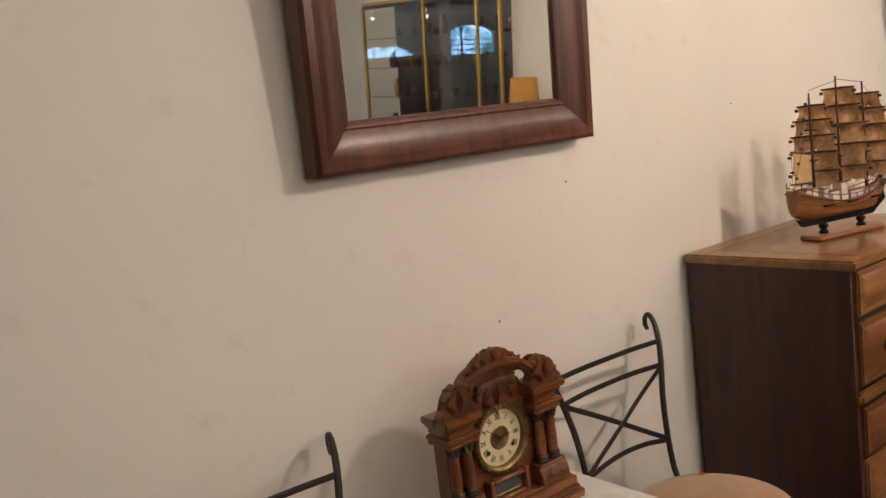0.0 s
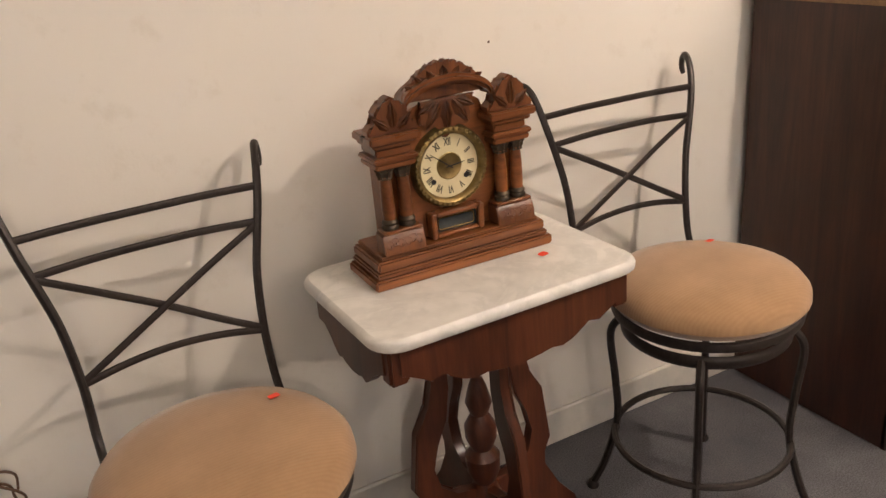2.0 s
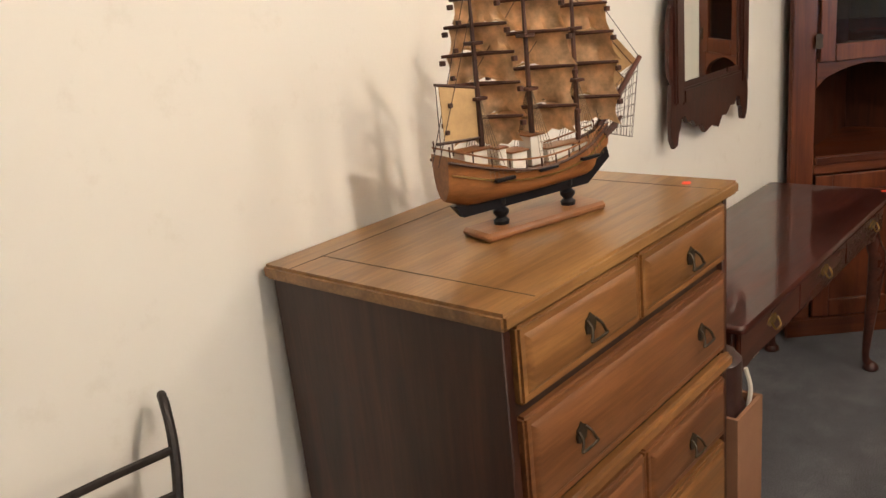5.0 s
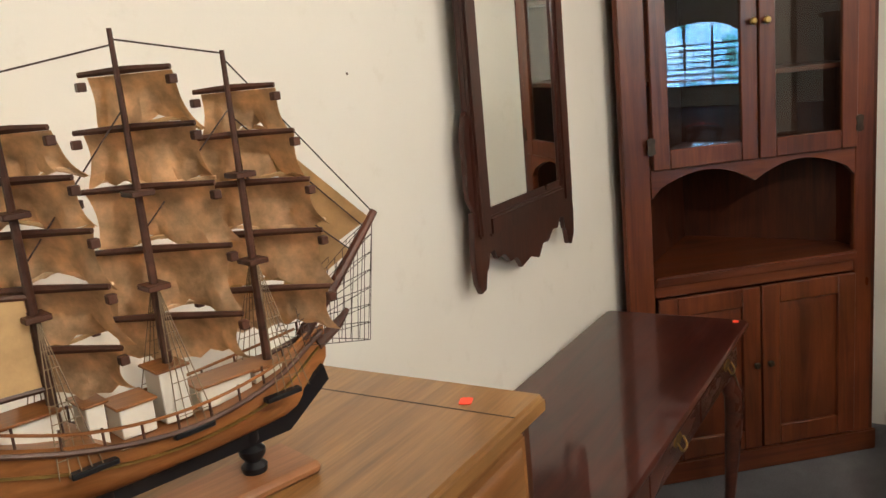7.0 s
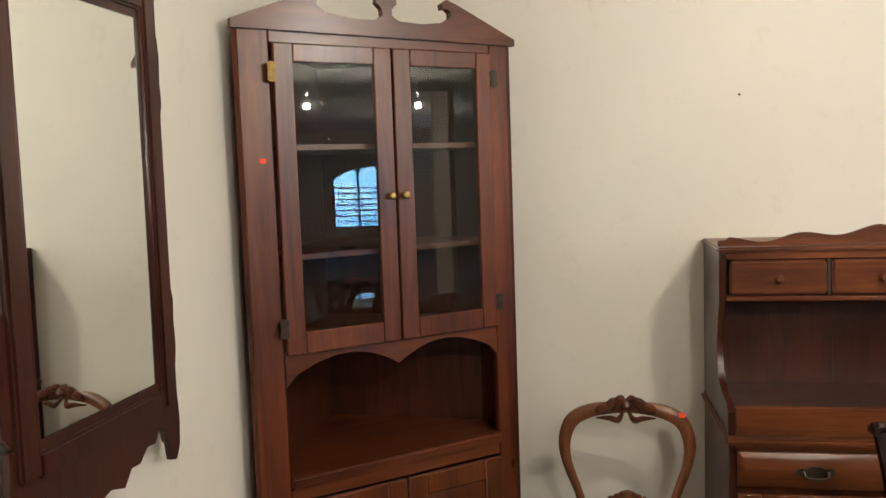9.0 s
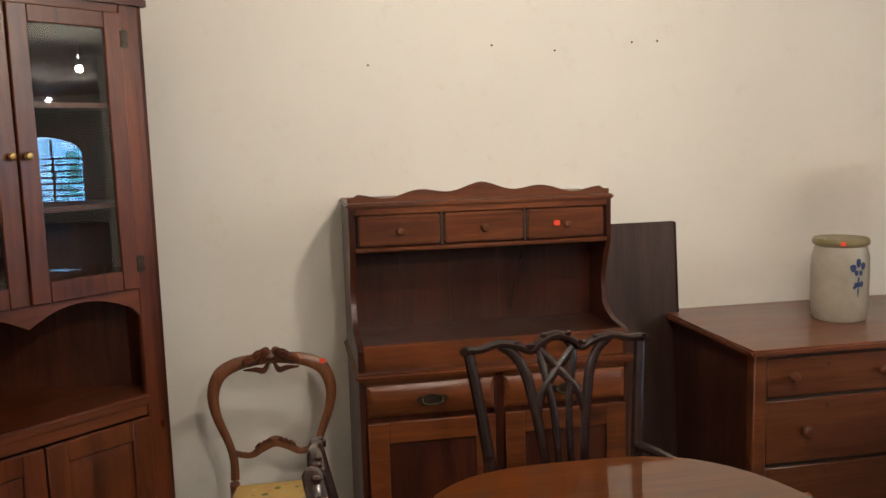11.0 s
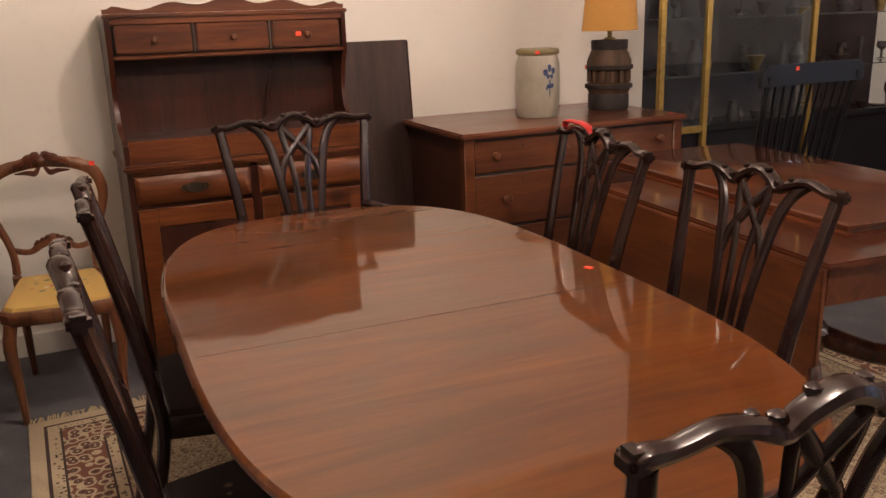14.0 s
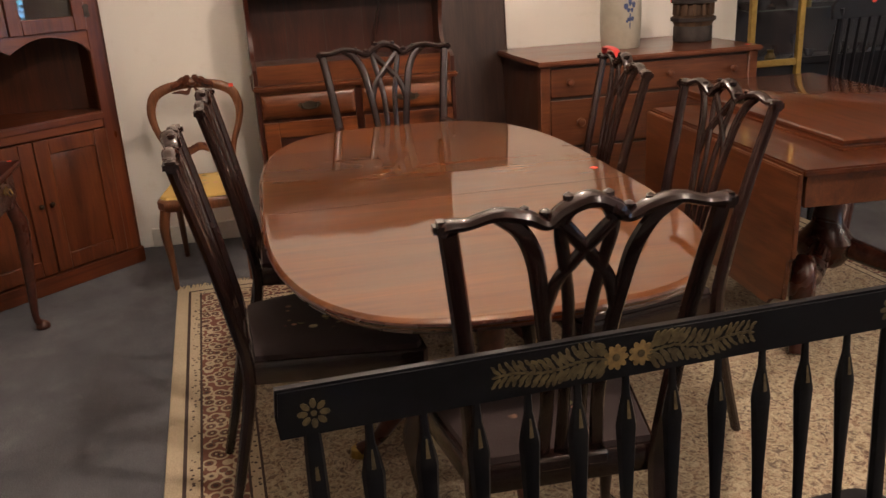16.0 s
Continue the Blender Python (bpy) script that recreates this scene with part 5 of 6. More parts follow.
def knob(parent, x, y, z, r, material, label=""):
    tilt = Matrix.Rotation(radians(90), 3, "X")
    part("knob", lathe(bmesh.new(), [(r * 0.45, 0), (r * 0.40, r * 0.6), (r * 0.95, r * 1.1), (r, r * 1.5), (r * 0.7, r * 1.95), (0, r * 2.1)], 14, (x, y, z), tilt), material, parent, label)


CUPBOARD = pose(5.935, 1.60, -0.136, 0, 0, -49.5) @ Matrix.Scale(1.08, 4)


def corner_cupboard():
    t = thing("corner_cupboard", "tall red-brown pine corner cupboard with glazed doors", "corner cupboard", CUPBOARD)
    hw = 0.442
    # local outline of the carcase: face along x, point of the room corner behind
    back = [(-hw, 0.0), (-0.375, 0.09), (0.015, 0.575), (0.425, 0.18), (hw, 0.0)]

    def shell(z0, z1, name):
        for a, b in zip(back, back[1:]):
            va, vb = Vector((*a, 0)), Vector((*b, 0))
            n = Vector((-(vb - va).y, (vb - va).x, 0)).normalized() * 0.012
            if n.y > 0 and a != back[0]:
                n = -n
            bm = bmesh.new()
            prism(bm, [(va.x, va.y), (vb.x, vb.y), (vb.x + n.x, vb.y + n.y), (va.x + n.x, va.y + n.y)], z0, z1, "xy")
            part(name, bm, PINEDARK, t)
    # boards behind the doors carry the recess shade in their colour
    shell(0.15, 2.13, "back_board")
    inner = [(-hw + 0.02, 0.026), (-0.365, 0.09), (0.015, 0.548), (0.405, 0.175), (hw - 0.02, 0.026)]
    for z, th in ((0.862, 0.022), (1.232, 0.02), (1.50, 0.016), (1.81, 0.016), (2.108, 0.018), (0.20, 0.018)):
        part("shelf", prism(bmesh.new(), inner, z - th, z, "xy"), PINEX, t)
    part("counter_lip", B((-hw + 0.09, -0.012, 0.835), (hw - 0.07, 0.025, 0.868), 0.006, 2), PINEX, t)
    for x0, x1 in ((-hw, -0.352), (0.365, hw)):
        part("stile", B((x0, 0, 0.1265), (x1, 0.025, 2.13), 0.004), PINE, t)
    part("top_rail", B((-0.3515, 0.001, 2.085), (0.3645, 0.024, 2.13), 0.002), PINEX, t)
    valance = [(-0.3515, 1.235), (-0.3515, 1.128)]
    for i in range(25):
        x = -0.3515 + 0.716 * i / 24
        u = abs((i - 12) / 12)
        z = 1.150 + 0.056 * math.sin(math.pi * min(1, (u ** 0.9))) - (0.022 if u > 0.97 else 0)
        valance.append((x, z))
    valance += [(0.3645, 1.235)]
    part("valance", prism(bmesh.new(), valance, -0.001, 0.020, "xz", 0.002), PINEX, t, "double-arched valance")
    part("waist_rail", B((-0.3515, 0.002, 0.795), (0.3645, 0.024, 0.8345), 0.003), PINEX, t)
    part("base_rail", B((-hw - 0.008, -0.014, 0.1265), (hw + 0.008, -0.0005, 0.205), 0.005, 2), PINEX, t)
    # broken pediment
    ped = [(-0.458, 2.118), (-0.458, 2.142), (-0.32, 2.195), (-0.215, 2.238), (-0.205, 2.246), (-0.196, 2.240), (-0.200, 2.226), (-0.216, 2.214), (-0.214, 2.190), (-0.19, 2.172), (-0.10, 2.160), (-0.03, 2.160), (-0.008, 2.175), (-0.010, 2.195), (-0.030, 2.210), (-0.028, 2.232), (0.004, 2.245), (0.036, 2.232), (0.038, 2.210), (0.018, 2.195), (0.018, 2.175), (0.04, 2.160), (0.12, 2.158), (0.195, 2.165), (0.222, 2.182), (0.222, 2.200), (0.208, 2.210), (0.192, 2.205), (0.188, 2.222), (0.208, 2.236), (0.236, 2.226), (0.34, 2.180), (0.455, 2.130), (0.455, 2.110)]
    part("pediment", prism(bmesh.new(), ped, -0.016, 0.010, "xz", 0.002), PINEX, t, "scrolled broken pediment")
    # glazed doors
    for k, (x0, x1) in enumerate(((-0.348, 0.010), (0.016, 0.361))):
        d = part("glazed_door", door_frame(bmesh.new(), x0, x1, 1.222, 2.083, -0.018, -0.0015, 0.057, 0.062, 0.050), PINE, t)
        pane = part("pane", B((x0 + 0.055, -0.011, 1.282), (x1 - 0.055, -0.008, 2.035), 0), GLASS, d, "clear glass pane")
        pane.visible_shadow = False
        hx = x0 - 0.006 if k == 0 else x1 + 0.006
        for hz in (2.005, 1.30):
            part("hinge", prism(bmesh.new(), [(hx - 0.014, hz - 0.022), (hx - 0.004, hz - 0.028), (hx + 0.004, hz - 0.028), (hx + 0.014, hz - 0.022), (hx + 0.011, hz), (hx + 0.014, hz + 0.022), (hx + 0.004, hz + 0.028), (hx - 0.004, hz + 0.028), (hx - 0.014, hz + 0.022), (hx - 0.011, hz)], -0.0208, -0.0182, "xz"), HINGEBRASS if k == 0 and hz > 1.5 else OLDBRASS, d, "brass butterfly hinge")
        knob(d, x1 - 0.020 if k == 0 else x0 + 0.020, -0.018, 1.655, 0.012, BRASS, "small brass knob")
    # panelled lower doors
    for k, (x0, x1) in enumerate(((-0.348, 0.010), (0.016, 0.361))):
        d = part("panelled_door", door_frame(bmesh.new(), x0, x1, 0.212, 0.793, -0.018, -0.0015, 0.065, 0.07, 0.065), PINE, t)
        part("door_panel", raised_panel(bmesh.new(), x0 + 0.063, x1 - 0.063, 0.280, 0.730, -0.006, 0.009, 0.035), PINE, d)
        knob(d, x1 - 0.022 if k == 0 else x0 + 0.022, -0.018, 0.52, 0.011, OLDBRASS)
    v = CUPBOARD @ Vector((-0.385, -0.0005, 1.765))
    price_tag(v.x, v.y, v.z, 90, -49.5, 0.02, "the pine corner cupboard")


def balloon_chair():
    t = thing("balloon_back_chair", "carved balloon-back chair with yellow needlepoint seat", "chair", pose(5.94, 0.863, 0, 0, 0, -90) @ Matrix.Diagonal((0.91, 1, 0.99, 1)))
    # local back is +y (towards the end wall)
    yb, lean = 0.235, 0.10

    def bk(x, z):
        return (x, yb + lean * (z - 0.45) * 0.8, z)
    loop = [bk(-0.165, 0.46), bk(-0.165, 0.53), bk(-0.182, 0.60), bk(-0.222, 0.70), bk(-0.232, 0.78), bk(-0.205, 0.85), bk(-0.14, 0.885), bk(-0.06, 0.898), bk(0, 0.902), bk(0.06, 0.898), bk(0.14, 0.885), bk(0.205, 0.85), bk(0.232, 0.78), bk(0.222, 0.70), bk(0.182, 0.60), bk(0.165, 0.53), bk(0.165, 0.46)]
    part("back_hoop", rod(loop, [0.018, 0.017, 0.016, 0.019, 0.024, 0.027, 0.025, 0.022, 0.022, 0.022, 0.025, 0.027, 0.024, 0.019, 0.016, 0.017, 0.018], 10, flat=0.75), BALLOON, t)
    back = Vector((0, 0.022, 0))
    for s in (-1, 1):
        for x, z, w, up in ((0.010, 0.895, 0.030, 0.036), (0.034, 0.892, 0.034, 0.030), (0.064, 0.886, 0.034, 0.020)):
            part("carved_leaf", rod([bk(s * x, z), tuple(Vector(bk(s * (x + 0.3 * w), z + up)) - back), tuple(Vector(bk(s * (x + w), z + 0.5 * up)) - back), tuple(Vector(bk(s * (x + 1.3 * w), z - 0.006)) - back * 0.7)], [0.008, 0.019, 0.016, 0.005], 7), TABLEWALNUT, t, "dark carved leaf")
        part("carved_leaf", rod([bk(s * 0.01, 0.884), tuple(Vector(bk(s * 0.03, 0.862)) - back), tuple(Vector(bk(s * 0.062, 0.866)) - back * 0.8), bk(s * 0.11, 0.862)], [0.006, 0.012, 0.010, 0.003], 7), TABLEWALNUT, t, "dark carved leaf")
    part("carved_boss", lathe(bmesh.new(), [(0, -0.024), (0.022, -0.014), (0.026, 0.0), (0.018, 0.018), (0, 0.024)], 12, tuple(Vector(bk(0, 0.912)) - back * 0.7)), TABLEWALNUT, t, "dark carved boss")
    part("cross_rail", rod([bk(-0.172, 0.560), bk(-0.10, 0.545), bk(-0.05, 0.570), bk(0, 0.590), bk(0.05, 0.570), bk(0.10, 0.545), bk(0.172, 0.560)], [0.013, 0.012, 0.017, 0.022, 0.017, 0.012, 0.013], 8, flat=0.7), BALLOON, t)
    for s in (-1, 1):
        for k in range(3):
            x = s * (0.01 + 0.02 * k)
            part("rail_leaf", rod([bk(x, 0.575), tuple(Vector(bk(x + s * 0.012, 0.602 - 0.008 * k)) - back * 0.5), bk(x + s * 0.03, 0.572)], [0.003, 0.009, 0.003], 6), TABLEWALNUT, t)
    seat = [(-0.17, 0.21), (-0.20, 0.0), (-0.225, -0.18), (-0.19, -0.225), (0, -0.25), (0.19, -0.225), (0.225, -0.18), (0.20, 0.0), (0.17, 0.21)]
    part("seat_rail", moulded(seat, [(0.385, 0.012), (0.395, 0.002), (0.43, 0.0), (0.440, 0.008)]), BALLOON, t)
    part("seat_pad", moulded([(x * 0.93, y * 0.93) for x, y in seat], [(0.4405, 0.0), (0.452, 0.006), (0.466, 0.04), (0.470, 0.10)]), YELLOWSEAT, t, "yellow floral needlepoint seat")
    for s in (-1, 1):
        part("leg", rod([(s * 0.19, -0.195, 0.39), (s * 0.205, -0.21, 0.30), (s * 0.195, -0.205, 0.15), (s * 0.192, -0.205, 0.0)], [0.026, 0.026, 0.018, 0.013], 10), BALLOON, t)
        part("leg", rod([(s * 0.165, 0.20, 0.46), (s * 0.165, 0.225, 0.30), (s * 0.165, 0.26, 0.12), (s * 0.165, 0.29, 0.0)], [0.02, 0.019, 0.016, 0.014], 8), BALLOON, t)
    v = pose(5.94, 0.863, 0, 0, 0, -90) @ Vector((0.185, yb + 0.004, 0.875))
    price_tag(v.x, v.y + 0.0, v.z, 84, -90, 0.022, "the balloon-back chair")


def hutch():
    # local: x along the wall (to the viewer's right, world -y), y into the wall (world +x)
    t = thing("pine_hutch", "red-brown pine hutch with three small top drawers", "hutch", pose(5.907, 0.568, 0, 0, 0, -90))
    w, dlow, y_up = 0.975, 0.555, 0.190
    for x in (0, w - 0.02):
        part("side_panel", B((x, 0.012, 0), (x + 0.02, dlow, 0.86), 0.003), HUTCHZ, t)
    part("counter", B((-0.012, -0.012, 0.8605), (w + 0.012, dlow, 0.886), 0.008, 2), HUTCHX, t)
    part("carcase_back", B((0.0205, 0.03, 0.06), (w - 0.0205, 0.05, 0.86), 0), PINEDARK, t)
    part("plinth", B((0.0205, 0.012, 0.0), (w - 0.0205, 0.028, 0.07), 0.003), HUTCHX, t)
    part("centre_stile", B((w / 2 - 0.016, 0.010, 0.0705), (w / 2 + 0.016, 0.0295, 0.86), 0.002), HUTCHZ, t)
    part("frieze_rail", B((0.0205, 0.010, 0.845), (w - 0.0205, 0.0295, 0.8600), 0.001), HUTCHX, t)
    for a, b in ((0.024, w / 2 - 0.018), (w / 2 + 0.018, w - 0.024)):
        dr = part("drawer", raised_panel(bmesh.new(), a, b, 0.728, 0.842, 0.012, 0.016, 0.022), HUTCHX, t)
        cx, z = (a + b) / 2, 0.785
        plate = [(cx - 0.058, z), (cx - 0.045, z + 0.016), (cx - 0.03, z + 0.010), (cx - 0.015, z + 0.019), (cx + 0.015, z + 0.019), (cx + 0.03, z + 0.010), (cx + 0.045, z + 0.016), (cx + 0.058, z), (cx + 0.04, z - 0.014), (cx + 0.012, z - 0.012), (cx, z - 0.02), (cx - 0.012, z - 0.012), (cx - 0.04, z - 0.014)]
        pp = part("pull_plate", prism(bmesh.new(), plate, -0.0045, -0.008, "xz"), OLDBRASS, dr, "dark fretted pull plate")
        part("bail", rod([(cx - 0.035, -0.009, z + 0.004), (cx - 0.03, -0.022, z - 0.010), (cx, -0.026, z - 0.014), (cx + 0.03, -0.022, z - 0.010), (cx + 0.035, -0.009, z + 0.004)], 0.004, 7), OLDBRASS, pp)
        d = part("door", door_frame(bmesh.new(), a, b, 0.078, 0.712, -0.006, 0.0095, 0.07, 0.075, 0.075), HUTCHX, t)
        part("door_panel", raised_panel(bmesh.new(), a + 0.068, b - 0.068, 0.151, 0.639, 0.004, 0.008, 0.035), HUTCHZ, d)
    # shelf back and sides, with the recess shade put into their dark colour
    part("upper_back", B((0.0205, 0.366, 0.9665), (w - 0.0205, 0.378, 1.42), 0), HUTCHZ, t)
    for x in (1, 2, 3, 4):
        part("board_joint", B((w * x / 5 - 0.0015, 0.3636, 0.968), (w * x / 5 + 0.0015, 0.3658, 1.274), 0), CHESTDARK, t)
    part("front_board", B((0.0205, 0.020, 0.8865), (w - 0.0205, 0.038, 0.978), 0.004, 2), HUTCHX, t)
    # dark panel pine stands in for the shadow of the drawer box
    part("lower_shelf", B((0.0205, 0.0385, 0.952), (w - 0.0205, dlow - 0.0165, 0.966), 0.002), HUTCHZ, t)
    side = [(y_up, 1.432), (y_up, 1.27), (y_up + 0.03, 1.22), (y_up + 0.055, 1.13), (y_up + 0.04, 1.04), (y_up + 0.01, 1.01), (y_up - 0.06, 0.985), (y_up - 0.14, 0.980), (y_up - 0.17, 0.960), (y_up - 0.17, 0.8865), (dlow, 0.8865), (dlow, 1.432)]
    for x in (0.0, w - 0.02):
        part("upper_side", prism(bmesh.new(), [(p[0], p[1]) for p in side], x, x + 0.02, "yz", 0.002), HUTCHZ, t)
    part("drawer_shelf", B((0.0205, y_up - 0.012, 1.275), (w - 0.0205, dlow - 0.0165, 1.292), 0.004), HUTCHX, t)
    part("top_board", B((-0.008, y_up - 0.014, 1.4325), (w + 0.008, dlow, 1.450), 0.006, 2), HUTCHX, t)
    part("drawer_backing", B((0.0205, y_up + 0.03, 1.2925), (w - 0.0205, y_up + 0.05, 1.432), 0), CHESTDARK, t)
    part("top_rail", B((0.0205, y_up - 0.004, 1.409), (w - 0.0205, y_up + 0.02, 1.4320), 0.002), HUTCHX, t)
    for i in range(3):
        a, b = 0.024 + (w - 0.048) / 3 * i, 0.024 + (w - 0.048) / 3 * (i + 1)
        dr = part("small_drawer", B((a + 0.008, y_up - 0.010, 1.298), (b - 0.008, y_up + 0.012, 1.406), 0.006, 2), HUTCHX, t)
        if i < 2:
            part("divider", B((b - 0.006, y_up - 0.002, 1.2925), (b + 0.006, y_up + 0.02, 1.4085), 0.001), CHESTDARK, t)
        knob(dr, (a + b) / 2, y_up - 0.010, 1.350, 0.014, BALLOON)
    crest = [(0.0, 1.451), (0.0, 1.470)]
    n = 60
    for i in range(n + 1):
        u = i / n
        c = abs(u - 0.5) * 2
        z = 1.470 + 0.032 * (1 - c) ** 1.6 + 0.010 * math.cos(2 * math.pi * c * 2.1)
        crest.append((0.004 + (w - 0.008) * u, z - (0.012 if c > 0.96 else 0)))
    crest += [(w, 1.470), (w, 1.451)]
    part("scalloped_crest", prism(bmesh.new(), crest, y_up + 0.02, y_up + 0.036, "xz", 0.002), HUTCHX, t, "scalloped crest board")
    price_tag(5.907 + y_up - 0.0112, -0.192, 1.352, 90, -90, 0.024, "a small hutch drawer")


def dresser():
    x0, y0, w, d, top = 5.738, -0.788, 1.18, 0.725, 0.915
    t = thing("cherry_dresser", "low cherry wood dresser with round wooden knobs", "dresser", pose(x0, y0, 0, 0, 0, -90))
    part("top", B((-0.018, -0.018, top - 0.026), (w + 0.018, d, top), 0.007, 2), DRESSERTOP, t)
    for x in (0, w - 0.05):
        part("corner_post", B((x, 0.0, 0.0), (x + 0.05, 0.05, top - 0.0265), 0.004), DRESSERWOOD, t)
    # sides reuse the dark chest maple, much darker than the cherry front
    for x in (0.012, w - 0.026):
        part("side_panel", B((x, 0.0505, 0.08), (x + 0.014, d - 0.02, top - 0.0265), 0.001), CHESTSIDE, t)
    part("inner_front", B((0.0505, 0.022, 0.08), (w - 0.0505, 0.034, top - 0.0265), 0), CHESTDARK, t)
    for z0, z1 in ((0.735, 0.873), (0.49, 0.720), (0.24, 0.475), (0.085, 0.225)):
        dr = part("drawer", B((0.054, 0.006, z0), (w - 0.054, 0.0215, z1), 0.003), DRESSERWOOD, t)
        for kx in ((0.145, 0.50, w - 0.50, w - 0.145) if z0 > 0.7 else (0.20, w - 0.20)):
            knob(dr, kx, 0.006, (z0 + z1) / 2 + 0.005, 0.019 if z0 > 0.7 else 0.023, DRESSERWOOD, "turned wooden knob")
        part("keyhole", lathe(bmesh.new(), [(0.006, 0), (0.006, 0.0015), (0, 0.0016)], 10, (w / 2 - 0.3, 0.0058, z1 - 0.03), Matrix.Rotation(radians(90), 3, "X")), CHESTDARK, dr)
    part("skirt", B((0.0505, 0.006, 0.03), (w - 0.0505, 0.022, 0.079), 0.002), DRESSERWOOD, t)
    price_tag(5.78, -1.93, top, 0, 30, 0.025, "the cherry dresser top")


def curved_patch(bm, cx, cz, pts, radius_at, lift=0.0008):
    """A flat shape wrapped on a round pot: pts in (turn in radians, height)."""
    vs = []
    for a, z in pts:
        r = radius_at(z) + lift
        vs.append(bm.verts.new((r * math.cos(a), r * math.sin(a), z)))
    bm.faces.new(vs)


def crock():
    t = thing("stoneware_crock", "grey stoneware crock with cobalt blue flower", "crock", pose(6.10, -1.37, 0.9155))
    prof = [(0.0, 0.0), (0.096, 0.0), (0.102, 0.01), (0.107, 0.08), (0.108, 0.18), (0.106, 0.25), (0.097, 0.283), (0.094, 0.293), (0.102, 0.298), (0.105, 0.312), (0.100, 0.322), (0.090, 0.322), (0.088, 0.30), (0.098, 0.26), (0.100, 0.05), (0.0, 0.02)]
    part("crock_body", lathe(bmesh.new(), prof, 40), STONEWARE, t)
    part("crock_rim", lathe(bmesh.new(), [(0.0885, 0.3225), (0.0885, 0.3235), (0.0995, 0.3235), (0.1052, 0.3135), (0.1052, 0.304), (0.1022, 0.2985)], 40), plain("olive_rim_glaze", (0.20, 0.16, 0.07), 0.4), t)
    fl = bmesh.new()

    def rad(z):
        return float(np.interp(z, [0.08, 0.18, 0.25], [0.107, 0.108, 0.106]))

    def blob(a, z, ra, rz, tip=0):
        pts = [(a + ra * math.cos(q + tip) * (1 + 0.15 * math.sin(3 * q)), z + rz * math.sin(q + tip) * (1 + 0.12 * math.cos(2 * q))) for q in np.linspace(0, 2 * math.pi, 12, endpoint=False)]
        curved_patch(fl, 0, 0, pts, rad)
    a0 = radians(180)
    for da, dz, ra, rz in ((-0.18, 0.215, 0.11, 0.017), (0.02, 0.235, 0.09, 0.020), (0.22, 0.222, 0.11, 0.017), (-0.06, 0.196, 0.08, 0.012), (0.12, 0.196, 0.08, 0.012), (0.0, 0.150, 0.13, 0.012), (0.16, 0.152, 0.08, 0.013), (-0.12, 0.140, 0.06, 0.008), (0.03, 0.165, 0.035, 0.02), (0.03, 0.12, 0.03, 0.022)):
        blob(a0 + da, dz, ra, rz)
    part("cobalt_flower", fl, COBALT, t, "brushed cobalt blue flower", smooth=False)
    price_tag(6.0085, -1.315, 0.9155 + 0.309, 90, -121, 0.02, "the stoneware crock")


def hub_lamp():
    t = thing("wagon_hub_lamp", "table lamp made from a wooden wagon hub", "lamp", pose(6.135, -1.815, 0.9155))
    part("hub", lathe(bmesh.new(), [(0.0, 0.0), (0.098, 0.0), (0.100, 0.085), (0.108, 0.10), (0.112, 0.13), (0.095, 0.14), (0.095, 0.195), (0.112, 0.205), (0.112, 0.24), (0.100, 0.275), (0.088, 0.30), (0.088, 0.345), (0.0, 0.35)], 32), HUBWOOD, t)
    for z, r in ((0.118, 0.1135), (0.213, 0.1145)):
        part("iron_band", lathe(bmesh.new(), [(r, z - 0.011), (r + 0.007, z - 0.009), (r + 0.007, z + 0.009), (r, z + 0.011)], 32), RUSTIRON, t, "blackened iron band")
    part("iron_band", lathe(bmesh.new(), [(0.0885, 0.30), (0.0925, 0.302), (0.0925, 0.343), (0.0885, 0.346)], 32), RUSTIRON, t)
    part("iron_band", lathe(bmesh.new(), [(0.0985, 0.002), (0.1035, 0.004), (0.1035, 0.078), (0.1005, 0.082)], 32), RUSTIRON, t)
    for i in range(14):
        a = 2 * math.pi * i / 14
        bm = B((0.094, -0.011, 0.138), (0.110, 0.011, 0.200), 0.003)
        bmesh.ops.transform(bm, matrix=Matrix.Rotation(a, 4, "Z"), verts=bm.verts)
        part("spoke_stub", bm, HUBWOOD, t)
    part("socket", lathe(bmesh.new(), [(0.03, 0.350), (0.03, 0.356), (0.012, 0.36), (0.012, 0.385), (0.019, 0.39), (0.019, 0.43), (0.0, 0.432)], 16), BRASS, t)
    part("shade", lathe(bmesh.new(), [(0.138, 0.392), (0.139, 0.400), (0.118, 0.640), (0.1165, 0.648), (0.1155, 0.640), (0.1365, 0.400), (0.138, 0.392)], 40), SHADE, t, "amber burlap drum shade")
    for z, r in ((0.397, 0.1395), (0.643, 0.1185)):
        part("shade_trim", rod([(r * math.cos(2 * math.pi * i / 40), r * math.sin(2 * math.pi * i / 40), z) for i in range(40)], 0.0028, 6, closed=True, side=(0, 0, 1)), SHADE, t)
    price_tag(6.174, -1.701, 0.9155 + 0.216, 90, 161, 0.022, "the wagon hub lamp")


def leaning_leaf():
    t = thing("table_leaf", "loose dark table leaf leaning against the wall", "table leaf", pose(6.32, -0.635, 0, 0, 5.4))
    part("leaf_board", moulded(rounded(0.024, 0.38, 0.006, 2), [(0.002, 0.002), (0.006, 0), (1.298, 0), (1.303, 0.002)]), wood("dull_dark_leaf", (0.03, 0.016, 0.013), (0.07, 0.036, 0.028), 0.5, "z"), t)
    for s in (-1, 1):
        part("edge_batten", B((-0.0165, s * 0.1905 - 0.004, 0.003), (0.0165, s * 0.1905 + 0.004, 1.300), 0.003, 2), CHESTSIDE, t)


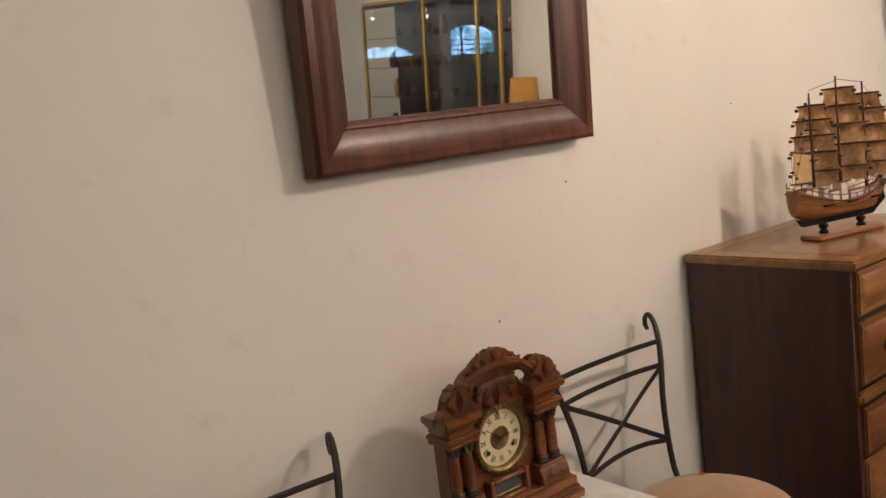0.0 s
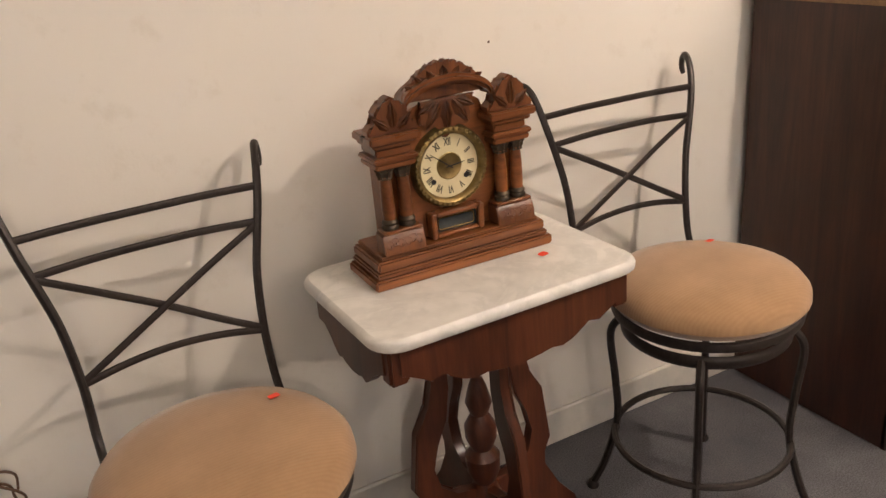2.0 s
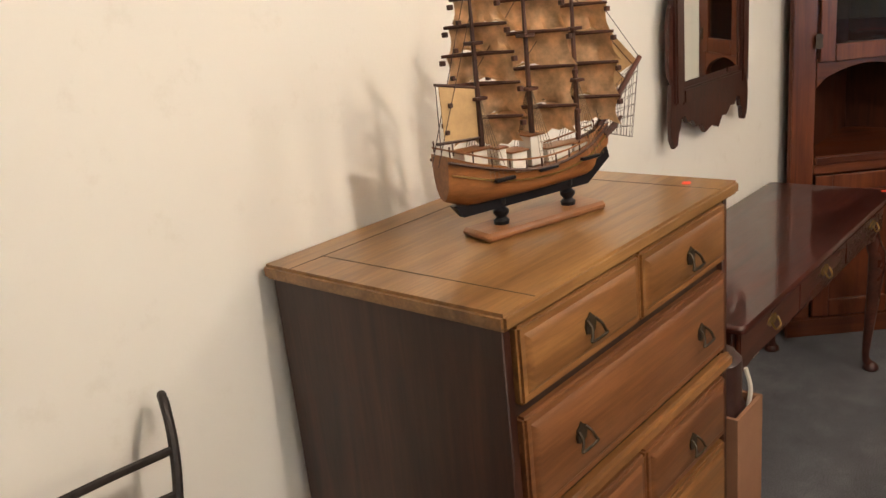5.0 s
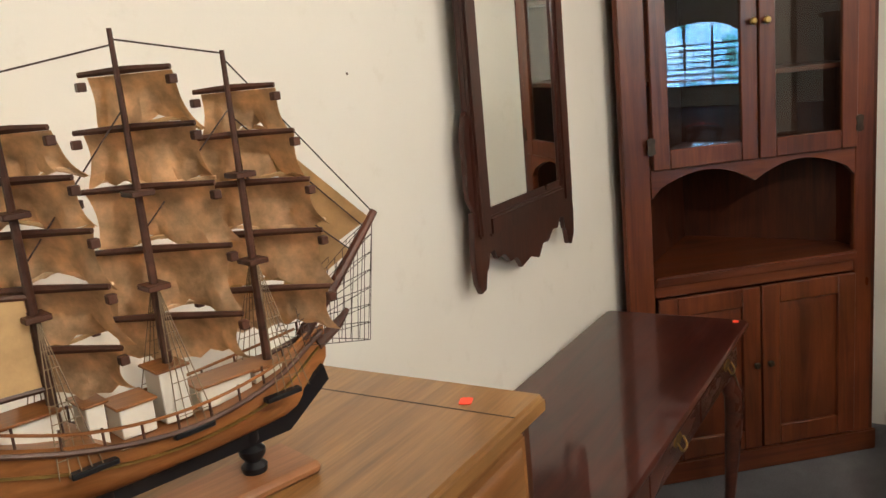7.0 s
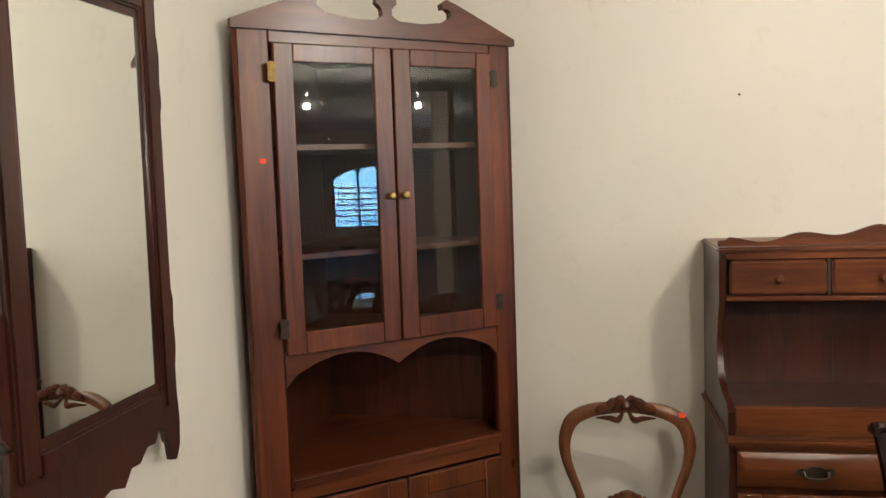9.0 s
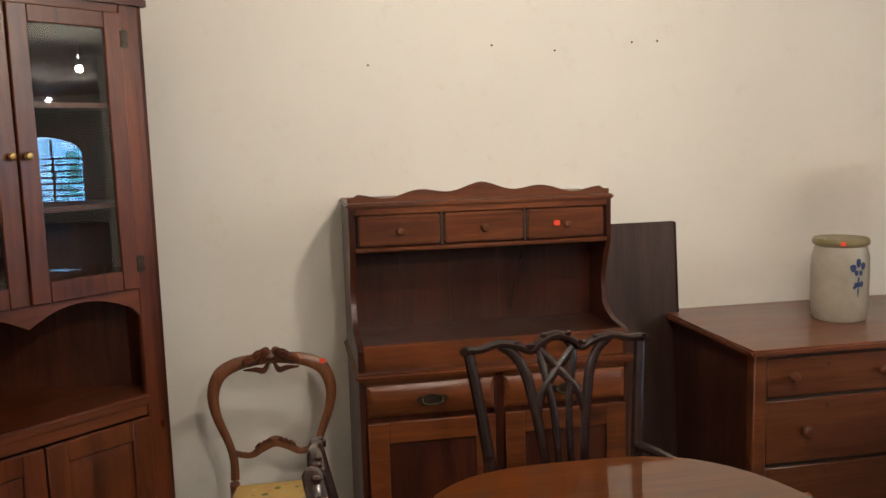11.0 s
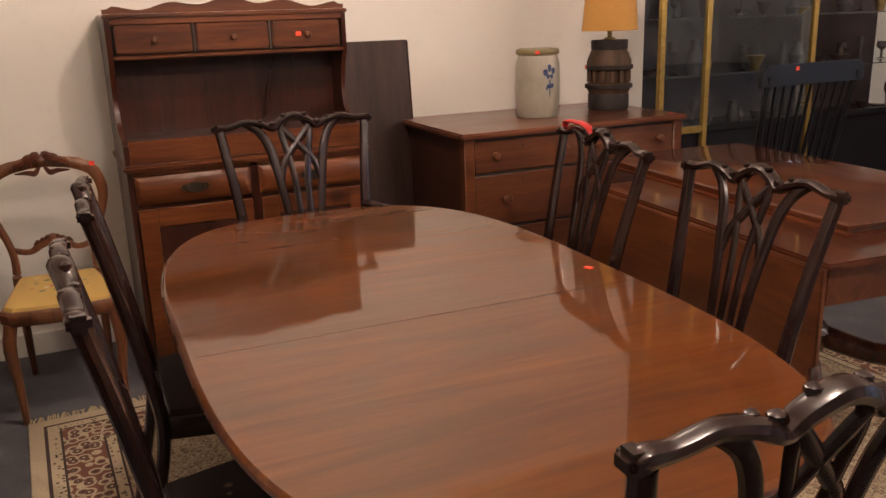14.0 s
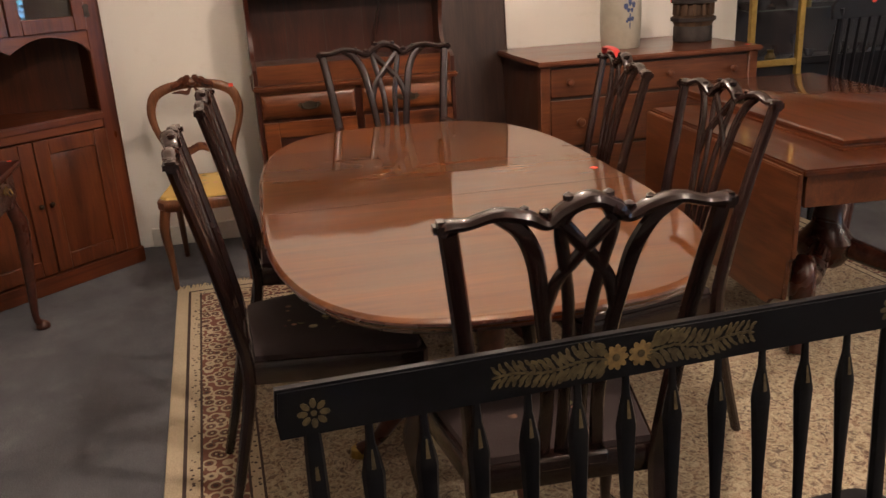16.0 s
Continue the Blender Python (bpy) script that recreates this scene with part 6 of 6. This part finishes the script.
def display_case():
    x0, x1, y0, y1, h = 6.34, 6.81, -4.58, -2.325, 2.35
    t = thing("display_case", "gold-framed glass display case with glassware", "display case", pose(x0, y1, 0))
    L, d = y1 - y0, x1 - x0
    posts = [0.0, 0.325, 1.15, L]
    for p in posts:
        part("post", B((0, -p - 0.018, 0.0), (0.03, -p + 0.018, h), 0.003), GOLD, t)
    for z in (0.0, 0.70, h - 0.04):
        part("rail", B((0.002, -L, z), (0.028, -0.345, z + 0.04), 0.002), BLACKPAINT, t)
        part("rail", B((0.002, -0.305, z), (0.028, -0.019, z + 0.04), 0.002), GOLD, t)
    part("end_post", B((d - 0.03, -0.018, 0), (d, 0.018, h), 0.003), GOLD, t)
    part("back_panel", B((d - 0.01, -L, 0), (d, 0, h), 0), CASEBACK, t, "dark case lining")
    part("base_cabinet", B((0.03, -L, 0.0), (d - 0.011, 0, 0.70), 0), BLACKPAINT, t)
    part("case_top", B((0, -L, h), (d, 0, h + 0.03), 0.003), GOLD, t)
    for a, b in zip(posts, posts[1:]):
        pn = part("pane", B((0.012, -b + 0.018, 0.74), (0.016, -a - 0.018, h - 0.04), 0), GLASS, t, "clear glass pane")
        pn.visible_shadow = False
    for z in (1.02, 1.34, 1.66, 1.98):
        sh = part("glass_shelf", B((0.035, -L + 0.01, z), (d - 0.02, -0.02, z + 0.008), 0.001), GLASS, t)
        sh.visible_shadow = False
        part("shelf_edge", B((0.031, -L + 0.01, z + 0.0005), (0.0345, -0.02, z + 0.0075), 0), SHELFEDGE, t, "pale polished glass edge")
    rnd = random.Random(7)
    glassy = plain("smoky_glassware", (0.085, 0.085, 0.10), 0.06, vary=0.2, scale=9)
    china = plain("dull_china", (0.075, 0.06, 0.06), 0.2, vary=0.4, scale=6)
    for z in (0.70, 1.028, 1.348, 1.668, 1.988):
        y = y1 - 0.10
        while y > y0 + 0.1:
            r, hh = rnd.uniform(0.025, 0.055), rnd.uniform(0.07, 0.2)
            mat = rnd.choice([glassy, glassy, china, china, BRASS, INKY])
            kind = rnd.choice(["vase", "bowl", "goblet"])
            prof = {"vase": [(0, 0), (r * 0.7, 0), (r, hh * 0.4), (r * 0.5, hh * 0.8), (r * 0.6, hh)], "bowl": [(0, 0), (r * 0.5, 0), (r * 0.6, hh * 0.1), (r * 1.2, hh * 0.4), (r * 1.15, hh * 0.42)], "goblet": [(0, 0), (r * 0.7, 0.004), (r * 0.15, hh * 0.1), (r * 0.15, hh * 0.5), (r * 0.7, hh * 0.7), (r * 0.65, hh)]}[kind]
            g = part(kind, lathe(bmesh.new(), prof, 14), mat)
            g.location = (rnd.uniform(x0 + 0.16, x1 - 0.12), y, z + 0.0005)
            tagged(g, {"vase": "small vase on a display case shelf", "bowl": "small bowl on a display case shelf", "goblet": "small goblet on a display case shelf"}[kind], kind, "pieces in the display case")
            y -= rnd.uniform(0.09, 0.18)


def windsor_chair():
    t = thing("black_spindle_chair", "black painted spindle-back chair by the display case", "chair", pose(5.767, -2.505, 0, 0, 0, 91.8) @ Matrix.Diagonal((1.32, 1, 1, 1)))
    # local back is +y (towards the viewer's side, world -x)
    seat = [(x, y) for x, y in rounded(0.46, 0.44, 0.08, 5)]
    part("seat", moulded(seat, [(0.425, 0.03), (0.435, 0.0), (0.455, 0.0), (0.462, 0.015), (0.452, 0.12)]), BLACKPAINT, t)
    for sx in (-1, 1):
        for sy in (-1, 1):
            part("leg", rod([(sx * 0.16, sy * 0.15, 0.43), (sx * 0.20, sy * 0.19, 0.2), (sx * 0.225, sy * 0.215, 0)], [0.017, 0.02, 0.013], 8), BLACKPAINT, t)
        part("stretcher", rod([(sx * 0.20, -0.19, 0.19), (sx * 0.20, 0.19, 0.19)], 0.011, 8, smooth=False), BLACKPAINT, t)
        part("back_post", rod([(sx * 0.185, 0.185, 0.45), (sx * 0.205, 0.24, 0.75), (sx * 0.225, 0.30, 1.09)], [0.017, 0.015, 0.012], 8), BLACKPAINT, t)
    for i in range(9):
        x = -0.16 + 0.04 * i
        part("spindle", rod([(x * 0.9, 0.19, 0.455), (x, 0.235, 0.72), (x * 1.12, 0.292, 1.06)], [0.008, 0.009, 0.006], 7), BLACKPAINT, t)
    crest = [(-0.26, 1.04), (0.26, 1.04), (0.265, 1.10), (0.24, 1.14), (-0.24, 1.14), (-0.265, 1.10)]
    part("crest_rail", prism(bmesh.new(), crest, 0.285, 0.305, "xz", 0.003), BLACKPAINT, t)
    price_tag(5.4575, -2.395, 1.118, 90, -88.2, 0.024, "the black spindle chair")


def reflection_blockers():
    # added out of view: keeps the windows from mirroring in the display case
    t = thing("tall_cabinet", "added dark two-door cabinet, out of view, blocking window reflections", "cabinet", pose(4.75, -6.5, 0, 0, 0, 180))
    part("body", B((-0.85, -0.25, 0.08), (0.85, 0.25, 1.70), 0.006), HUTCHZ, t)
    part("plinth", B((-0.87, -0.27, 0.0), (0.87, 0.26, 0.0795), 0.006), HUTCHX, t)
    part("cornice", B((-0.90, -0.30, 1.7005), (0.90, 0.27, 1.76), 0.018, 3), HUTCHX, t)
    for x0, x1 in ((-0.82, -0.004), (0.004, 0.82)):
        d = part("door", door_frame(bmesh.new(), x0, x1, 0.12, 1.66, -0.272, -0.2505, 0.10), HUTCHZ, t)
        part("door_panel", raised_panel(bmesh.new(), x0 + 0.098, x1 - 0.098, 0.218, 1.562, -0.256, 0.010, 0.04), HUTCHZ, d)
        knob(d, x1 - 0.05 if x0 < 0 else x0 + 0.05, -0.272, 0.9, 0.014, BRASS)
    # taller added copy hides the first window from the cupboard glass
    copy_thing(t, pose(0.15, -6.5, 0, 0, 0, 180) @ Matrix.Diagonal((0.8, 1, 1.4, 1)))


reflection_blockers()
corner_cupboard()
balloon_chair()
hutch()
leaning_leaf()
dresser()
crock()
hub_lamp()
display_case()
windsor_chair()


# ---- dining table and its chairs ----
TX, TY = 4.321, 0.046


def dining_outline(a, b, n=96, p=3.2):
    out = []
    for i in range(n):
        q = 2 * math.pi * i / n
        c, s = math.cos(q), math.sin(q)
        out.append((a * math.copysign(abs(c) ** (2 / p), c), b * math.copysign(abs(s) ** (2 / p), s)))
    return out


def dining_table():
    t = thing("dining_table", "polished mahogany pedestal dining table with rounded ends", "dining table", pose(TX, TY, 0, 0, 0, -1.2))
    top = part("tabletop", moulded(dining_outline(1.01, 0.567), [(0.722, 0.022), (0.727, 0.010), (0.733, 0.008), (0.738, 0.001), (0.745, 0.0), (0.750, 0.005), (0.7525, 0.012)]), MAHOGANYTOP, t, "high-gloss mahogany top with moulded edge")
    bead = part("edge_bead", rod([(x, y, 0.7405) for x, y in dining_outline(1.006, 0.563)], 0.0065, 6, closed=True, smooth=False), MAHOGANY, t, "rounded bead round the table edge")
    low_bead = part("lower_bead", rod([(x, y, 0.7235) for x, y in dining_outline(0.994, 0.551)], 0.0075, 6, closed=True, smooth=False), MAHOGANY, t)
    # top tilted slightly, near end lower, to shift the hutch's reflection in it
    for ob in (top, bead, low_bead):
        ob.matrix_local = Matrix.Translation((0.008, 0, -0.005)) @ Matrix.Rotation(radians(-0.6), 4, "Y")
    for x in (-0.13,):
        part("leaf_joint", B((x - 0.0003, -0.540, 0.7440), (x + 0.0003, 0.540, 0.7465), 0), MAHOGANY, t)
    part("apron", moulded(dining_outline(0.86, 0.46), [(0.66, 0.004), (0.664, 0), (0.7215, 0.0)]), MAHOGANY, t)
    for s in (-1, 1):
        px = s * 0.5
        part("pedestal", lathe(bmesh.new(), [(0.03, 0.20), (0.06, 0.23), (0.075, 0.30), (0.05, 0.36), (0.035, 0.42), (0.045, 0.50), (0.06, 0.54), (0.045, 0.58), (0.09, 0.64), (0.09, 0.6595)], 24, (px, 0, 0)), MAHOGANY, t)
        for k in range(3):
            a = radians(120 * k + (0 if s > 0 else 180))
            u = Vector((math.cos(a), math.sin(a), 0))
            pts = [Vector((px, 0, 0.27)) + u * 0.03, Vector((px, 0, 0.30)) + u * 0.14, Vector((px, 0, 0.20)) + u * 0.27, Vector((px, 0, 0.08)) + u * 0.36, Vector((px, 0, 0.035)) + u * 0.42]
            lg = part("pedestal_leg", rod([tuple(p) for p in pts], [0.035, 0.036, 0.028, 0.02, 0.022], 10), MAHOGANY, t)
            part("foot", lathe(bmesh.new(), [(0.02, 0.0115), (0.028, 0.02), (0.024, 0.045), (0.012, 0.055)], 12, tuple(Vector((px, 0, 0)) + u * 0.42)), BRASS, lg)
    price_tag(4.315, -0.452, 0.7478, 0, 25, 0.024, "the polished dining table")


def chippendale(arms):
    t = thing("dining_armchair" if arms else "dining_chair", "dark carved mahogany dining armchair with pierced splat" if arms else "dark carved mahogany dining chair with pierced splat", "armchair" if arms else "chair", Matrix(), "dining chairs")
    k = 1.14 if arms else 1.0
    sw, sd = 0.27 * k, 0.23
    seat = [(-0.19 * k, sd - 0.03), (-sw, -sd), (-sw + 0.02, -sd - 0.015), (sw - 0.02, -sd - 0.015), (sw, -sd), (0.19 * k, sd - 0.03)]
    part("seat_rail", moulded(seat, [(0.40, 0.004), (0.405, 0), (0.455, 0), (0.462, 0.006)]), CHAIRWOOD, t)
    part("seat_pad", moulded([(x * 0.95, y * 0.95) for x, y in seat], [(0.4625, 0.0), (0.475, 0.004), (0.490, 0.04), (0.494, 0.10)]), DARKSEAT, t, "dark needlepoint seat with flowers")

    def bk(x, z, out=0.0):
        f = (z - 0.44) / 0.58
        return (x * k, 0.205 + 0.085 * f + 0.03 * f * f + out, z)
    for s in (-1, 1):
        pts = [(s * 0.185 * k, 0.30, 0.0), (s * 0.185 * k, 0.25, 0.20), (s * 0.188 * k, 0.208, 0.42), bk(s * 0.195, 0.60), bk(s * 0.212, 0.80), bk(s * 0.235, 0.985)]
        part("back_post", rod(pts, [0.017, 0.02, 0.022, 0.020, 0.018, 0.017], 8, flat=0.8), CHAIRWOOD, t)
        part("leg", cabriole(s * (sw - 0.035), -sd + 0.03, 0.405, s * 0.8, -0.8, 0.0, 0.95), CHAIRWOOD, t)
    half = [(0.045, 1.004), (0.070, 0.984), (0.105, 1.000), (0.155, 1.010), (0.205, 0.998), (0.236, 0.998), (0.250, 0.990)]
    crest = [bk(-x, z) for x, z in reversed(half)] + [bk(0, 1.022)] + [bk(x, z) for x, z in half]
    cr = part("crest_rail", rod(crest, [0.010, 0.013, 0.011, 0.012, 0.013, 0.012, 0.014, 0.016, 0.014, 0.012, 0.013, 0.012, 0.011, 0.013, 0.010], 9, flat=1.35), CHAIRWOOD, t)
    for s in (-1, 1):
        part("crest_ear", B(tuple(Vector(bk(s * 0.246, 0.994)) - Vector((0.014, 0.020, 0.013))), tuple(Vector(bk(s * 0.246, 0.994)) + Vector((0.014, 0.016, 0.014))), 0.007, 2), CHAIRWOOD, cr)
        for x, z, r in ((0.072, 1.000, 0.011), (0.108, 1.012, 0.008), (0.034, 1.026, 0.010)):
            part("carved_knob", lathe(bmesh.new(), [(0, -r), (r, -r * 0.3), (r, r * 0.4), (0, r)], 8, bk(s * x, z, -0.008)), CHAIRWOOD, cr)
    for s in (-1, 1):
        part("splat_strap", rod([bk(s * 0.16, 1.010), bk(s * 0.115, 0.975), bk(s * 0.088, 0.92), bk(s * 0.075, 0.85), bk(s * 0.062, 0.76), bk(s * 0.050, 0.62), bk(s * 0.056, 0.46)], [0.012, 0.015, 0.017, 0.016, 0.015, 0.014, 0.015], 8, flat=0.5), CHAIRWOOD, t)
        part("splat_strap", rod([bk(s * 0.060, 1.000), bk(s * 0.030, 0.965), bk(-s * 0.012, 0.915), bk(-s * 0.048, 0.865), bk(-s * 0.065, 0.80)], [0.012, 0.014, 0.013, 0.013, 0.011], 8, flat=0.45), CHAIRWOOD, t)
        part("splat_strap", rod([bk(s * 0.020, 1.020), bk(s * 0.045, 0.975), bk(s * 0.034, 0.90), bk(s * 0.020, 0.80), bk(s * 0.017, 0.62), bk(s * 0.018, 0.46)], [0.010, 0.013, 0.012, 0.012, 0.012, 0.014], 8, flat=0.45), CHAIRWOOD, t)
    part("splat_shoe", B((-0.075 * k, 0.195, 0.455), (0.075 * k, 0.235, 0.485), 0.006), CHAIRWOOD, t)
    if arms:
        for s in (-1, 1):
            part("arm", rod([(s * 0.228, 0.245, 0.70), (s * 0.262, 0.15, 0.695), (s * 0.285, 0.02, 0.69), (s * 0.282, -0.08, 0.685), (s * 0.272, -0.115, 0.675)], [0.014, 0.016, 0.019, 0.02, 0.013], 8), CHAIRWOOD, t)
            part("arm_post", rod([(s * 0.276, -0.07, 0.68), (s * 0.258, -0.04, 0.60), (s * 0.270, -0.05, 0.50), (s * 0.268, -0.04, 0.43)], [0.014, 0.012, 0.014, 0.016], 8), CHAIRWOOD, t)
    return t


dining_table()
side_chair = chippendale(False)
side_chair.matrix_world = pose(4.017, 0.492, 0.011, 0, 0, 1.8)
arm_chair = chippendale(True)
arm_chair.matrix_world = pose(5.183, -0, 0.011, 0, 0, -88.2)
arm_chair.scale = (1, 1, 1.045)
copy_thing(side_chair, pose(4.714, 0.435, 0.011, 0, 0, -2.2))
copy_thing(side_chair, pose(4.64, -0.367, 0.011, 0, 0, 170) @ Matrix.Diagonal((1.18, 1, 1.025, 1)))
copy_thing(side_chair, pose(4.016, -0.414, 0.011, 0, 0, 179.8))
copy_thing(side_chair, pose(3.39, 0.076, 0.011, 0, 0, 86.8))

loop = thing("red_handle", "red plastic handle hooked over a chair back", "handle", pose(4.765, -0.708, 1.046, 0, 0, 170) @ Matrix.Diagonal((1.15, 1.0, 0.72, 1)))
part("grip", rod([(-0.075, 0, 0.0), (-0.07, 0, 0.024), (-0.03, 0, 0.034), (0.04, 0, 0.036), (0.08, 0, 0.026), (0.095, 0, 0.004)], [0.006, 0.008, 0.009, 0.009, 0.008, 0.006], 8, flat=1.6), REDPLASTIC, loop)


def drop_leaf_table():
    t = thing("drop_leaf_table", "mahogany drop-leaf table with one leaf hanging down", "drop-leaf table", pose(4.643, -1.1, 0.011, 0, 0, -4.7))
    w, d = 1.22, 0.98
    part("lower_top", B((-w / 2, -d, 0.705), (w / 2, 0.022, 0.728), 0.006, 2), DROPTOP, t)
    out = [(-0.425, -0.225), (0.88, -0.225), (1.0, -0.345), (1.0, -d), (-0.425, -d)]
    part("upper_top", moulded(out, [(0.7285, 0.0), (0.737, 0.0), (0.740, 0.012), (0.748, 0.016), (0.752, 0.004), (0.763, 0.002), (0.769, 0.012)]), DROPTOP, t, "thick moulded upper top")
    leaf = [(-w / 2, 0.715), (w / 2, 0.715), (w / 2, 0.27), (w / 2 - 0.07, 0.235), (-w / 2 + 0.13, 0.235), (-w / 2 + 0.10, 0.27), (-w / 2 + 0.035, 0.285), (-w / 2 + 0.03, 0.42), (-w / 2, 0.44)]
    part("hanging_leaf", prism(bmesh.new(), leaf, 0.0225, 0.042, "xz", 0.004), DRESSERWOOD, t, "hanging mahogany leaf")
    part("end_apron", B((-w / 2 + 0.02, -d + 0.06, 0.60), (-w / 2 + 0.04, 0.0, 0.7045), 0.002), DRESSERWOOD, t)
    part("end_apron", B((w / 2 - 0.04, -d + 0.06, 0.60), (w / 2 - 0.02, -0.04, 0.7045), 0.002), MAHOGANY, t)
    for y in (-0.06, -d + 0.06):
        part("side_apron", B((-w / 2 + 0.041, y - 0.01, 0.60), (w / 2 - 0.041, y + 0.01, 0.7045), 0.002), MAHOGANY, t)
    part("column", lathe(bmesh.new(), [(0.07, 0.16), (0.10, 0.2), (0.11, 0.26), (0.06, 0.33), (0.05, 0.42), (0.07, 0.52), (0.11, 0.58), (0.11, 0.5995)], 20, (0, -0.48, 0)), MAHOGANY, t)
    for sx in (-1, 1):
        for sy in (-1, 1):
            px, py = sx * 0.40, -0.48 + sy * 0.34
            part("scroll_leg", rod([(sx * 0.05, -0.48 + sy * 0.05, 0.24), (px * 0.55, -0.48 + sy * 0.19, 0.20), (px * 0.85, -0.48 + sy * 0.29, 0.27), (px, py, 0.33), (px * 1.08, py + sy * 0.02, 0.24), (px * 1.0, py, 0.10), (px * 1.08, py + sy * 0.02, 0.0)], [0.045, 0.04, 0.035, 0.04, 0.045, 0.03, 0.026], 10), MAHOGANY, t)


def settee():
    t = thing("stencilled_settee", "black spindle-back settee with gold stencilled flowers", "settee", pose(2.734, 0.087, 0, 0, 0, -88.2))
    # local x runs along world -y; local +y is world +x, where the back stands
    hw = 0.535
    part("seat", moulded(rounded(2 * hw, 0.46, 0.05, 4), [(0.405, 0.02), (0.415, 0.0), (0.435, 0.0), (0.442, 0.012)]), BLACKPAINT, t)

    def bk(x, z):
        return (x, 0.175 + (z - 0.44) * 0.06, z)
    cr = part("crest_rail", prism(bmesh.new(), [(-hw, 0.783), (hw, 0.783), (hw + 0.004, 0.82), (hw, 0.858), (-hw, 0.862), (-hw - 0.004, 0.82)], 0.188, 0.208, "xz", 0.004), BLACKPAINT, t)
    dim = bmesh.new()

    def ell(bm, x, z, a, b, rot, y=0.1862):
        c, s = math.cos(rot), math.sin(rot)
        pts = [(x + c * a * math.cos(q) - s * b * math.sin(q), z + s * a * math.cos(q) + c * b * math.sin(q)) for q in np.linspace(0, 2 * math.pi, 8, endpoint=False)]
        prism(bm, pts, y, 0.1878, "xz")
    rnd = random.Random(3)
    for cx in (-0.021, 0.021):
        rose = bmesh.new()
        for i in range(9):
            a = 2 * math.pi * i / 9
            ell(rose, cx + 0.0135 * math.cos(a), 0.822 + 0.0145 * math.sin(a), 0.0078, 0.0052, a)
        ell(rose, cx, 0.822, 0.0155, 0.0165, 0, 0.1866)
        part("stencil_rose", rose, STENCIL, cr, "gold stencilled rose", smooth=False)
        ell(dim, cx, 0.822, 0.0065, 0.0065, 0, 0.1855)
    for s in (-1, 1):
        for i in range(17):
            f = i / 16
            x, z = s * (0.042 + 0.172 * f), 0.822 + 0.004 * math.sin(9 * f)
            big = 1.35 - 0.55 * f
            for up in (-1, 1):
                ell(dim, x + rnd.uniform(-0.003, 0.003), z + up * 0.0095 * big, 0.0092 * big, 0.0036 * big, s * up * rnd.uniform(0.6, 1.0))
                ell(dim, x + s * 0.005, z + up * 0.018 * big, 0.0070 * big, 0.0030 * big, s * up * rnd.uniform(0.4, 1.3))
            ell(dim, x, z, 0.008, 0.0022, rnd.uniform(-0.3, 0.3))
        daisy = bmesh.new()
        for i in range(8):
            a = 2 * math.pi * i / 8
            ell(daisy, s * 0.485 + 0.016 * math.cos(a), 0.820 + 0.016 * math.sin(a), 0.0078, 0.0048, a)
        ell(daisy, s * 0.485, 0.820, 0.0045, 0.0045, 0)
        part("stencil_daisy", daisy, STENCILDIM, cr, "faded gold stencilled daisy", smooth=False)
    tagged(part("stencil_leaf_spray", dim, STENCILDIM, cr, "faded gold stencilled leaves", smooth=False), kind="stuff")
    for i in range(13):
        x = -hw + 0.045 + (2 * hw - 0.09) * i / 12
        sp = part("spindle", rod([bk(x, 0.44), bk(x, 0.56), bk(x, 0.62), bk(x, 0.70), bk(x, 0.752), bk(x, 0.79)], [0.008, 0.011, 0.014, 0.018, 0.0075, 0.006] if i not in (0, 12) else [0.016, 0.015, 0.016, 0.015, 0.014, 0.012], 8, flat=0.7), BLACKPAINT, t)
        part("gilt_streak", rod([tuple(Vector(bk(x, 0.745)) - Vector((0, 0.008, 0))), tuple(Vector(bk(x, 0.715)) - Vector((0, 0.012, 0)))], [0.0015, 0.004], 6, flat=0.3), STENCILDIM, sp)
    for sx in (-1, 1):
        for sy in (-1, 1):
            part("leg", rod([(sx * (hw - 0.06), sy * 0.17, 0.41), (sx * (hw - 0.045), sy * 0.19, 0.2), (sx * (hw - 0.03), sy * 0.205, 0.011 if sy > 0 else 0.0)], [0.018, 0.021, 0.014], 8), BLACKPAINT, t)
        part("stretcher", rod([(sx * (hw - 0.045), -0.19, 0.18), (sx * (hw - 0.045), 0.19, 0.18)], 0.011, 8, smooth=False), BLACKPAINT, t)


drop_leaf_table()
settee()
